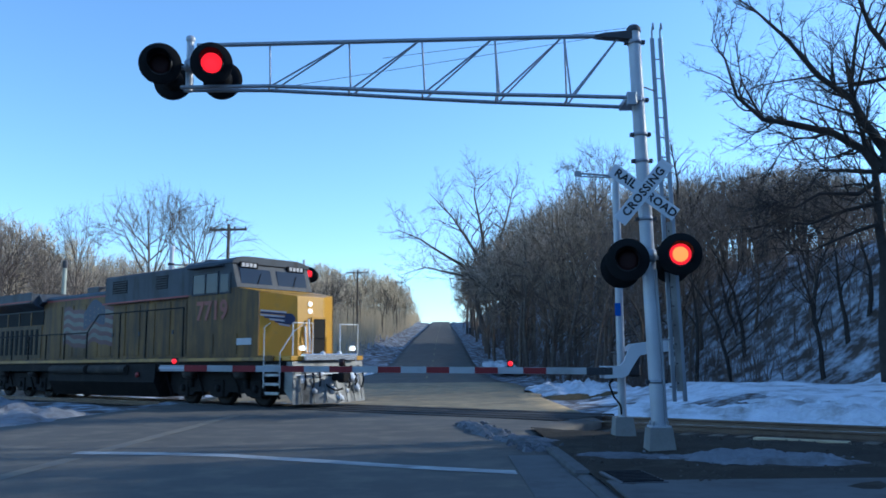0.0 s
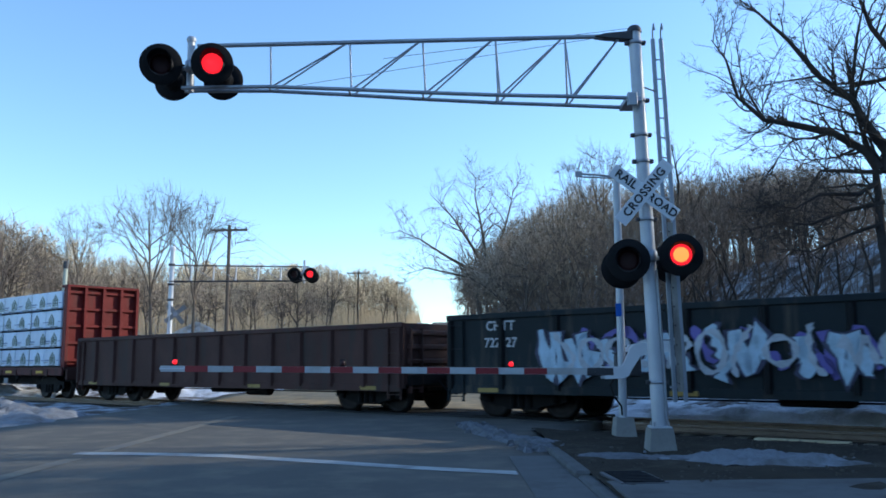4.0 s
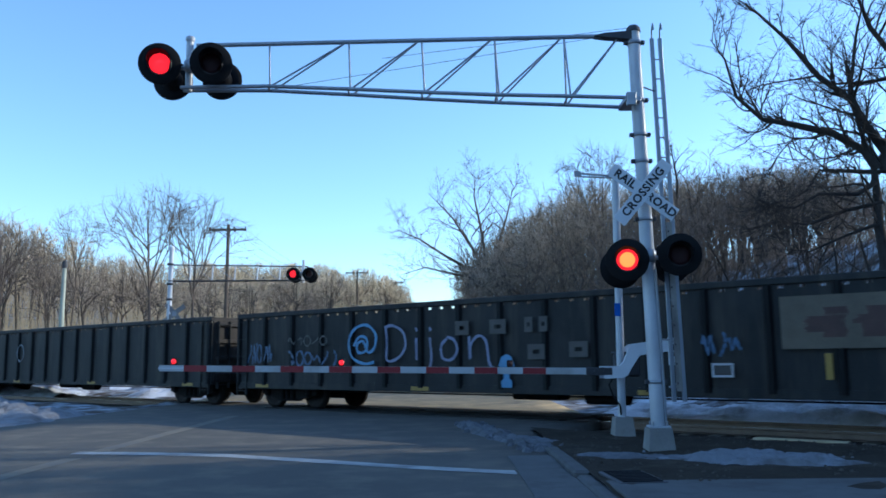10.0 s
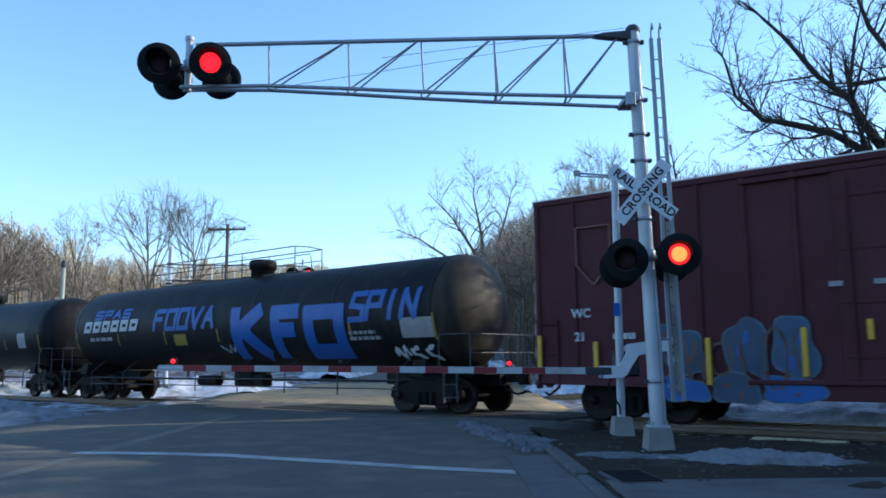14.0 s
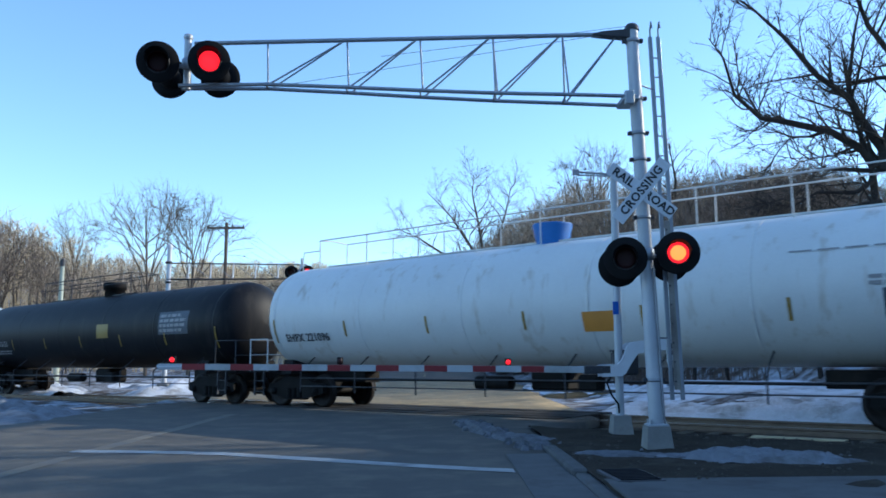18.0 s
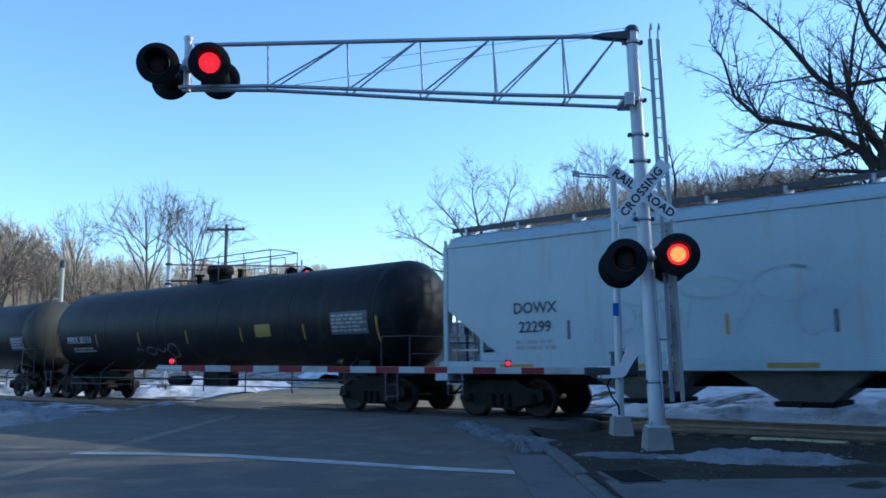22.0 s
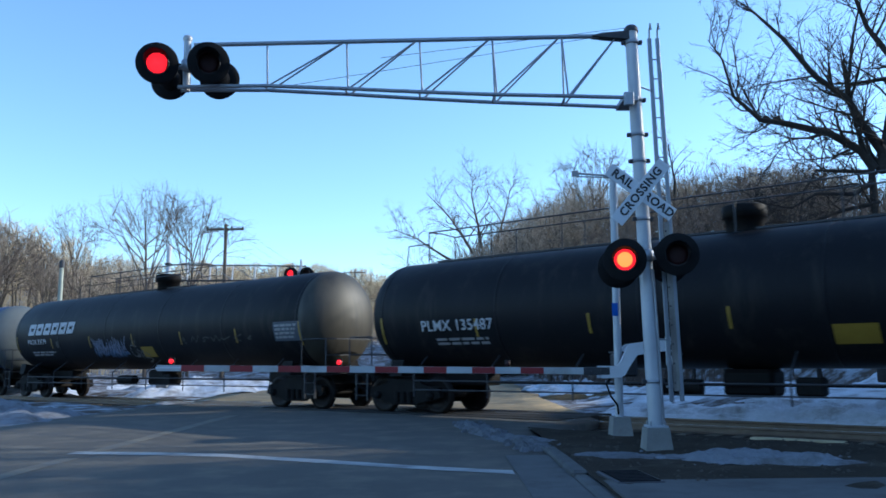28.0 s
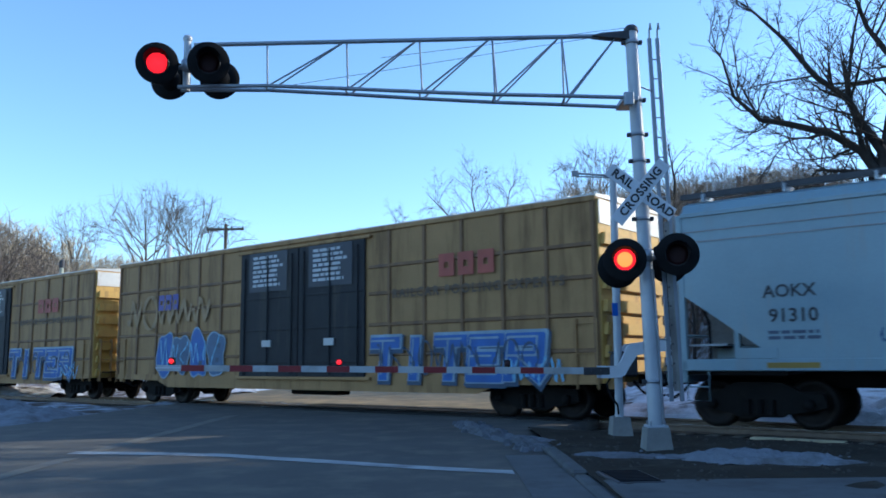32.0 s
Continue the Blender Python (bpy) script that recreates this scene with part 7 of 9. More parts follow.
def centrebeam(u0, u1, top, label, load_label, logo, seed):
    L = u0 - u1
    h = L / 2
    u = (u0 + u1) / 2
    c = car("centrebeam_flatcar", label, "freight car", u)
    yn = NEAR + .04
    red = M["cb_red"] if logo == "tree" else M["cb_brown"]
    part("deck", B().box(-h, h, yn + .02, -yn - .02, 1.12, 1.24), M["cb_brown"], c)
    for y in (yn, -yn):
        part("side_sill", B().box(-h + .05, h - .05, y - .04, y + .04, .92, 1.22, .012), M["cb_sill"] if logo == "tree" else M["cb_brown"], c)
        part("sill_lip", B().box(-h + .05, h - .05, y - .06, y + .05, 1.16, 1.2, .008), M["cb_sill"] if logo == "tree" else M["cb_brown"], c)
    part("centre_sill", B().box(-h + .3, h - .3, -.3, .3, .5, 1.12), M["uw_black"], c)
    for k in (-1, 1):
        xb = k * (h - .28)
        bh = part("bulkhead", B().box(xb - .1, xb + .1, yn + .06, -yn - .06, 1.24, top + .1, .02), red, c, "red end bulkhead" if logo == "tree" else "dark end bulkhead")
        for y in (yn + .08, -.75, 0, .75, -yn - .08):
            part("stiffener", B().box(min(xb, xb + k * .28), max(xb, xb + k * .28), y - .06, y + .06, 1.24, top + .14, .01), red, bh)
        for z in np.linspace(1.5, top - .1, 5):
            part("cross_stiffener", B().box(min(xb, xb + k * .2), max(xb, xb + k * .2), yn + .1, -yn - .1, z - .05, z + .05, .01), red, bh)
        part("bulkhead_cap", B().box(xb - .2, xb + .28, yn + .02, -yn - .02, top + .08, top + .18, .02), red, bh)
        coupler(c, k * (h + .1), k)
        truck(c, k * (h - 1.95))
        part("end_sill", B().box(min(k * h, k * (h + .15)), max(k * h, k * (h + .15)), -1.45, 1.45, .75, 1.15, .02), M["cb_brown"], c)
    for i in range(16):
        x = -h + 1.2 + (L - 2.4) * i / 15
        part("stake_pocket", B().box(x - .05, x + .05, yn - .075, yn - .04, .9, 1.15, .01), M["cb_brown"], c)
        if i % 3 == 1:
            part("winch", B().lathe(((-.06, 0), (-.06, .06), (.06, .06), (.06, 0)), 10, Matrix.Translation((x + .2, yn - .02, .85))).box(x + .02, x + .06, yn - .05, yn + .03, .62, .95), M["uw_black"], c)
    for x in np.linspace(-h + 1.8, h - 1.8, 8):
        part("reflector", B().box(x - .28, x + .28, yn - .08, yn - .076, 1.0, 1.1), M["mark_yellow_bright"], c)
    part("under_truss", B().rod((-h + 3, yn + .1, .6), (h - 3, yn + .1, .6), .025, 6).box(-1.2, .8, -.9, -.3, .4, .72, .05).rod((2.2, -1.0, .55), (3.1, -1.0, .55), .15, 10), M["uw_black"], c)
    part("placard", B().box(6.4, 6.75, yn - .085, yn - .045, .58, .8, .01), M["mark_grey"], c, "small white placard")
    # the load: wrapped packs of sawn timber in four tiers
    st = thing("lumber_stack", load_label, "lumber stack", group="lumber stacks on the flatcars")
    MOVING.append((st, u))
    rng = random.Random(seed)
    x0, x1 = -h + .46, h - .46
    z0 = 1.25
    ht = (top - z0) / 4
    n = 17
    pitch = (x1 - x0) / n
    packs = [shared("pack_%s_%d" % (logo, k), lambda k=k: B().box(-pitch / 2 + .006, pitch / 2 - .006, -.02, 1.42, .06, ht - .015, .03)) for k in range(1)]
    for tier in range(4):
        shift = (0, .3, -.2, .15)[tier] * pitch
        zb = z0 + tier * ht - .03
        for dx in np.arange(x0 + .4, x1, 1.22):
            part("dunnage", shared("dunnage", lambda: B().box(-.045, .045, .03, 1.4, 0, .06)), M["tie"], st, m=pose(dx, yn + .08, zb))
        for i in range(n):
            x = x0 + pitch * (i + .5)
            p = part("pack", packs[0], M["wrap"], st, m=pose(x, yn + .07 + rng.uniform(-.012, .012), zb))
            q = x + shift
            if not (x0 + .5 < q < x1 - .5) and tier:
                q = x
            dx = q - x
            if logo == "tree":
                pr = shared("print_tree", lambda: B().prism([(-.33, .12), (.33, .12), (.33, .36), (.2, .44), (0, .58), (-.2, .44), (-.33, .36)], -.026, -.0215))
                part("print", pr, M["wrap_dark"], p, m=pose(dx + .1, 0, .03) @ Matrix.Diagonal((.68, 1, 1.02, 1)))
                pm = pose(dx + .1, 0, .03) @ Matrix.Diagonal((.68, 1, 1.02, 1))
                inner = shared("print_field", lambda: B().prism([(-.22, .17), (-.06, .17), (-.06, .12), (.06, .12), (.06, .17), (.22, .17), (.14, .26), (.2, .29), (.13, .37), (0, .5), (-.13, .37), (-.2, .29), (-.14, .26)], -.0285, -.0265))
                part("print_mark", inner, M["wrap"], p, m=pm)
                tr = shared("print_tree_shape", lambda: B().prism([(-.18, .19), (-.035, .19), (-.035, .12), (.035, .12), (.035, .19), (.18, .19), (.09, .27), (.15, .29), (.1, .35), (0, .46), (-.1, .35), (-.15, .29), (-.09, .27)], -.031, -.029))
                part("print_mark", tr, M["wrap_dark"], p, m=pm)
                bar = shared("print_bar", lambda: B().box(-pitch / 2 + .05, -.2, -.0255, -.0215, .25, .31).box(.4, pitch / 2 - .05, -.0255, -.0215, .26, .3))
                part("print_bar", bar, M["wrap_blue"], p, "pale blue print")
                part("print_bar", shared("print_foot", lambda: B().box(-.22, .36, -.0255, -.0215, .075, .115).box(-pitch / 2 + .05, -.26, -.0255, -.0215, .18, .205)), M["wrap_ink"], p)
            else:
                pr = shared("print_block", lambda: B().box(-.42, .42, -.026, -.0215, .14, .60))
                part("print", pr, M["wrap_green"], p, m=pose(dx * .5, 0, 0))
                tr = shared("print_arc", lambda: B().prism([(-.22, .36), (-.13, .24), (.13, .24), (.22, .36), (.1, .31), (-.1, .31)], -.029, -.0265).box(-.02, .02, -.029, -.0265, .34, .52))
                part("print_mark", tr, M["wrap_pale"], p, m=pose(dx * .5, 0, 0))
                bar = shared("print_bar2", lambda: B().box(-pitch / 2 + .04, pitch / 2 - .04, -.026, -.0215, .03, .075))
                part("print_bar", bar, M["wrap_ink"], p, m=pose(0, 0, .02))
    part("far_pack", B().box(x0, x1, .05, -yn - .07, z0, top - .02), M["wrap"], st)
    for x in np.arange(x0 + pitch, x1, pitch * 2):
        part("strap", B().box(x - .012, x + .012, yn + .035, yn + .043, z0, top + .01), M["wrap_ink"], st)
    return c


def locomotive(u, number, label, seed, dull=False):
    """u: where the long hood's rear end is at 0 s."""
    c = car("diesel_locomotive", label, "locomotive", u)
    Y, G = M["up_yellow_worn" if dull else "up_yellow"], M["up_grey" if dull else "up_grey_grimy"]
    S = -1.5                                   # near face of the walkway and cab
    part("frame", B().box(-.7, 20.4, -1.45, 1.45, 1.05, 1.36, .02), M["uw_black"], c)
    part("walkway_edge", B().box(-.7, 20.0, S - .03, S + .03, 1.36, 1.52, .008), Y, c, "yellow sill stripe")
    part("sill_stripe", B().box(.4, 19.6, S - .036, S - .03, 1.38, 1.47), M["sill_yellow"], c, "bright yellow sill line")
    part("walkway_edge", B().box(-.7, 20.0, -S - .03, -S + .03, 1.36, 1.52, .008), Y, c)
    part("walkway", B().box(-.7, 20.0, S, -S, 1.44, 1.5), M["uw_black"], c)
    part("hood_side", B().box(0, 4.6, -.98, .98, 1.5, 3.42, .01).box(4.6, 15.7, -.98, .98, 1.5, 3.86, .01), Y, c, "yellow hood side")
    part("hood_top", B().prism([(-.985, 3.86), (.985, 3.86), (.985, 3.96), (.85, 4.06), (-.85, 4.06), (-.985, 3.96)], 4.6, 15.7, "x"), G, c, "grey upper hood")
    part("hood_stripe", B().box(9.6, 15.66, -1.148, -1.132, 3.5, 3.56).box(4.62, 9.74, -1.0, -.986, 3.83, 3.89), M["loco_red"], c, "thin red stripe")
    for x in np.linspace(5.8, 15.4, 11):
        part("hood_door", B().box(x - .42, x + .42, -1.0, -.98, 1.62, 3.62 if x < 9.5 else 3.4, .006), Y, c)
    for x in (10.2, 12.0, 14.1):
        part("latch", B().box(x - .05, x + .05, -1.02, -1.0, 2.3, 2.45), M["steel_dark"], c)
    # flared radiator section at the rear
    part("radiator", B().prism([(-.98, 3.42), (-.98, 3.55), (-1.5, 3.82), (-1.5, 4.22), (1.5, 4.22), (1.5, 3.82), (.98, 3.55), (.98, 3.42)], -.15, 4.6, "x"), G, c, "grey flared radiator housing")
    part("radiator_lip", B().box(-.2, 4.65, -1.53, -1.5, 3.86, 4.26, .01), G, c)
    part("radiator_lip", B().box(-.15, 4.62, -1.545, -1.53, 3.86, 3.92), M["loco_red"], c)
    part("intake", B().box(.25, 4.7, -1.0, -.96, 2.95, 3.5), M["grime"], c, "dark radiator intake screen")
    for x in (1.4, 2.5, 3.6):
        part("intake_post", B().box(x - .05, x + .05, -1.02, -.98, 2.95, 3.5), Y, c)
    part("shoulder", B().prism([(4.6, 3.7), (4.95, 3.86), (4.6, 4.2)], -1.2, 1.2), G, c)
    part("radiator_panel", B().box(.1, 4.55, -1.004, -.982, 1.58, 2.92, .006), M["hood_brown"], c, "grimy brown louvre panel")
    for i in range(9):
        x = .5 + i * .46
        part("louvre", B().box(x - .12, x + .12, -1.022, -.98, 1.72, 2.78, .01), M["grime"], c, "black louvred door")
    # vents and equipment on the upper hood
    for a, b_ in ((10.3, 11.3), (13.2, 13.9)) if not dull else ((10.85, 11.75), (12.5, 13.05), (13.4, 13.95)):
        v = part("vent", B().box(a, b_, -1.142, -1.12, 3.86, 4.32), M["grime"], c, "black air vent")
        for z in np.linspace(3.92, 4.26, 5):
            part("vent_slat", B().box(a + .03, b_ - .03, -1.15, -1.143, z - .012, z + .012), M["steel_dark"], v)
    part("equipment_cab", B().box(9.75, 15.66, -1.13, 1.13, 3.5, 4.52, .05), G, c, "grey raised equipment housing")
    part("exhaust_box", (B().box(7.0, 7.9, -.4, .4, 4.0, 4.36, .03) if not dull else B().box(6.4, 7.4, -.42, .42, 4.0, 4.42, .03)), M["steel_dark"] if not dull else M["rust"], c)
    part("horn", B().tube([(8.2, 0, 4.0), (8.2, 0, 4.5)], .03, 6).rod((8.0, -.15, 4.5), (8.7, -.15, 4.55), .05, 8).rod((8.0, .15, 4.5), (8.7, .15, 4.55), .05, 8), M["black"], c)
    for x in (1.0, 2.3, 3.6):
        part("radiator_fan", B().lathe(((0, .55), (.08, .55), (.08, .45), (.04, 0)), 16, Matrix.Translation((x, 0, 4.22)), axis="z"), M["steel_dark"], c)
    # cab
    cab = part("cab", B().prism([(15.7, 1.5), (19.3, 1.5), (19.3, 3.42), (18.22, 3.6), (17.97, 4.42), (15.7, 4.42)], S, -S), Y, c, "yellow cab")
    part("cab_upper", B().prism([(15.68, 3.5), (18.26, 3.62), (17.98, 4.44), (15.68, 4.44)], S - .012, -S + .012), G, cab, "grey upper cab")
    part("cab_roof", B().prism([(S - .06, 4.38), (S - .02, 4.46), (S + .14, 4.56), (S + .5, 4.62), (-S - .5, 4.62), (-S - .14, 4.56), (-S + .02, 4.46), (-S + .06, 4.4)], 15.5, 18.06, "x"), G, cab)
    part("sun_visor", B().box(15.9, 17.6, S - .25, S, 4.3, 4.34, .01), G, cab)
    for a, b_ in ((15.98, 16.62), (16.68, 17.28)):
        w = part("side_window", B().box(a, b_, S - .03, S - .012, 3.5, 4.12, .008), M["glass"], cab, "dark side window")
        part("window_frame", B().box(a - .05, b_ + .05, S - .045, S - .012, 3.45, 3.5).box(a - .05, b_ + .05, S - .045, S - .012, 4.12, 4.16).box(a - .05, a, S - .045, S - .012, 3.45, 4.16).box(b_, b_ + .05, S - .045, S - .012, 3.45, 4.16), G, w)
    part("cab_door", B().box(17.38, 17.95, S - .03, S - .012, 3.44, 4.1, .01), G, cab)
    part("door_window", B().box(17.46, 17.86, S - .04, S - .03, 3.5, 4.05, .01), M["glass"], cab)
    # sloped windshield panes on the cab front
    for y0, y1 in ((-1.32, -.12), (.12, 1.32)):
        pts = [(18.2, y0, 3.74), (18.2, y1, 3.74), (18.06, y1, 4.22), (18.06, y0, 4.22)]
        b = B().add([Vector(p) + Vector((.02, 0, .012)) for p in pts] + [Vector(p) - Vector((.03, 0, .02)) for p in pts], [(0, 1, 2, 3), (7, 6, 5, 4), (0, 4, 5, 1), (1, 5, 6, 2), (2, 6, 7, 3), (3, 7, 4, 0)])
        w = part("windshield", b, M["glass"], cab, "dark windshield")
        part("wiper", B().rod((18.24, (y0 + y1) / 2, 3.74), (18.14, (y0 + y1) / 2 + .2, 4.1), .012, 5), M["black"], w)
    for k in (-1, 1):
        part("number_board", B().box(17.75, 18.1, k * .95 - .36, k * .95 + .36, 4.25, 4.43, .02), M["black"], cab, "number board")
        bb = B()
        for q in range(4):
            bb.box(18.1, 18.106, k * .95 - .28 + q * .15, k * .95 - .18 + q * .15, 4.28, 4.4)
        part("number_print", bb, M["mark_white"], cab)
    for x, y in ((15.9, -.7), (16.6, .3), (17.3, -.5)):
        part("roof_hatch", B().box(x - .22, x + .22, y - .25, y + .25, 4.6, 4.7, .03), M["steel_dark"], cab)
    part("antenna", B().box(17.0, 17.5, -.2, .2, 4.58, 4.68, .03).rod((16.4, 0, 4.58), (16.4, 0, 5.0), .01, 5), M["white"], cab)
    # nose, tapered in plan
    nose = B()
    nose.add([(19.3, -1.46, 1.5), (19.98, -.55, 1.5), (19.98, .55, 1.5), (19.3, 1.46, 1.5), (19.3, -1.46, 3.42), (19.9, -.53, 3.3), (19.9, .53, 3.3), (19.3, 1.46, 3.42)],
             [(0, 1, 5, 4), (1, 2, 6, 5), (2, 3, 7, 6), (3, 0, 4, 7), (4, 5, 6, 7), (0, 3, 2, 1)])
    ns = part("nose", nose, M["nose_yellow"], c, "yellow nose, painted brighter as in sun")
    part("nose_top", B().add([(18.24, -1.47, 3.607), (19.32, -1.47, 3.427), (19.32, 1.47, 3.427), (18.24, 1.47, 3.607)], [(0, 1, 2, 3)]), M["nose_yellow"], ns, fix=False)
    face_at = lambda t, z, off=.012: (19.3 + (.68 - .044 * (z - 1.5)) * t + off, -1.46 + .91 * t - off, z)
    for k, (t0, t1, z, tall) in enumerate(((.02, .72, 2.83, .05), (.02, .74, 2.765, .06), (.02, .66, 2.7, .05), (.12, .7, 2.635, .06), (.26, .72, 2.57, .05), (.4, .76, 2.5, .06), (.5, .8, 2.43, .05))):
        part("nose_wing", B().add([face_at(t0, z), face_at(t1, z - .06), face_at(t1, z - .06 + tall), face_at(t0, z + tall)], [(0, 1, 2, 3)]), M["mark_white"] if k % 2 == 0 else M["wing_dark"], ns, fix=False)
    part("nose_disc", B().add([face_at(.8, 2.6, .02)] + [face_at(.8 + .15 * math.cos(a * .5236), 2.6 + .17 * math.sin(a * .5236), .02) for a in range(12)], [(0, 1 + a, 1 + (a + 1) % 12) for a in range(12)]), M["wing_dark"], ns, "dark blue disc", fix=False)
    door = part("nose_door", B().box(19.97, 20.01, .02, .5, 1.55, 2.62, .01), M["grime"], ns, "dark front door")
    part("door_frame", B().box(19.99, 20.02, -.04, .02, 1.52, 2.68).box(19.99, 20.02, .5, .55, 1.52, 2.68).box(19.97, 20.02, -.04, .55, 2.62, 2.68), M["nose_yellow"], door)
    part("jumper_cable", B().tube([(20.0, -.16, 2.6), (20.06, -.2, 2.2), (20.03, -.14, 1.9), (20.06, -.18, 1.6)], .035, 6).tube([(20.0, -.3, 2.4), (20.06, -.33, 2.0), (20.04, -.28, 1.62)], .03, 6), M["rail_white"], ns, "pale jumper cables")
    for z in (2.85, 3.07):
        part("headlight", B().lathe(((0, 0), (0, .07), (.03, .08), (.06, .065), (.055, .0)), 16, Matrix.Translation((19.9, -.05, z))), M["head_off"] if dull else M["head_lit"], ns, "round headlight")
    for y in (-1.0, 1.0):
        part("ditch_light", B().lathe(((-.1, 0), (-.1, .07), (0, .08), (.04, .065), (.035, 0)), 16, Matrix.Translation((20.72, y, 1.72))), M["head_off"] if dull else M["head_lit"], c, "round ditch light")
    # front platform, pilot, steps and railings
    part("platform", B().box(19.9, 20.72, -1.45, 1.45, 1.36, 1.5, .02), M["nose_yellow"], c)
    part("anticlimber", B().box(20.66, 20.86, -1.05, 1.05, 1.36, 1.56, .02), M["chrome"], c)
    part("pilot", B().prism([(20.4, 1.34), (20.72, 1.34), (20.8, .32), (20.72, .2), (20.4, .5)], -1.4, 1.4), M["chrome_dark"], c)
    part("plow", B().add([(20.73, -1.4, .9), (20.95, 0, .9), (20.73, 1.4, .9), (20.8, -1.45, .14), (21.2, 0, .14), (20.8, 1.45, .14)], [(0, 1, 4, 3), (1, 2, 5, 4), (0, 3, 5, 2)]), M["chrome_dark"], c)
    for x in (19.98, -.45):
        for i in range(4):
            part("step", B().box(x - .3, x + .3, S - .02, S + .3, .42 + .26 * i, .46 + .26 * i).box(x - .3, x + .3, S - .03, S - .02, .40 + .26 * i, .48 + .26 * i), M["step_steel"], c)
        part("step_side", B().box(x - .33, x - .3, S, S + .35, .4, 1.45).box(x + .3, x + .33, S, S + .35, .4, 1.45), M["uw_black"], c)
        part("grab_rail", B().tube([(x - .36, S - .03, .6), (x - .36, S - .03, 2.35), (x - .1, S - .02, 2.45)], .014, 6).tube([(x + .36, S - .03, .6), (x + .36, S - .03, 1.6), (x + .55, S + .3, 2.2), (x + .7, S + .6, 2.45)], .012, 6), M["rail_white"] if x > 0 and not dull else M["steel_dark"], c)
    rail = B()
    zr = lambda x: 2.48 if x < 9.2 else (2.48 + (x - 9.2) * .8 if x < 10 else 3.12)
    xs = [.1, 1.5, 3.0, 4.5, 6.0, 7.5, 9.2, 10.0, 11.5, 13.2, 15.4]
    rail.tube([(x, S + .04, zr(x)) for x in xs], .024, 6)
    for x in xs:
        if x < 9.5 or x > 10.5:
            rail.rod((x, S + .04, 1.5), (x, S + .04, zr(x)), .026, 6)
    part("handrail", rail, M["grime"], c)
    for y in (-.925, .925):
        part("front_rail", B().tube([(20.62, y - .375, 1.5), (20.62, y - .375, 2.45), (20.62, y + .375, 2.45), (20.62, y + .375, 1.5)], .018, 6), M["rail_white"], c)
    rr = B()
    for y in (-1.3, -.5, .5, 1.3):
        rr.rod((-.62, y, 1.5), (-.62, y, 2.5), .02, 6)
    rr.rod((-.62, -1.3, 2.5), (-.62, 1.3, 2.5), .02, 6)
    part("rear_rail", rr, M["steel_dark"], c)
    # fuel tank, trucks and underframe gear
    part("fuel_tank", B().prism([(-1.48, 1.3), (-1.53, .7), (-1.25, .2), (1.25, .2), (1.53, .7), (1.48, 1.3)], 6.5, 13.9, "x"), M["loco_under"] if dull else M["uw_black"], c, "grimy fuel tank")
    for x0, x1 in ((6.7, 9.4), (9.7, 12.2)):
        part("air_reservoir", B().rod((x0, -1.5, 1.12), (x1, -1.5, 1.12), .17, 14), M["loco_under"], c, "grimy air reservoir")
    part("tank_cap", B().lathe(((0, .09), (-.05, .09), (-.06, 0)), 10, Matrix.Translation((12.9, -1.53, .95)), axis="y"), M["loco_red"], c)
    part("underframe", B().box(.2, 20.3, -.9, .9, .55, 1.3).box(-.6, 20.5, -1.4, 1.4, 1.18, 1.34), M["uw_black"], c, "deep black underframe")
    for xm in (3.3, 16.9):
        for x in (xm - 2.75, xm - .94, xm + .94, xm + 2.75):
            part("sand_pipe", B().tube([(x, -1.3, 1.3), (x, -1.2, .9), (x + .12, -1.05, .25)], .035, 6), M["uw_black"], c)
        for x in (xm - 1.35, xm + 1.35):
            part("brake_cylinder", B().lathe(((-.22, 0), (-.22, .15), (.22, .15), (.22, 0)), 12, Matrix.Translation((x, -1.26, .98))), M["loco_under"], c, "grimy brake cylinder")
    truck(c, 3.3, (-1.88, 0, 1.88), .53, True)
    truck(c, 16.9, (-1.88, 0, 1.88), .53, True)
    for y in (-1.15, -.85, -.6, .6, .85, 1.15):
        part("brake_hose", B().tube([(20.78, y, 1.2), (20.98, y, 1.05), (21.0, y + .03, .75), (20.9, y + .06, .55)], .028, 6), M["black"], c)
    # bright plates that stand in for sunlit splotches on the pilot
    for y in (-1.05, -.7, .7, 1.05):
        part("pilot_plate", B().box(20.79, 20.83, y - .12, y + .12, .72, .98, .01), M["chrome"], c, "bright chrome plate, for sunlit splotches on the pilot")
    for y in np.linspace(-1.2, 1.2, 7):
        part("plow_slat", B().rod((20.8 + .2 * (1 - abs(y) / 1.3), y, .85), (20.88 + .36 * (1 - abs(y) / 1.4), y, .16), .02, 5), M["chrome_dark"], c)
    if not dull:
        rng = random.Random(seed)
        for x, y, z in ((20.92, -.5, .98), (20.95, .2, .9), (20.93, .7, .86), (21.05, -.15, .5), (20.98, .5, .45), (20.95, -.75, .5), (20.8, -.3, 1.56), (20.8, .35, 1.56), (21.08, .1, .3), (20.9, 1.0, .55)):
            r = rng.uniform(.07, .15)
            part("snow_clump", B().lathe(((-r * .7, 0), (-r * .6, r * .8), (0, r * rng.uniform(.9, 1.3)), (r * .5, r * .7), (r * .7, 0)), 7, pose(x, y, z, rng.uniform(0, 90), rng.uniform(0, 90), rng.uniform(0, 90)), axis="z"), M["snow"], c, "packed snow on the pilot")
    part("uncoupling_lever", B().tube([(20.9, -1.4, .95), (20.95, -.9, .98), (20.95, .9, .98), (20.9, 1.4, .95)], .02, 6), M["rail_white"], c)
    coupler(c, 20.8, 1)
    coupler(c, -.75, -1)
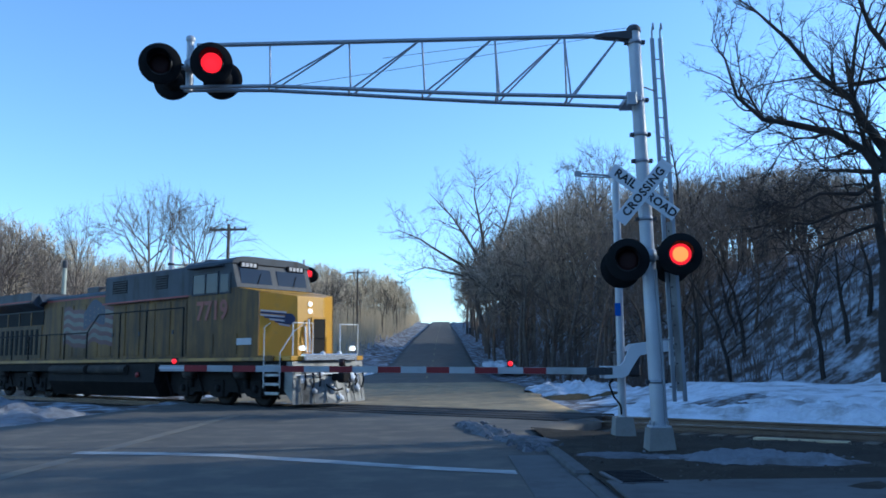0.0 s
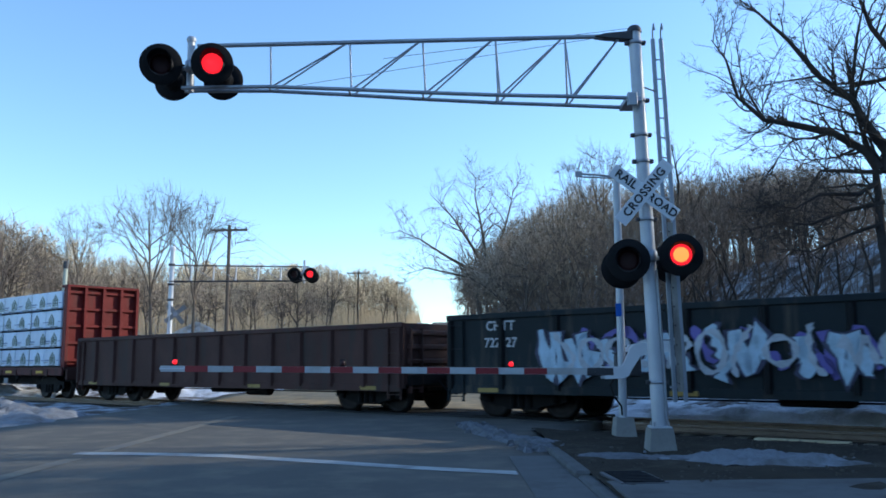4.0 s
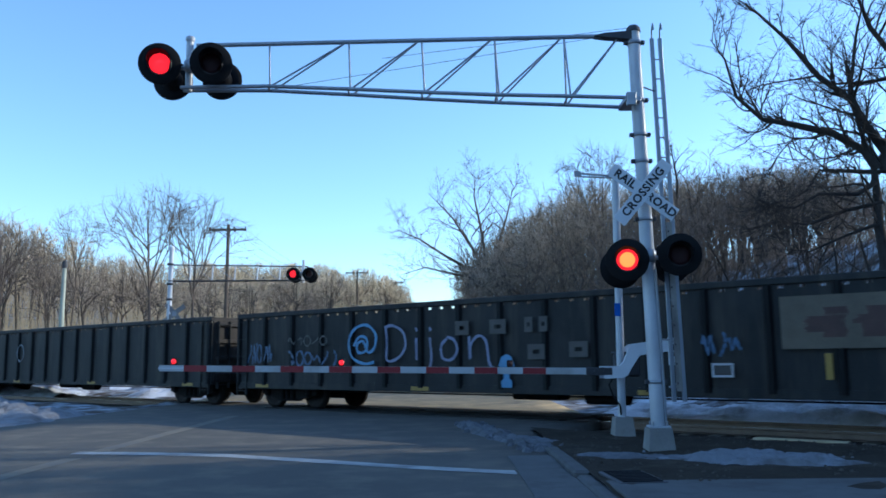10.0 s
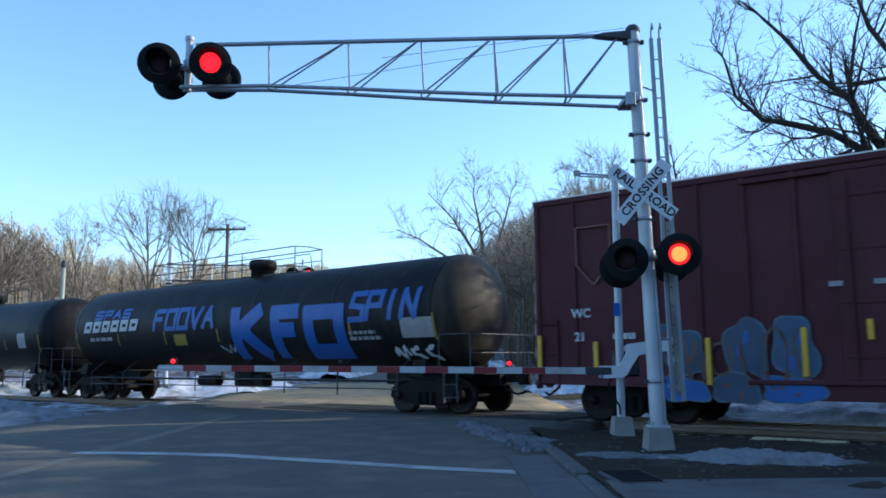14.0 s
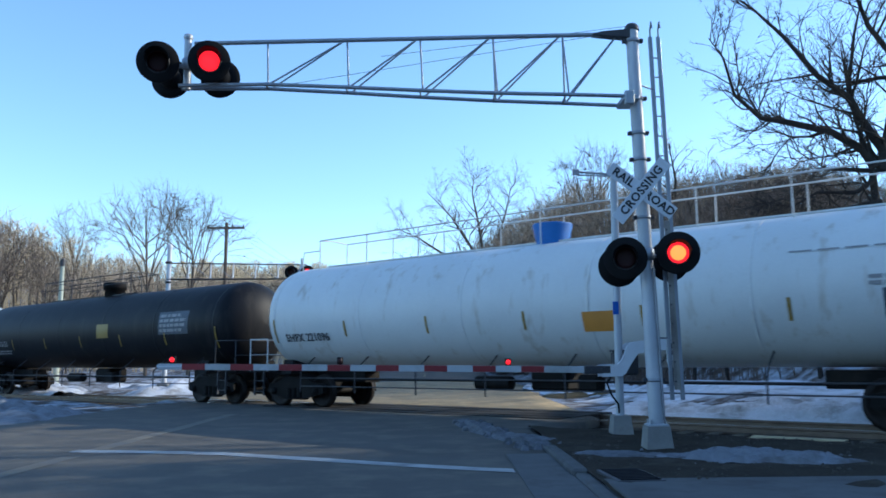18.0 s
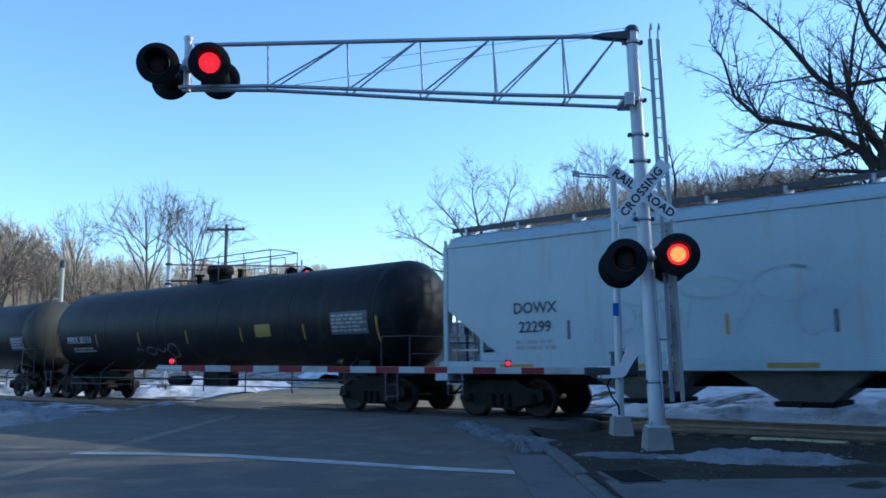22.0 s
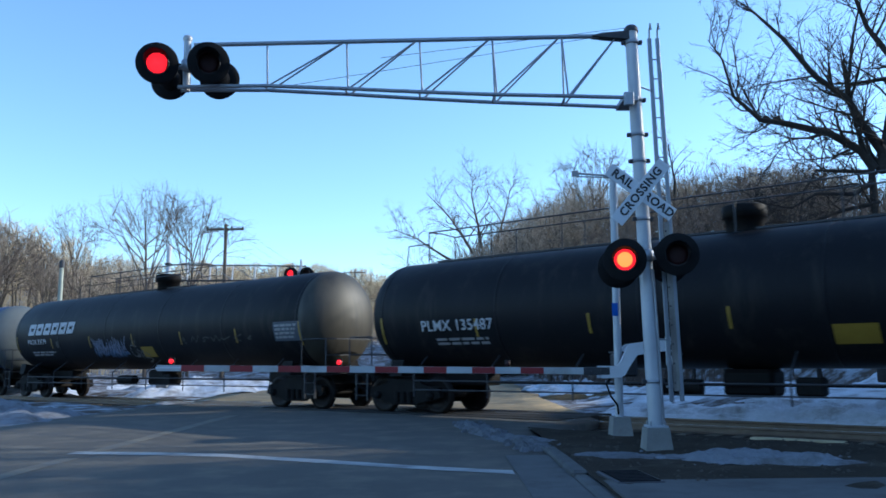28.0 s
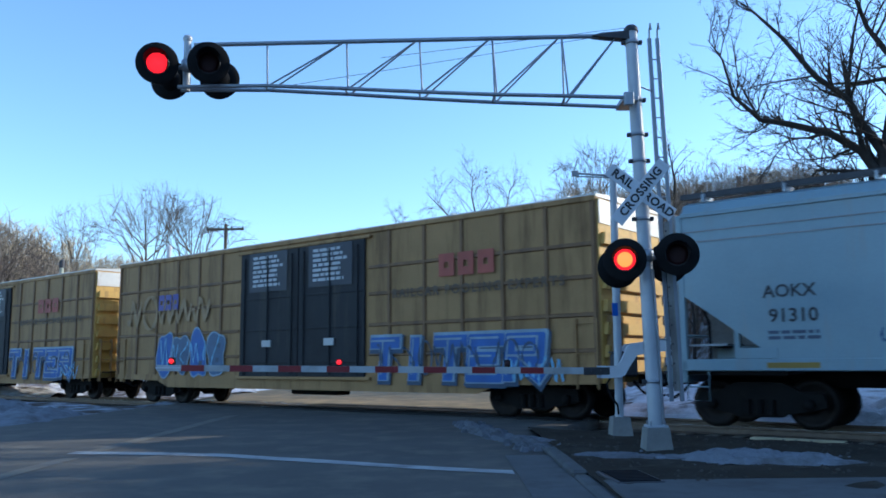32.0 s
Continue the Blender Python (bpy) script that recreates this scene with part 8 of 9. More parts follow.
    if dull:
        part("equipment_door", B().box(4.75, 5.4, -1.004, -.98, 1.75, 3.35, .006), M["grime"], c, "open dark equipment doorway")
        for x, z in ((3.2, 4.5), (4.2, 4.5), (5.3, 4.36)):
            part("exhaust_pipe", B().rod((x, -.2, 4.2), (x, -.2, z), .05, 8), M["rail_white"], c, "pale upright pipe")
    # waving flag on the hood side, emblem and number
    n = 24
    wave = lambda t: .1 * math.sin(t * 11 + .6) + .05 * math.sin(t * 23) + .1 * t
    fx0, fx1, fz0, fz1 = (5.65, 9.1, 1.98, 3.4) if dull else (6.45, 10.2, 1.98, 3.45)
    canton = (.5, .92) if dull else (.42, .84)
    for k in range(9):
        b = B()
        vs = []
        for i in range(n + 1):
            t = i / n
            x = fx0 + (fx1 - fx0) * t
            za, zb = fz0 + (fz1 - fz0) * k / 9, fz0 + (fz1 - fz0) * (k + 1) / 9
            vs += [(x, -1.008, za + wave(t)), (x, -1.008, zb + wave(t))]
        part("flag_stripe", b.add(vs, [(2 * i, 2 * i + 2, 2 * i + 3, 2 * i + 1) for i in range(n)]), (M["flag_red2"] if dull else M["flag_red"]) if k % 2 == 0 else (M["flag_white2"] if dull else M["flag_white"]), c, fix=False)
    b, vs = B(), []
    for i in range(n + 1):
        t = canton[0] + (canton[1] - canton[0]) * i / n
        x = fx0 + (fx1 - fx0) * t
        vs += [(x, -1.012, fz0 + .75 + wave(t)), (x, -1.012, fz1 + .12 + wave(t) - .25 * (2 * i / n - 1) ** 4)]
    part("flag_canton", b.add(vs, [(2 * i, 2 * i + 2, 2 * i + 3, 2 * i + 1) for i in range(n)]), M["flag_blue"], c, "dark blue flag corner", fix=False)
    for i in range(5):
        for j in range(3):
            t = canton[0] + (canton[1] - canton[0]) * (i + .6) / 5.2
            x, z = fx0 + (fx1 - fx0) * t, fz0 + .9 + j * .19 + wave(t)
            part("flag_star", B().box(x - .03, x + .03, -1.018, -1.013, z - .03, z + .03), M["flag_white"], c)
    part("emblem", B().prism([(15.0, 3.12), (15.4, 3.12), (15.4, 2.92), (15.2, 2.72), (15.0, 2.92)], S + .49, S + .497).box(15.0, 15.4, S + .488, S + .497, 3.14, 3.28), M["shield"], c, "blue and white emblem")
    letters(number, .82, M["num_red"] if dull else M["num_grimy"], c, pose(17.0, S - .02, 2.92, 90, 0, 0), "cab_number", label="faded red road number", bold=.03)
    part("cab_panel", B().box(15.9, 17.1, S - .02, S - .002, 1.6, 2.2, .01), Y, c)
    part("cab_panel", B().box(17.3, 18.3, S - .02, S - .002, 1.6, 2.2, .01), Y, c)
    part("cab_notice", B().box(18.3, 19.0, S - .02, S - .008, 1.85, 2.05), M["mark_white"], c, "white notice panel")
    return c


# brighter than the cab and hood yellow: sun on the nose painted in
M["nose_yellow"] = mat("sunlit_yellow", (0.5, 0.26, 0.015), 0.4, 0, 0.1, 1, 30, 0.05, dirt=(0.3, 0.2, 0.06), dirt_amount=0.15)
M["hood_brown"] = mat("grimy_brown_paint", (0.12, 0.085, 0.045), 0.55, 0, 0.3, 0.9, 30, 0.1, dirt=(0.05, 0.04, 0.03), dirt_amount=0.6, streak=True, spec=0.15)
M["sill_yellow"] = mat("grimy_yellow_stripe", (0.36, 0.2, 0.03), 0.5, 0, 0.3, 1, 30, 0.05, dirt=(0.08, 0.055, 0.03), dirt_amount=0.7)
M["cb_sill"] = mat("flatcar_dull_red", (0.1, 0.034, 0.03), 0.6, 0, 0.3, 1, 30, 0.15, dirt=(0.05, 0.03, 0.027), dirt_amount=0.45, streak=True, spec=0.15)
M["step_steel"] = mat("worn_step_steel", (0.3, 0.32, 0.34), 0.4, 0.4, 0.35, 4, 40, 0.2, dirt=(0.05, 0.05, 0.05), dirt_amount=0.5)
M["head_off"] = mat("headlight_glass", (0.25, 0.26, 0.28), 0.15, 0, 0.1, 9, 40, 0.0)
M["wing_dark"] = mat("nose_wing_blue", (0.02, 0.03, 0.08), 0.5)
M["chrome_dark"] = mat("scraped_steel", (0.2, 0.2, 0.19), 0.5, 0.3, 0.4, 3, 30, 0.3, dirt=(0.03, 0.027, 0.024), dirt_amount=0.5)
M["num_grimy"] = mat("grimy_faded_red", (0.22, 0.055, 0.03), 0.5, 0, 0.3)
M["num_red"] = mat("faded_red", (0.4, 0.07, 0.03), 0.5, 0, 0.2)



M["g_sky"] = mat("graffiti_sky_blue", (0.1, 0.24, 0.42), 0.5, 0, 0.25, 2, 30, 0)
M["g_tag"] = mat("graffiti_tag_lilac", (0.17, 0.19, 0.3), 0.5, 0, 0.25, 2, 30, 0)
M["g_dull"] = mat("graffiti_dull_blue", (0.05, 0.1, 0.19), 0.5, 0, 0.3, 2, 30, 0)
M["g_deep"] = mat("graffiti_deep_blue", (0.018, 0.085, 0.32), 0.5, 0, 0.2, 2, 30, 0)
M["mark_dim"] = mat("dim_stencil", (0.06, 0.055, 0.05), 0.6, 0, 0.3, 3, 40, 0)
M["mark_dim2"] = mat("weathered_white_letter", (0.14, 0.105, 0.11), 0.6, 0, 0.35, 3, 40, 0)
M["g_pale"] = mat("graffiti_pale_blue", (0.36, 0.46, 0.55), 0.5, 0, 0.3, 3, 30, 0)
M["g_lilac"] = mat("graffiti_pale_lilac", (0.2, 0.22, 0.3), 0.5, 0, 0.35, 2, 30, 0)
for tone, colour in (("w_cream", (.15, .135, .085)), ("w_pale", (.13, .16, .19)), ("w_light", (.06, .12, .175)), ("w_white", (.23, .235, .24)), ("w_grey", (.06, .06, .065))):
    M[tone] = mat("faded_spray_paint", colour, 0.55, 0, 0.4, 4, 30, 0, dirt=(0.07, 0.035, 0.035), dirt_amount=0.5)
M["g_tired"] = mat("graffiti_weathered_blue", (0.025, 0.1, 0.36), 0.5, 0, 0.35, 2, 30, 0)
M["g_chalk"] = mat("graffiti_weathered_white", (0.36, 0.38, 0.42), 0.5, 0, 0.35, 2, 30, 0)
M["g_rim"] = mat("graffiti_weathered_rim", (0.24, 0.32, 0.4), 0.5, 0, 0.35, 2, 30, 0)
M["g_ink"] = mat("graffiti_dark_edge", (0.03, 0.03, 0.07), 0.5, 0, 0.2, 2, 30, 0)
M["g_faint"] = mat("graffiti_faint_grey", (0.13, 0.13, 0.13), 0.5, 0, 0.3, 2, 30, 0)
M["g_slate"] = mat("graffiti_slate", (0.028, 0.055, 0.105), 0.5, 0, 0.3, 2, 30, 0)
M["g_dull2"] = mat("graffiti_slate_blue", (0.035, 0.075, 0.15), 0.5, 0, 0.3, 2, 30, 0)
M["g_mix"] = mat("graffiti_brown_patch", (0.09, 0.05, 0.045), 0.5, 0, 0.4, 2, 30, 0)
M["mark_yellow_bright"] = mat("safety_yellow", (0.6, 0.36, 0.02), 0.5, 0, 0.2, 3, 30, 0.05)
M["rust_paint"] = mat("faded_red_brown_paint", (0.06, 0.028, 0.022), 0.6, 0, 0.4, 2, 30, 0)
M["faded"] = mat("faded_buff", (0.115, 0.095, 0.066), 0.65, 0, 0.3, 1.5, 30, 0.05)
M["box_mark"] = mat("faded_emblem", (0.17, 0.07, 0.06), 0.6, 0, 0.3, 2, 30, 0)
M["mark_orange"] = mat("orange_placard", (0.55, 0.24, 0.04), 0.5, 0, 0.15)
M["mark_dark"] = mat("dark_panel", (0.06, 0.07, 0.09), 0.55, 0, 0.2)
M["tank_buff"] = mat("tank_buff_end", (0.33, 0.28, 0.18), 0.55, 0, 0.25, 0.8, 25, 0.05, dirt=(0.12, 0.1, 0.07), dirt_amount=0.35, streak=True)
M["tank_brown_end"] = mat("tank_rusty_end", (0.035, 0.029, 0.022), 0.6, 0, 0.35, 0.9, 25, 0.1, dirt=(0.07, 0.05, 0.03), dirt_amount=0.4, streak=True, spec=0.2)
# lighter than the black side: dust, plus sun on the end painted in
M["tank_buff_dark"] = mat("tank_sunlit_dusty_end", (0.052, 0.045, 0.031), 0.55, 0, 0.25, 0.8, 25, 0.05, dirt=(0.02, 0.018, 0.015), dirt_amount=0.6, streak=True)
# paler than the blue side: dust and sunlight both put into the colour
M["tank_blue_end"] = mat("tank_blue_grey_end", (0.12, 0.132, 0.13), 0.5, 0, 0.25, 0.8, 25, 0.05)
M["faint"] = mat("faint_tag", (0.27, 0.32, 0.355), 0.5, 0, 0.2)
M["faint_dark"] = mat("faint_dark_print", (0.07, 0.09, 0.14), 0.5, 0, 0.2)
M["g_blackish"] = mat("black_tag", (0.1, 0.11, 0.13), 0.5, 0, 0.2)
M["notice_blue"] = mat("dark_blue_notice", (0.01, 0.014, 0.03), 0.5, 0, 0.2)
M["box_stain"] = mat("painted_out_patch", (0.36, 0.225, 0.1), 0.6, 0, 0.3, 2, 30, 0)
M["ttx_red"] = mat("faded_red_emblem", (0.36, 0.07, 0.04), 0.55, 0, 0.25)
M["ttx_brown"] = mat("faded_brown_print", (0.12, 0.075, 0.04), 0.55, 0, 0.25)

# ---------------------------------------------------------------- the cars in order
locomotive(-38.76, "7719", "grimy yellow and grey diesel locomotive with a waving flag", 1)
locomotive(-61.07, "6632", "faded yellow and grey diesel locomotive with a waving flag", 2, dull=True)

g = gondola(-63.3, -79.6, 2.40, M["gon_green"], "dark gondola car covered with white graffiti letters", 12)
for k, (width, paint) in enumerate(((.34, M["g_ink"]), (.2, M["g_pale"]))):
    scrawl(g, -5.5, -.7, .85, 2.0, NEAR - .09 - .008 * k, paint, 7, 33, width)
    scrawl(g, -.3, 6.3, .8, 1.95, NEAR - .09 - .008 * k, paint, 10, 38, width)
scrawl(g, -5.2, 6.2, 1.0, 1.9, NEAR - .104, M["g_chalk"], 18, 35, .1)
scrawl(g, -5.0, 6.4, .9, 2.1, NEAR - .088, M["g_violet"], 12, 36, .16)
letters("CHTT", .3, M["mark_white"], g, pose(-6.6, NEAR - .01, 2.1, 90, 0, 0))
letters("722127", .3, M["mark_white"], g, pose(-6.6, NEAR - .01, 1.72, 90, 0, 0))

g = gondola(-81.0, -97.3, 2.30, M["gon_brown"], "dark brown gondola car", 14, M["gon_brown"])

centrebeam(-98.5, -121.1, 4.24, "red centre-beam flatcar with tall end bulkheads", "white-wrapped lumber packs with dark green tree prints", "tree", 5)
centrebeam(-122.35, -145.1, 4.24, "dark brown centre-beam flatcar with end bulkheads", "white-wrapped lumber packs with green rectangular prints", "block", 6)

g = gondola(-146.1, -166.7, 2.76, M["gon_black"], "black gondola car with heavy side ribs", 17)
for text, x, z in (("CH", -9.27, 2.22), ("TT", -8.55, 2.22), ("72", -9.25, 1.76), ("3242", -8.37, 1.76)):
    letters(text, .36, M["mark_grey"], g, pose(x, NEAR - .01, z, 90, 0, 0))
bars(g, -8.3, 1.35, .95, .3, 3, M["mark_grey"], NEAR - .008)

g = gondola(-168.2, -188.6, 2.76, M["gon_black"], "black gondola car with pale graffiti strokes", 18)
tag = lambda pts: [(-3.05 + .88 * (p + 3.1), 1.72 + .82 * (q - 1.75)) for p, q in pts]
at_sign = [(-5.55, 1.75), (-5.3, 2.05), (-5.0, 1.95), (-5.05, 1.6), (-5.35, 1.55), (-5.4, 1.8), (-5.15, 1.9), (-4.95, 1.55), (-4.7, 1.7), (-4.65, 2.1), (-5.0, 2.4), (-5.5, 2.3), (-5.75, 1.9), (-5.6, 1.4), (-5.1, 1.2), (-4.7, 1.25)]
spray(g, NEAR - .098, M["g_sky"], .07, [tag(at_sign)], "spray-painted sign")
spray(g, NEAR - .098, M["g_tag"], .065, [tag(q) for q in (
    [(-4.25, 2.35), (-4.2, 1.8), (-4.2, 1.3), (-3.8, 1.35), (-3.5, 1.7), (-3.6, 2.15), (-4.0, 2.35), (-4.3, 2.3)],
    [(-3.1, 1.95), (-3.08, 1.3)], [(-3.12, 2.25), (-3.06, 2.15)],
    [(-2.6, 1.95), (-2.55, 1.3), (-2.7, .98), (-2.95, 1.0)], [(-2.62, 2.25), (-2.56, 2.15)],
    [(-2.0, 1.9), (-2.2, 1.7), (-2.15, 1.35), (-1.85, 1.3), (-1.65, 1.55), (-1.75, 1.85), (-2.0, 1.95)],
    [(-1.25, 1.95), (-1.22, 1.3), (-1.2, 1.7), (-.95, 1.95), (-.7, 1.8), (-.62, 1.25), (-.5, 1.05)])], "spray-painted word Dijon")
for x, z, w in ((-1.62, 2.08, .5), (-.6, 2.08, .56), (.22, 2.1, .26), (.6, 2.1, .26), (.41, 1.5, .54), (1.46, 1.54, .56)):
    block_word(g, x, z, w, .33, 1, M["mark_dim"], NEAR - .094, thick=.3)
part("faded_panel", B().box(5.57, 9.2, NEAR - .1, NEAR - .088, 1.47, 2.4), M["faded"], g, "faded buff panel")
throw_up(g, 5.9, 8.9, 1.65, 2.25, NEAR - .1, M["rust_paint"], M["faded"], 4, 21)
for p, q, r_, t_ in ((4.27, 4.31, .97, 1.23), (4.64, 4.68, .97, 1.23), (4.31, 4.64, .97, 1.01), (4.31, 4.64, 1.19, 1.23)):
    part("white_frame", B().box(p, q, NEAR - .1, NEAR - .088, r_, t_), M["mark_white"], g)
part("notice_plate", B().box(4.33, 4.62, NEAR - .098, NEAR - .088, 1.03, 1.17), M["mark_dim"], g)
part("yellow_upright", B().box(6.27, 6.39, NEAR - .1, NEAR - .088, .94, 1.39), M["mark_yellow"], g)
scrawl(g, 4.1, 4.85, 1.36, 1.8, NEAR - .098, M["g_dull"], 3, 22, .05)
scrawl(g, -9.6, -8.5, 1.25, 1.9, NEAR - .098, M["g_dull"], 5, 23, .045)
scrawl(g, -7.8, -5.8, 1.2, 1.65, NEAR - .098, M["g_dull2"], 6, 24, .06)
scrawl(g, -7.8, -6.2, 1.75, 2.05, NEAR - .098, M["mark_dim"], 5, 25, .04)
part("graffiti", B().prism([(-.52, .72), (-.26, .72), (-.24, .86), (-.32, .92), (-.3, 1.1), (-.18, 1.2), (-.26, 1.4), (-.39, 1.46), (-.52, 1.4), (-.6, 1.2), (-.48, 1.1), (-.46, .92), (-.54, .86)], NEAR - .1, NEAR - .088), M["g_sky"], g, "light blue painted shape")

g = gondola(-189.9, -210.3, 2.76, M["gon_black"], "black gondola car with heavy side ribs", 18)
for text, x, z in (("CH", -8.08, 2.3), ("TT", -7.34, 2.3), ("72", -8.06, 1.84), ("3301", -7.16, 1.84)):
    letters(text, .38, M["mark_grey"], g, pose(x, NEAR - .01, z, 90, 0, 0))
scrawl(g, -3.0, -2.3, 1.4, 2.2, NEAR - .095, M["w_pale"], 1, 14, .06)
bars(g, -7.5, 1.3, .85, .3, 3, M["mark_grey"], NEAR - .008, 15)

g = gondola(-211.7, -228.3, 2.76, M["gon_black"], "black gondola car with small pale tags", 14)
scrawl(g, 3.9, 4.8, 1.2, 1.95, NEAR - .095, M["g_dull"], 3, 16, .05)
scrawl(g, 5.2, 6.2, 1.3, 1.9, NEAR - .095, M["g_dull"], 3, 18, .05)
scrawl(g, -3.3, -2.3, 1.15, 1.78, NEAR - .095, M["g_dull"], 5, 117, .045)
scrawl(g, -3.2, -2.4, 1.25, 1.7, NEAR - .098, M["w_pale"], 5, 118, .03)
scrawl(g, 1.7, 2.2, 1.35, 1.85, NEAR - .095, M["w_pale"], 3, 17, .045)
scrawl(g, 2.6, 3.1, 1.35, 1.85, NEAR - .095, M["w_pale"], 3, 19, .045)

b_, h, yn = boxcar(-229.7, -245.35, 4.9, M["box_red"], "oxide-red boxcar with white lettering and graffiti along the sill")
for z, xs in ((3.84, (1.87, 2.4, 2.7, 3.42, 4.22, 4.92, 5.63, 6.02, 6.57)), (3.27, (1.9, 2.62, 3.42, 4.2, 4.9, 5.75, 6.56))):
    for x in xs:
        part("emblem_print", B().box(x - .1, x + .1, yn - .058, yn - .05, z - .155, z + .155), M["mark_dim2"], b_)
# the painted row along the sill: faded patches of different sprayers, one beside the other
for k, (x0, x1, z0, z1, n, fill, rim, slit) in enumerate((
        (-5.1, -4.0, 1.0, 1.92, 1, ("g_slate",), "w_light", "g_mix"), (-3.7, -2.0, 1.0, 2.02, 2, ("g_dull2", "g_slate"), "w_light", "g_deep"),
        (-5.0, -2.0, .5, .95, 3, ("g_deep", "g_slate"), "w_light", "g_mix"), (-.7, .8, 1.08, 1.8, 3, ("g_mix", "box_red"), "w_grey", "g_slate"),
        (.85, 1.5, 1.2, 1.85, 1, ("g_slate",), "g_dull2", "g_mix"), (1.5, 2.05, 1.06, 1.9, 1, ("w_pale",), "w_light", "w_cream"),
        (2.1, 2.8, 1.1, 1.86, 1, ("g_mix",), "w_cream", "g_slate"), (2.8, 3.4, 1.06, 1.93, 1, ("w_light",), "w_pale", "w_white"),
        (3.4, 3.95, 1.1, 1.86, 1, ("g_mix",), "w_cream", "g_dull2"), (3.95, 4.7, 1.06, 1.84, 1, ("w_white",), "g_dull2", "g_mix"),
        (4.7, 5.2, 1.1, 1.78, 1, ("g_mix",), "w_cream", "g_slate"), (5.22, 5.72, 1.06, 1.76, 1, ("w_light",), "w_white", "g_dull2"),
        (6.82, 7.3, 1.1, 1.96, 1, ("w_light",), "w_pale", "g_dull2"), (1.4, 5.7, .6, .94, 5, ("g_deep", "g_dull2"), "g_slate", "g_slate"))):
    bubble(b_, x0, x1, z0, z1, yn - .055 - .004 * (k % 3), tuple(M[f] for f in fill), M[rim], n, 140 + k, M[slit], .03)
scrawl(b_, .9, 5.7, 1.05, 1.9, yn - .072, M["g_slate"], 17, 240, .055, kinds=(1, 2, 3))
scrawl(b_, 1.2, 7.3, 1.1, 1.9, yn - .076, M["w_pale"], 15, 241, .03)
scrawl(b_, -5.0, -2.0, .7, 1.9, yn - .072, M["g_mix"], 6, 242, .05)
scrawl(b_, 1.4, 5.6, .62, .92, yn - .075, M["g_slate"], 11, 243, .04)
part("graffiti", B().prism([(5.66, 1.52), (6.76, 1.5), (6.75, 1.97), (5.7, 1.94)], yn - .066, yn - .052), M["w_cream"], b_, "pale painted patch")
bars(b_, 6.2, 1.73, .95, .34, 2, M["w_light"], yn - .067, 146)
for p, q, r_, t_ in ((6.3, 6.36, 1.16, 1.5), (6.7, 6.76, 1.16, 1.5), (6.36, 6.7, 1.16, 1.22), (6.36, 6.7, 1.44, 1.5)):
    part("graffiti", B().box(p, q, yn - .066, yn - .052, r_, t_), M["w_white"], b_, "white painted square")
spray(b_, yn - .057, M["w_pale"], .05, [[(7.15, 2.65), (7.2, 2.95), (7.5, 3.0), (7.75, 2.9), (7.78, 2.6), (7.5, 2.45), (7.2, 2.5), (7.15, 2.7)], [(7.25, 2.62), (7.4, 2.85), (7.52, 2.6), (7.3, 2.55), (7.6, 2.9), (7.7, 2.65), (7.45, 2.75)],
       [(7.2, 3.0), (7.1, 3.25)], [(7.4, 3.02), (7.36, 3.32)], [(7.55, 3.02), (7.62, 3.32)], [(7.7, 2.95), (7.82, 3.2)], [(7.2, 2.45), (7.1, 2.3)], [(7.45, 2.4), (7.55, 2.25), (7.7, 2.42)]], "pale spray-painted tag")
bars(b_, 7.52, 2.1, .3, .34, 3, M["g_grey"], yn - .056, 147)
bars(b_, .38, 2.83, .75, .92, 9, M["w_pale"], yn - .1, 148)
bars(b_, 6.6, 2.25, .5, .3, 3, M["mark_dim"], yn - .056, 149)
letters("WC", .26, M["mark_white"], b_, pose(-6.68, yn - .056, 2.27, 90, 0, 0), bold=.03)
letters("21", .26, M["mark_white"], b_, pose(-6.72, yn - .056, 1.78, 90, 0, 0), bold=.03)
bars(b_, -5.7, 1.78, .5, .2, 1, M["mark_white"], yn - .056, 46)
for x, z0, z1 in ((-7.7, 1.15, 1.83), (-6.34, 1.0, 1.68), (-3.97, .82, 1.7), (-2.24, .98, 1.84), (-1.17, 1.6, 1.95), (2.2, .95, 1.5), (5.4, .95, 1.5)):
    part("yellow_upright", B().box(x - .05, x + .05, yn - .115, yn - .06, z0, z1, .01), M["mark_yellow_bright"], b_, "yellow painted upright")
for x in (-1.66, -.95):
    part("notice_plate", B().box(x - .11, x + .11, yn - .1, yn - .077, 2.53, 2.62), M["mark_grey"], b_, "small white notice")
b = B()
for p, q in (((-6.75, 4.1), (-5.95, 4.1)), ((-5.95, 4.1), (-5.95, 3.3)), ((-5.95, 3.3), (-6.35, 2.85)), ((-6.35, 2.85), (-6.75, 3.3)), ((-6.75, 3.3), (-6.75, 4.1))):
    b.rod((p[0], yn - .055, p[1]), (q[0], yn - .055, q[1]), .025, 4)
part("emblem", b, M["box_mark"], b_, "faded shield outline")

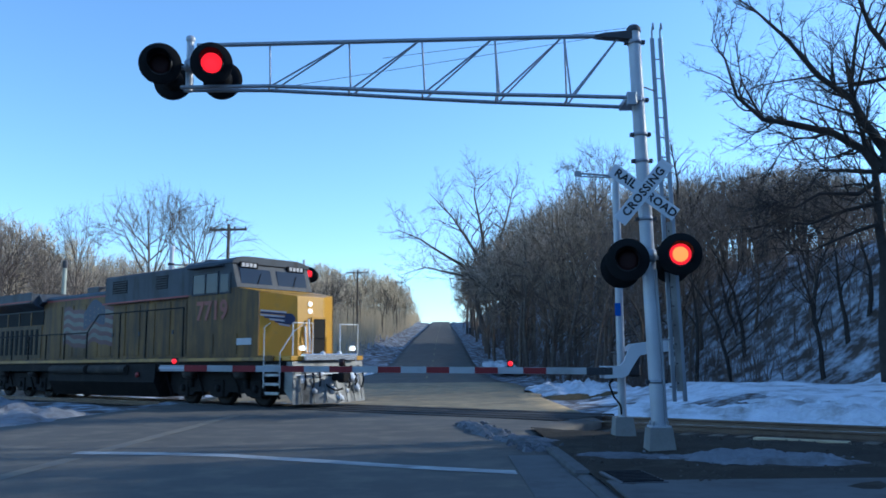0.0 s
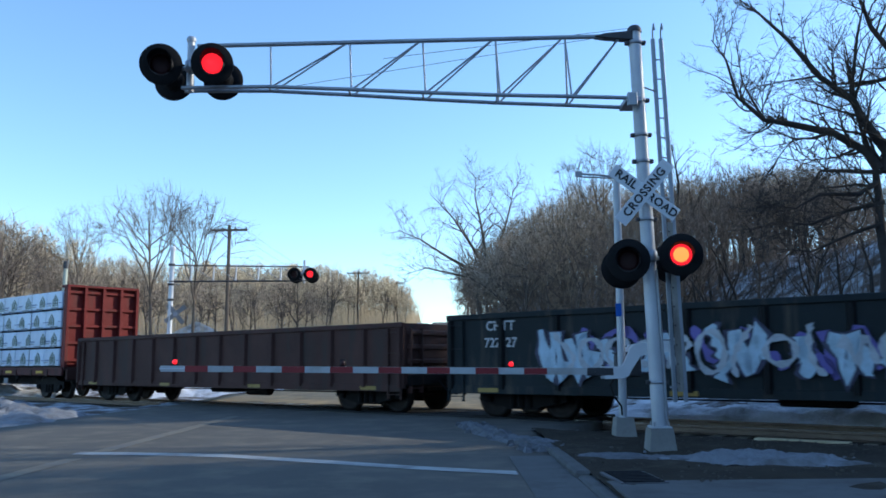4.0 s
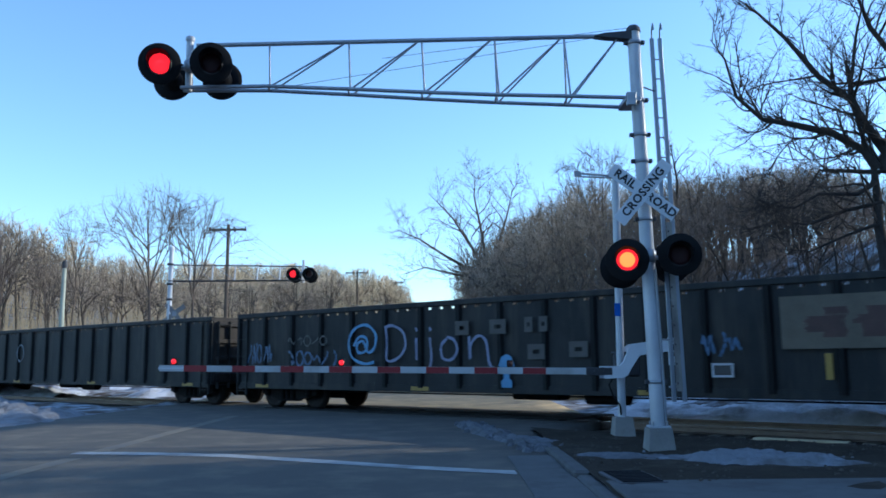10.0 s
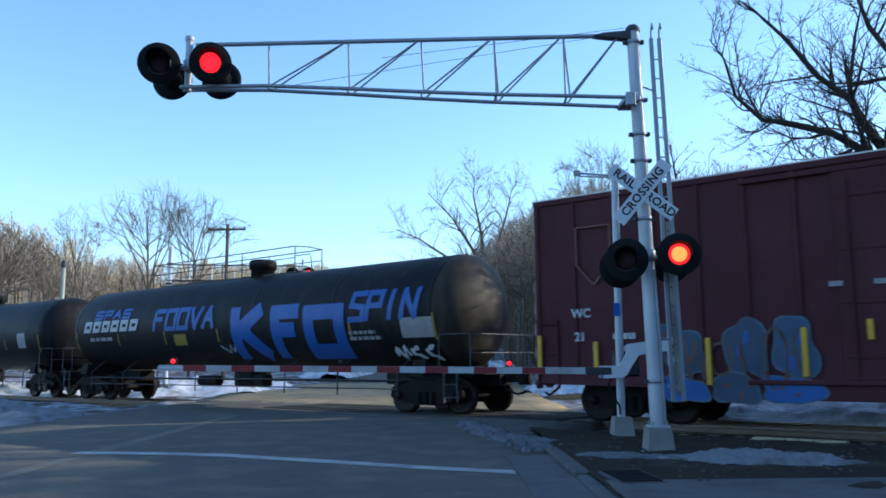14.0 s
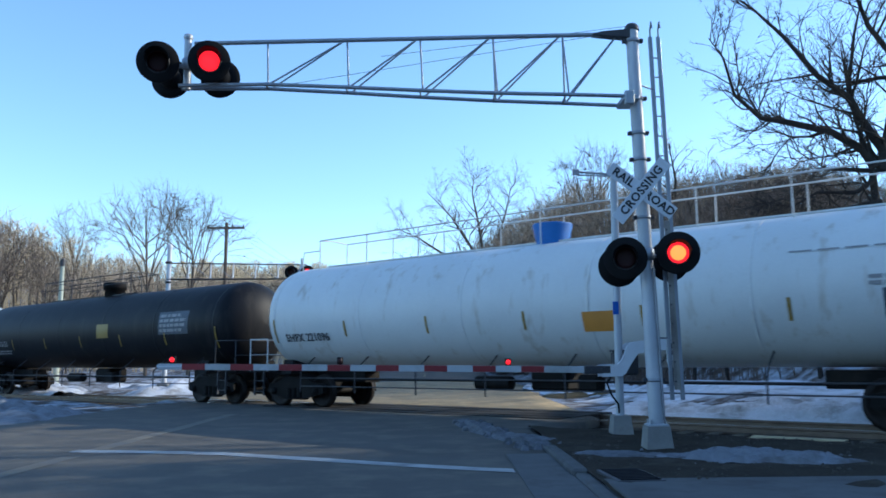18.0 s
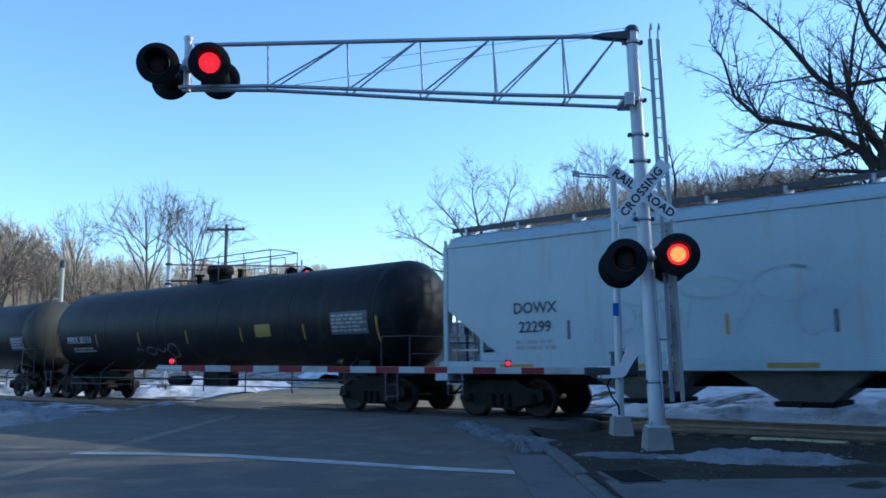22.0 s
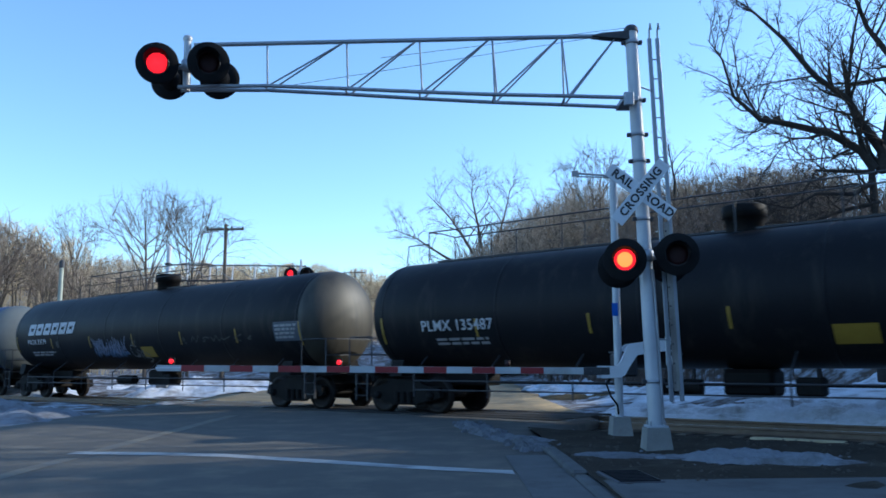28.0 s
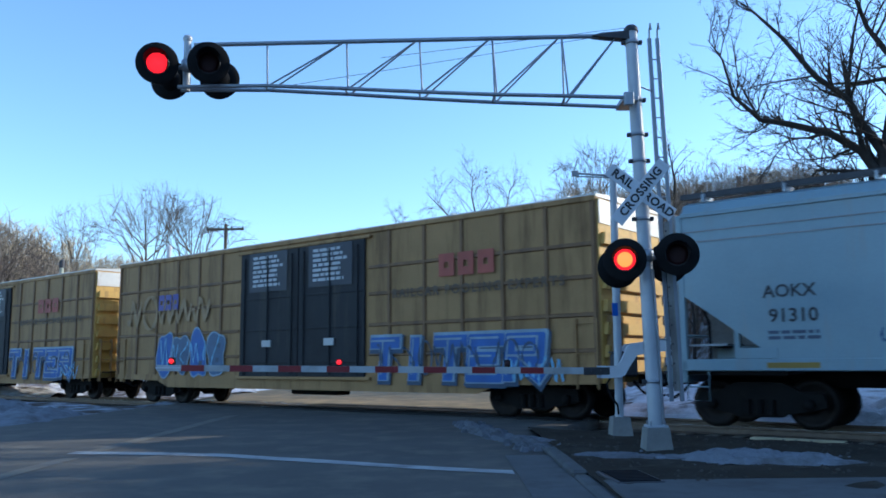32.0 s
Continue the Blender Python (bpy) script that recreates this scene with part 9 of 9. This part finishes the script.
# tank cars: where the cylinder starts and ends, paint, words
c, h, surf, tk = tank_car(-248.4, -265.9, M["tank_black"], "black tank car with large blue graffiti letters", head=M["tank_brown_end"], dome=.4, span=(-5.1, 2.6))
tank_word(tk, -h + 2.45, 2.65, 3.7, .4, 6, surf, M["mark_white"])
tank_bars(tk, -h + 2.0, 2.2, 1.9, .2, 1, surf, M["mark_grey"], 3)
curved_plate(tk, "placard", -2.0, 2.07, .68, .36, surf, M["mark_yellow"], "yellow placard")
STROKES = {"K": (((0, 0), (0, 1)), ((0, .45), (.9, 1)), ((.25, .6), (.95, 0))), "F": (((0, 0), (0, 1)), ((0, 1), (.9, 1)), ((0, .55), (.7, .55))), "O": (((0, 0), (0, 1)), ((0, 1), (.9, 1)), ((.9, 1), (.9, 0)), ((.9, 0), (0, 0))),
           "S": (((.9, 1), (0, 1)), ((0, 1), (0, .55)), ((0, .55), (.9, .45)), ((.9, .45), (.9, 0)), ((.9, 0), (0, 0))), "P": (((0, 0), (0, 1)), ((0, 1), (.9, 1)), ((.9, 1), (.9, .5)), ((.9, .5), (0, .5))),
           "T": (((0, 1), (.9, 1)), ((.45, 1), (.45, 0))), "E": (((0, 0), (0, 1)), ((0, 1), (.9, 1)), ((0, .5), (.7, .5)), ((0, 0), (.9, 0))), "R": (((0, 0), (0, 1)), ((0, 1), (.9, 1)), ((.9, 1), (.9, .5)), ((.9, .5), (0, .5)), ((.3, .5), (.95, 0))), "I": (((.4, 0), (.4, 1)),), "N": (((0, 0), (0, 1)), ((0, 1), (.9, 0)), ((.9, 0), (.9, 1))), "V": (((0, 1), (.45, 0)), ((.45, 0), (.9, 1))), "A": (((0, 0), (.45, 1)), ((.45, 1), (.9, 0)), ((.2, .4), (.7, .4)))}


def stroke_word(parent, word, x, z0, z1, cw, width, surf, material, lean=0.0, gap=1.18):
    """Spray-painted letters: each stroke one strip laid on the round side."""
    for ch in word:
        b = B()
        for j, ((a0, b0), (a1, b1)) in enumerate(STROKES.get(ch, ())):
            n, m = 8, 4
            xa, za, xb, zb = x + cw * a0, z0 + (z1 - z0) * b0, x + cw * a1, z0 + (z1 - z0) * b1
            d = math.hypot(xb - xa, zb - za)
            ux, uz = (xb - xa) / d, (zb - za) / d
            vs = []
            for k in range(n + 1):
                t = (d + width * .8) * k / n - width * .4
                for q in range(m + 1):
                    o = width * (q / m - .5)
                    zz = za + uz * t + ux * o
                    vs.append((xa + ux * t - uz * o + lean * (zz - z0), surf(zz) - .016 - .001 * j, zz))
            b.add(vs, [(k * (m + 1) + q, (k + 1) * (m + 1) + q, (k + 1) * (m + 1) + q + 1, k * (m + 1) + q + 1) for k in range(n) for q in range(m)], True)
        x += cw * gap
        part("graffiti", b, material, parent, "blue spray-painted letter", fix=False)


stroke_word(tk, "K", .98, 1.6, 2.8, 1.2, .46, surf, M["g_deep"])
stroke_word(tk, "F", 2.84, 1.6, 2.75, .95, .42, surf, M["g_deep"])
stroke_word(tk, "O", 4.26, 1.6, 2.68, 1.35, .42, surf, M["g_deep"])
stroke_word(tk, "FOOVA", -3.45, 2.45, 3.05, .56, .15, surf, M["g_deep"], .15, 1.24)
stroke_word(tk, "SPIN", 5.9, 2.42, 3.1, .5, .15, surf, M["g_deep"], .2, 1.22)
stroke_word(tk, "SPAS", -7.4, 2.93, 3.2, .5, .09, surf, M["g_deep"], .1, 1.25)
curved_plate(tk, "warning_panel", 8.2, 2.15, 1.05, .5, surf, M["mark_grey"], "grey warning panel")
scrawl(tk, 7.2, 8.7, 1.34, 1.7, 0, M["g_white"], 3, 51, .09, surf=surf)
scrawl(tk, 0.0, .8, 1.58, 1.9, 0, M["g_grey"], 2, 52, .06, surf=surf)
tank_bars(tk, 6.4, 2.0, 1.2, .3, 2, surf, M["mark_grey"], 4)

c, h, surf, tk = tank_car(-269.0, -284.2, M["tank_black"], "black tank car with white blocks of lettering")
tank_word(tk, -h + 2.7, 2.75, 3.7, .42, 6, surf, M["mark_white"])
tank_letters(tk, "PROX 51166", .27, -h + 1.0, 2.2, surf, M["mark_white"])
curved_plate(tk, "placard", h - 1.5, 2.3, .7, .6, surf, M["mark_grey"], "grey placard")

c, h, surf, tk = tank_car(-287.4, -301.4, M["tank_black"], "short black tank car with buff ends", r=1.39, zc=2.5, top_kind=2, head=M["tank_buff"], dome=1.2)
tank_letters(tk, "CYCX 710133", .36, -h + 1.0, 1.9, surf, M["mark_grey"])
tank_bars(tk, h - 1.2, 2.6, 1.3, .6, 5, surf, M["mark_grey"], 5)

c, h, surf, tk = tank_car(-304.5, -321.7, M["tank_white"], "white pressure tank car with a blue dome", long_rail=True)
tank_letters(tk, "SHPX 221096", .3, -h + .5, 1.95, surf, M["mark_black"])
curved_plate(tk, "placard", 1.9, 2.08, .75, .42, surf, M["mark_orange"], "orange placard")
curved_plate(tk, "placard", h - .8, 2.2, 1.0, .5, surf, M["mark_dark"], "dark placard")
tank_bars(tk, h - 1.0, 2.6, 1.0, .22, 2, surf, M["mark_grey"], 6)
tank_bars(tk, h - 1.6, 3.2, 2.4, .05, 1, surf, M["mark_grey"], 16)

c, h, surf, tk = tank_car(-324.6, -341.6, M["tank_black"], "black tank car with white numbers and a yellow placard", r=1.39, zc=2.5)
tank_letters(tk, "GBRX 705655", .3, -h + .62, 2.12, surf, M["mark_grey"])
tank_bars(tk, -h + 2.1, 1.78, 1.6, .2, 2, surf, M["mark_grey"], 7)
curved_plate(tk, "placard", 1.7, 2.45, .8, .5, surf, M["mark_yellow"], "yellow placard")
curved_plate(tk, "placard", h - 2.3, 2.6, 1.7, .75, surf, M["mark_dark"], "grey warning panel")
tank_bars(tk, h - 2.3, 2.6, 1.5, .65, 4, surf, M["mark_grey"], 8)

c, h, surf, tk = tank_car(-344.4, -361.9, M["tank_grey"], "streaked dirty-white pressure tank car with a blue dome", long_rail=True, span=(-5.8, 8.0))
tank_letters(tk, "SHPX 221688", .3, -h + .12, 1.87, surf, M["mark_black"])
curved_plate(tk, "placard", 5.15, 2.2, .75, .26, surf, M["mark_orange"], "orange placard")
curved_plate(tk, "placard_holder", 4.93, 1.75, 1.0, .3, surf, M["mark_dark"], "dark placard holder", .03)
curved_plate(tk, "holder_edge", 5.4, 1.82, .06, .44, surf, M["mark_orange"], "orange edge", .035)
curved_plate(tk, "warning_panel", 7.75, 2.4, 1.08, .46, surf, M["mark_dark"], "dark warning panel")
tank_bars(tk, 7.75, 2.4, .98, .4, 5, surf, M["mark_grey"], 17)
tank_bars(tk, 6.53, 2.1, .92, .15, 2, surf, M["mark_grey"], 18)
curved_plate(tk, "notice_strip", 6.7, 1.9, 2.25, .2, surf, M["tank_white"], "white strip with faded print", .03)
tank_bars(tk, 6.7, 1.9, 1.2, .1, 1, surf, M["faint"], 19)
curved_plate(tk, "placard", 7.38, 1.47, .32, .18, surf, M["mark_dark"], "small dark placard")
curved_plate(tk, "decal", 8.58, 2.32, .1, .24, surf, M["g_dull"], "small blue decal")
part("placard_diamond", B().prism([(7.62, 1.38), (7.76, 1.24), (7.9, 1.38), (7.76, 1.52)], surf(1.38) - .06, surf(1.38) - .05), M["mark_white"], tk, "white diamond placard")

c, h, yn = hopper(-363.8, -382.5, 4.35, M["hopper_grey"], "light grey covered hopper car with faint graffiti")
letters("DOWX", .34, M["mark_black"], c, pose(-h + 2.5, yn - .01, 2.45, 90, 0, 0))
letters("22299", .34, M["mark_black"], c, pose(-h + 2.5, yn - .01, 2.03, 90, 0, 0))
bars(c, -h + 2.6, 1.65, 1.2, .25, 2, M["mark_grey"], yn - .006)
scrawl(c, -5.6, -.2, 1.65, 2.6, yn - .004, M["faint"], 9, 61, .05)
scrawl(c, -5.0, -.8, 2.3, 3.0, yn - .004, M["faint"], 3, 62, .06, kinds=(0, 3))
for x in (-6.0, -2.6, -.7, 1.3, 5.0):
    part("side_mark", B().box(x - .035, x + .035, yn - .008, yn, 1.75, 2.15), M["mark_yellow"] if x in (-2.6, 1.3) else M["mark_dark"], c)
part("placard", B().box(3.25, 3.6, yn - .012, yn, 1.9, 2.2), M["mark_dark"], c, "small dark placard")
bars(c, 3.0, 1.7, .9, .12, 1, M["mark_black"], yn - .006, 65)
bars(c, 4.8, 2.3, 1.0, .9, 6, M["faint"], yn - .006, 63)

c, h, surf, tk = tank_car(-384.9, -401.9, M["tank_black"], "black tank car with a railed top platform", top_kind=1, dome=-.2, span=(-.9, 3.1))
tank_letters(tk, "PPRX 55111", .33, -h + .8, 2.2, surf, M["mark_white"])
tank_bars(tk, -h + 1.9, 1.85, 1.6, .2, 2, surf, M["mark_grey"], 9)
curved_plate(tk, "placard", 3.9, 2.25, .7, .36, surf, M["mark_yellow"], "yellow placard")
scrawl(tk, -3.2, -.6, 1.5, 2.0, 0, M["g_faint"], 4, 71, .045, surf=surf, kinds=(0, 3))
curved_plate(tk, "warning_panel", h - 1.0, 2.35, 1.4, .6, surf, M["mark_dark"], "grey warning panel")
tank_bars(tk, h - 1.0, 2.35, 1.3, .5, 5, surf, M["mark_grey"], 10)

PRO = (("tank_black", -405.0, -423.1, "PROX 32169", "black tank car with white blocks of lettering and faint tags", False),
       ("tank_gloss", -426.2, -444.0, "PROX 31951", "glossy black tank car, sky-tinted blue, with white blocks of lettering", False),
       ("tank_black", -447.1, -464.6, "", "black tank car with white blocks of lettering", False),
       ("tank_black", -467.8, -485.8, "", "black tank car with a full-length top railing", True),
       ("tank_black", -488.9, -506.4, "PROX 33779", "dull black tank car with white blocks of lettering and graffiti", False))
for i, (paint, a, e, text, label, rail) in enumerate(PRO):
    c, h, surf, tk = tank_car(a, e, M[paint], label, long_rail=rail, r=1.40 if rail else 1.44, zc=2.5 if rail else 2.55, head=M["tank_buff_dark"] if i in (0, 2, 4) else None, top_kind=0, dome=0, span=(-1.9, 2.4) if i == 1 else None)
    if rail:
        tank_letters(tk, "PLMX 135487", .36, -h + 1.4, 2.15, surf, M["mark_white"])
        tank_bars(tk, -h + 2.6, 1.78, 1.6, .2, 2, surf, M["mark_grey"], 20)
        tank_bars(tk, 4.2, 2.35, 2.4, .15, 1, surf, M["mark_white"], 21)
    else:
        tank_word(tk, -h + 2.95, 2.7, 3.75, .44, 6, surf, M["mark_white"])
        if text:
            tank_letters(tk, text, .27, -h + 1.05, 2.2, surf, M["mark_white"])
        tank_bars(tk, -h + 2.2, 1.75, 2.0, .2, 2, surf, M["mark_grey"], 22 + i)
    curved_plate(tk, "placard", .2 if i == 0 else .8 if i == 4 else 2.2, 1.72, .75, .35, surf, M["mark_yellow"], "yellow placard")
    curved_plate(tk, "warning_panel", h - .5, 2.2, 1.2, .55, surf, M["mark_dark"], "grey warning panel")
    tank_bars(tk, h - .5, 2.2, 1.05, .45, 4, surf, M["mark_grey"], 30 + i)
    if i == 1:
        tank_letters(tk, "LIQUEFIED PETROLEUM GAS", .2, 4.1, 2.14, surf, M["mark_grey"])
        tank_letters(tk, "NON-ODORIZED", .18, 4.75, 1.92, surf, M["mark_grey"])
    if i == 0:
        # rounded letter outlines in thin grey-green, and a small drawn figure
        for x0, n, sd, tone in ((-2.15, 4, 80, "mark_dim"), (.84, 3, 81, "mark_dim"), (3.45, 5, 82, "g_faint")):
            rng = random.Random(sd)
            for k in range(n):
                cx, cz, w, hh = x0 + .21 + .42 * k, 1.66 + rng.uniform(-.04, .06), rng.uniform(.17, .24), rng.uniform(.22, .3)
                pts = [(cx + w * math.cos(a) * (1 + .2 * math.sin(2 * a + k)), cz + hh * math.sin(a) * (1 + .15 * math.cos(3 * a + k))) for a in np.linspace(k * 1.7, k * 1.7 + 5.9, 14)]
                spray(tk, 0, M[tone], .026, [pts, [(cx - w * .4, cz - .05), (cx, cz + .08), (cx + w * .4, cz - .02)]], "thin spray-painted outline", surf)
        spray(tk, 0, M["g_faint"], .035, [[(-3.6, 2.72), (-3.72, 2.5), (-3.55, 2.4), (-3.4, 2.55), (-3.3, 2.72)], [(-3.55, 2.3), (-3.3, 2.32), (-3.5, 2.05), (-3.25, 2.1)], [(-3.25, 2.1), (-3.15, 1.9), (-3.1, 1.6)], [(-3.7, 2.2), (-3.6, 2.05), (-3.65, 1.95)], [(-3.3, 2.4), (-3.15, 2.45)]], "small grey drawn figure", surf)
    if i == 4:
        scrawl(tk, -2.7, -.4, 1.55, 1.85, 0, M["g_dull"], 7, 86, .07, surf=surf, kinds=(1, 3))
        scrawl(tk, -2.75, -.35, 1.6, 2.3, 0, M["g_lilac"], 11, 87, .035, surf=lambda z: surf(z) - .004, kinds=(1, 2, 1, 3))
        scrawl(tk, -2.4, -.5, 1.6, 2.05, 0, M["g_lilac"], 9, 88, .025, surf=lambda z: surf(z) - .008, kinds=(1, 2, 0))
        spray(tk, 0, M["g_faint"], .04, [
            [(.2, 1.9), (-.15, 1.95), (-.2, 1.62), (.15, 1.58), (.2, 1.85)], [(.05, 1.75), (.1, 1.62), (-.02, 1.6)], [(.0, 2.0), (.05, 2.15)], [(.15, 2.0), (.22, 2.12)],
            [(.35, 1.7), (.5, 1.75), (.4, 1.55), (.75, 1.5), (.6, 1.4), (.4, 1.38)], [(.3, 1.8), (.3, 1.5)], [(.6, 1.7), (.8, 1.6)]], "faint grey tag", surf)
        scrawl(tk, 2.9, 6.8, 1.9, 2.25, 0, M["mark_dim"], 7, 84, .03, surf=surf, kinds=(1, 2, 3))
        curved_plate(tk, "number_box", -5.35, 2.08, .2, .24, surf, M["mark_dim"], "small framed panel")

c, h, surf, tk = tank_car(-509.4, -523.6, M["tank_blue"], "short blue tank car with yellow lettering", top_kind=1, head=M["tank_blue_end"], dome=-.6, span=(-2.05, 1.7), r=1.44, zc=2.53)
tank_letters(tk, "UTLX 643019", .27, -h + .9, 2.5, surf, M["mark_yellow"])
tank_bars(tk, h - 1.8, 2.5, 1.3, .6, 4, surf, M["faint_dark"], 41)

c, h, yn = hopper(-525.5, -544.9, 4.40, M["hopper_white"], "white covered hopper car with black scrawled graffiti", chutes=4)
letters("AOKX", .32, M["mark_black"], c, pose(-h + 2.0, yn - .01, 2.5, 90, 0, 0))
letters("91310", .34, M["mark_black"], c, pose(-h + 2.05, yn - .01, 2.06, 90, 0, 0))
bars(c, -h + 2.1, 1.72, 1.0, .2, 2, M["faint_dark"], yn - .006, 64)
scrawl(c, .2, 6.2, 1.65, 2.3, yn - .004, M["g_blackish"], 15, 91, .05)
scrawl(c, 1.0, 5.9, 1.75, 2.2, yn - .006, M["g_blackish"], 9, 191, .035)
scrawl(c, -2.6, -.8, 1.6, 2.3, yn - .004, M["faint_dark"], 5, 93, .03)
scrawl(c, 5.4, 7.0, 1.4, 2.1, yn - .004, M["faint_dark"], 4, 94, .03)
scrawl(c, -6.3, -5.0, 1.5, 2.0, yn - .004, M["g_dull"], 4, 92, .04)
for z in (3.55, 3.75):
    part("seam", B().box(-h, h, yn - .012, yn - .001, z - .012, z + .012), M["mark_grey"], c)

for i, (a, e) in enumerate(((-546.7, -565.55), (-567.3, -586.2))):
    b_, h, yn = boxcar(a, e, 4.88, M["box_yellow"], "weathered yellow boxcar with black doors and blue graffiti", yellow=True)
    flat = lambda z: yn - .04
    for k, (paint, width, dx, dz, dy) in enumerate(((M["g_slate"], .46, .05, -.04, .056), (M["g_rim"], .38, .02, .02, .060), (M["g_tired"], .28, 0.0, 0.0, .066), (M["g_rim"], .05, -.06, .05, .074))):
        stroke_word(b_, "TITER", 2.95 + dx, .96 + dz, 1.78 + dz, .86, width, (lambda d: lambda z: yn - d)(dy), paint, .1, 1.22)
    scrawl(b_, 3.0, 8.0, .95, 1.85, yn - .09, M["g_slate"], 10, 195 + i, .05)
    scrawl(b_, 7.2, 8.6, .8, 1.4, yn - .085, M["g_light"], 4, 95 + i, .05)
    bubble(b_, -6.9, -3.2, .95, 2.25, yn - .056, (M["g_dull"], M["g_tired"]), M["g_rim"], 4, 97 + i, M["g_slate"])
    scrawl(b_, -6.7, -3.4, 1.1, 2.2, yn - .07, M["g_light"], 6, 107 + i, .05)
    block_word(b_, 6.0, 3.6, 1.75, .55, 3, M["ttx_red"], yn - .056, slant=.0, thick=.36)
    letters("RAILCAR POOLING EXPERTS", .31, M["ttx_brown"], b_, pose(6.15, yn - .057, 3.0, 90, 0, 0), spread=1.3, bold=.03)
    block_word(b_, -6.3, 3.3, 1.2, .5, 3, M["g_violet"], yn - .056)
    scrawl(b_, -8.8, -4.0, 2.4, 3.6, yn - .056, M["box_stain"], 5, 207 + i, .12)
    for x in (-1.2, 1.4):
        part("notice_panel", B().box(x - .85, x + .85, yn - .098, yn - .0955, 3.35, 4.5), M["notice_blue"], b_, "dark blue notice panel")
        bars(b_, x, 3.95, 1.35, .95, 7, M["mark_white"], yn - .099, 100)


# ---------------------------------------------------------------- what moves
def motions():
    for ob, u in MOVING:
        walk(ob, [(t, Matrix.Translation(along(u + V * t, 0)) @ pose(0, 0, 0, 0, 0, -YAW)) for t in (0.0, 32.0)])
    # the lamps flash by turns: each lens turns its lit or its dark face to the road
    period, to_right, to_left = 1.312, 0.862, 0.222
    events = sorted([(to_right + period * k, "R") for k in range(24)] + [(to_left + period * k, "L") for k in range(25)])
    for ls, rest, side in LENSES:
        angle = 0.0 if side == "R" else 180.0
        rows = [(0.0, rest @ pose(0, 0, 0, 0, 0, angle))]
        for t, lit in events:
            if t > 31.9:
                continue
            f0 = round(t * FPS) - 1
            whole = round(t) * FPS
            if f0 < whole < f0 + 3:
                f0 = whole - 3 if t < round(t) else whole
            for k in range(4):
                rows.append(((f0 + k) / FPS, rest @ pose(0, 0, 0, 0, 0, angle + 60 * k)))
            angle += 180
        rows.append((32.0, rest @ pose(0, 0, 0, 0, 0, angle)))
        walk(ls, rows)


motions()
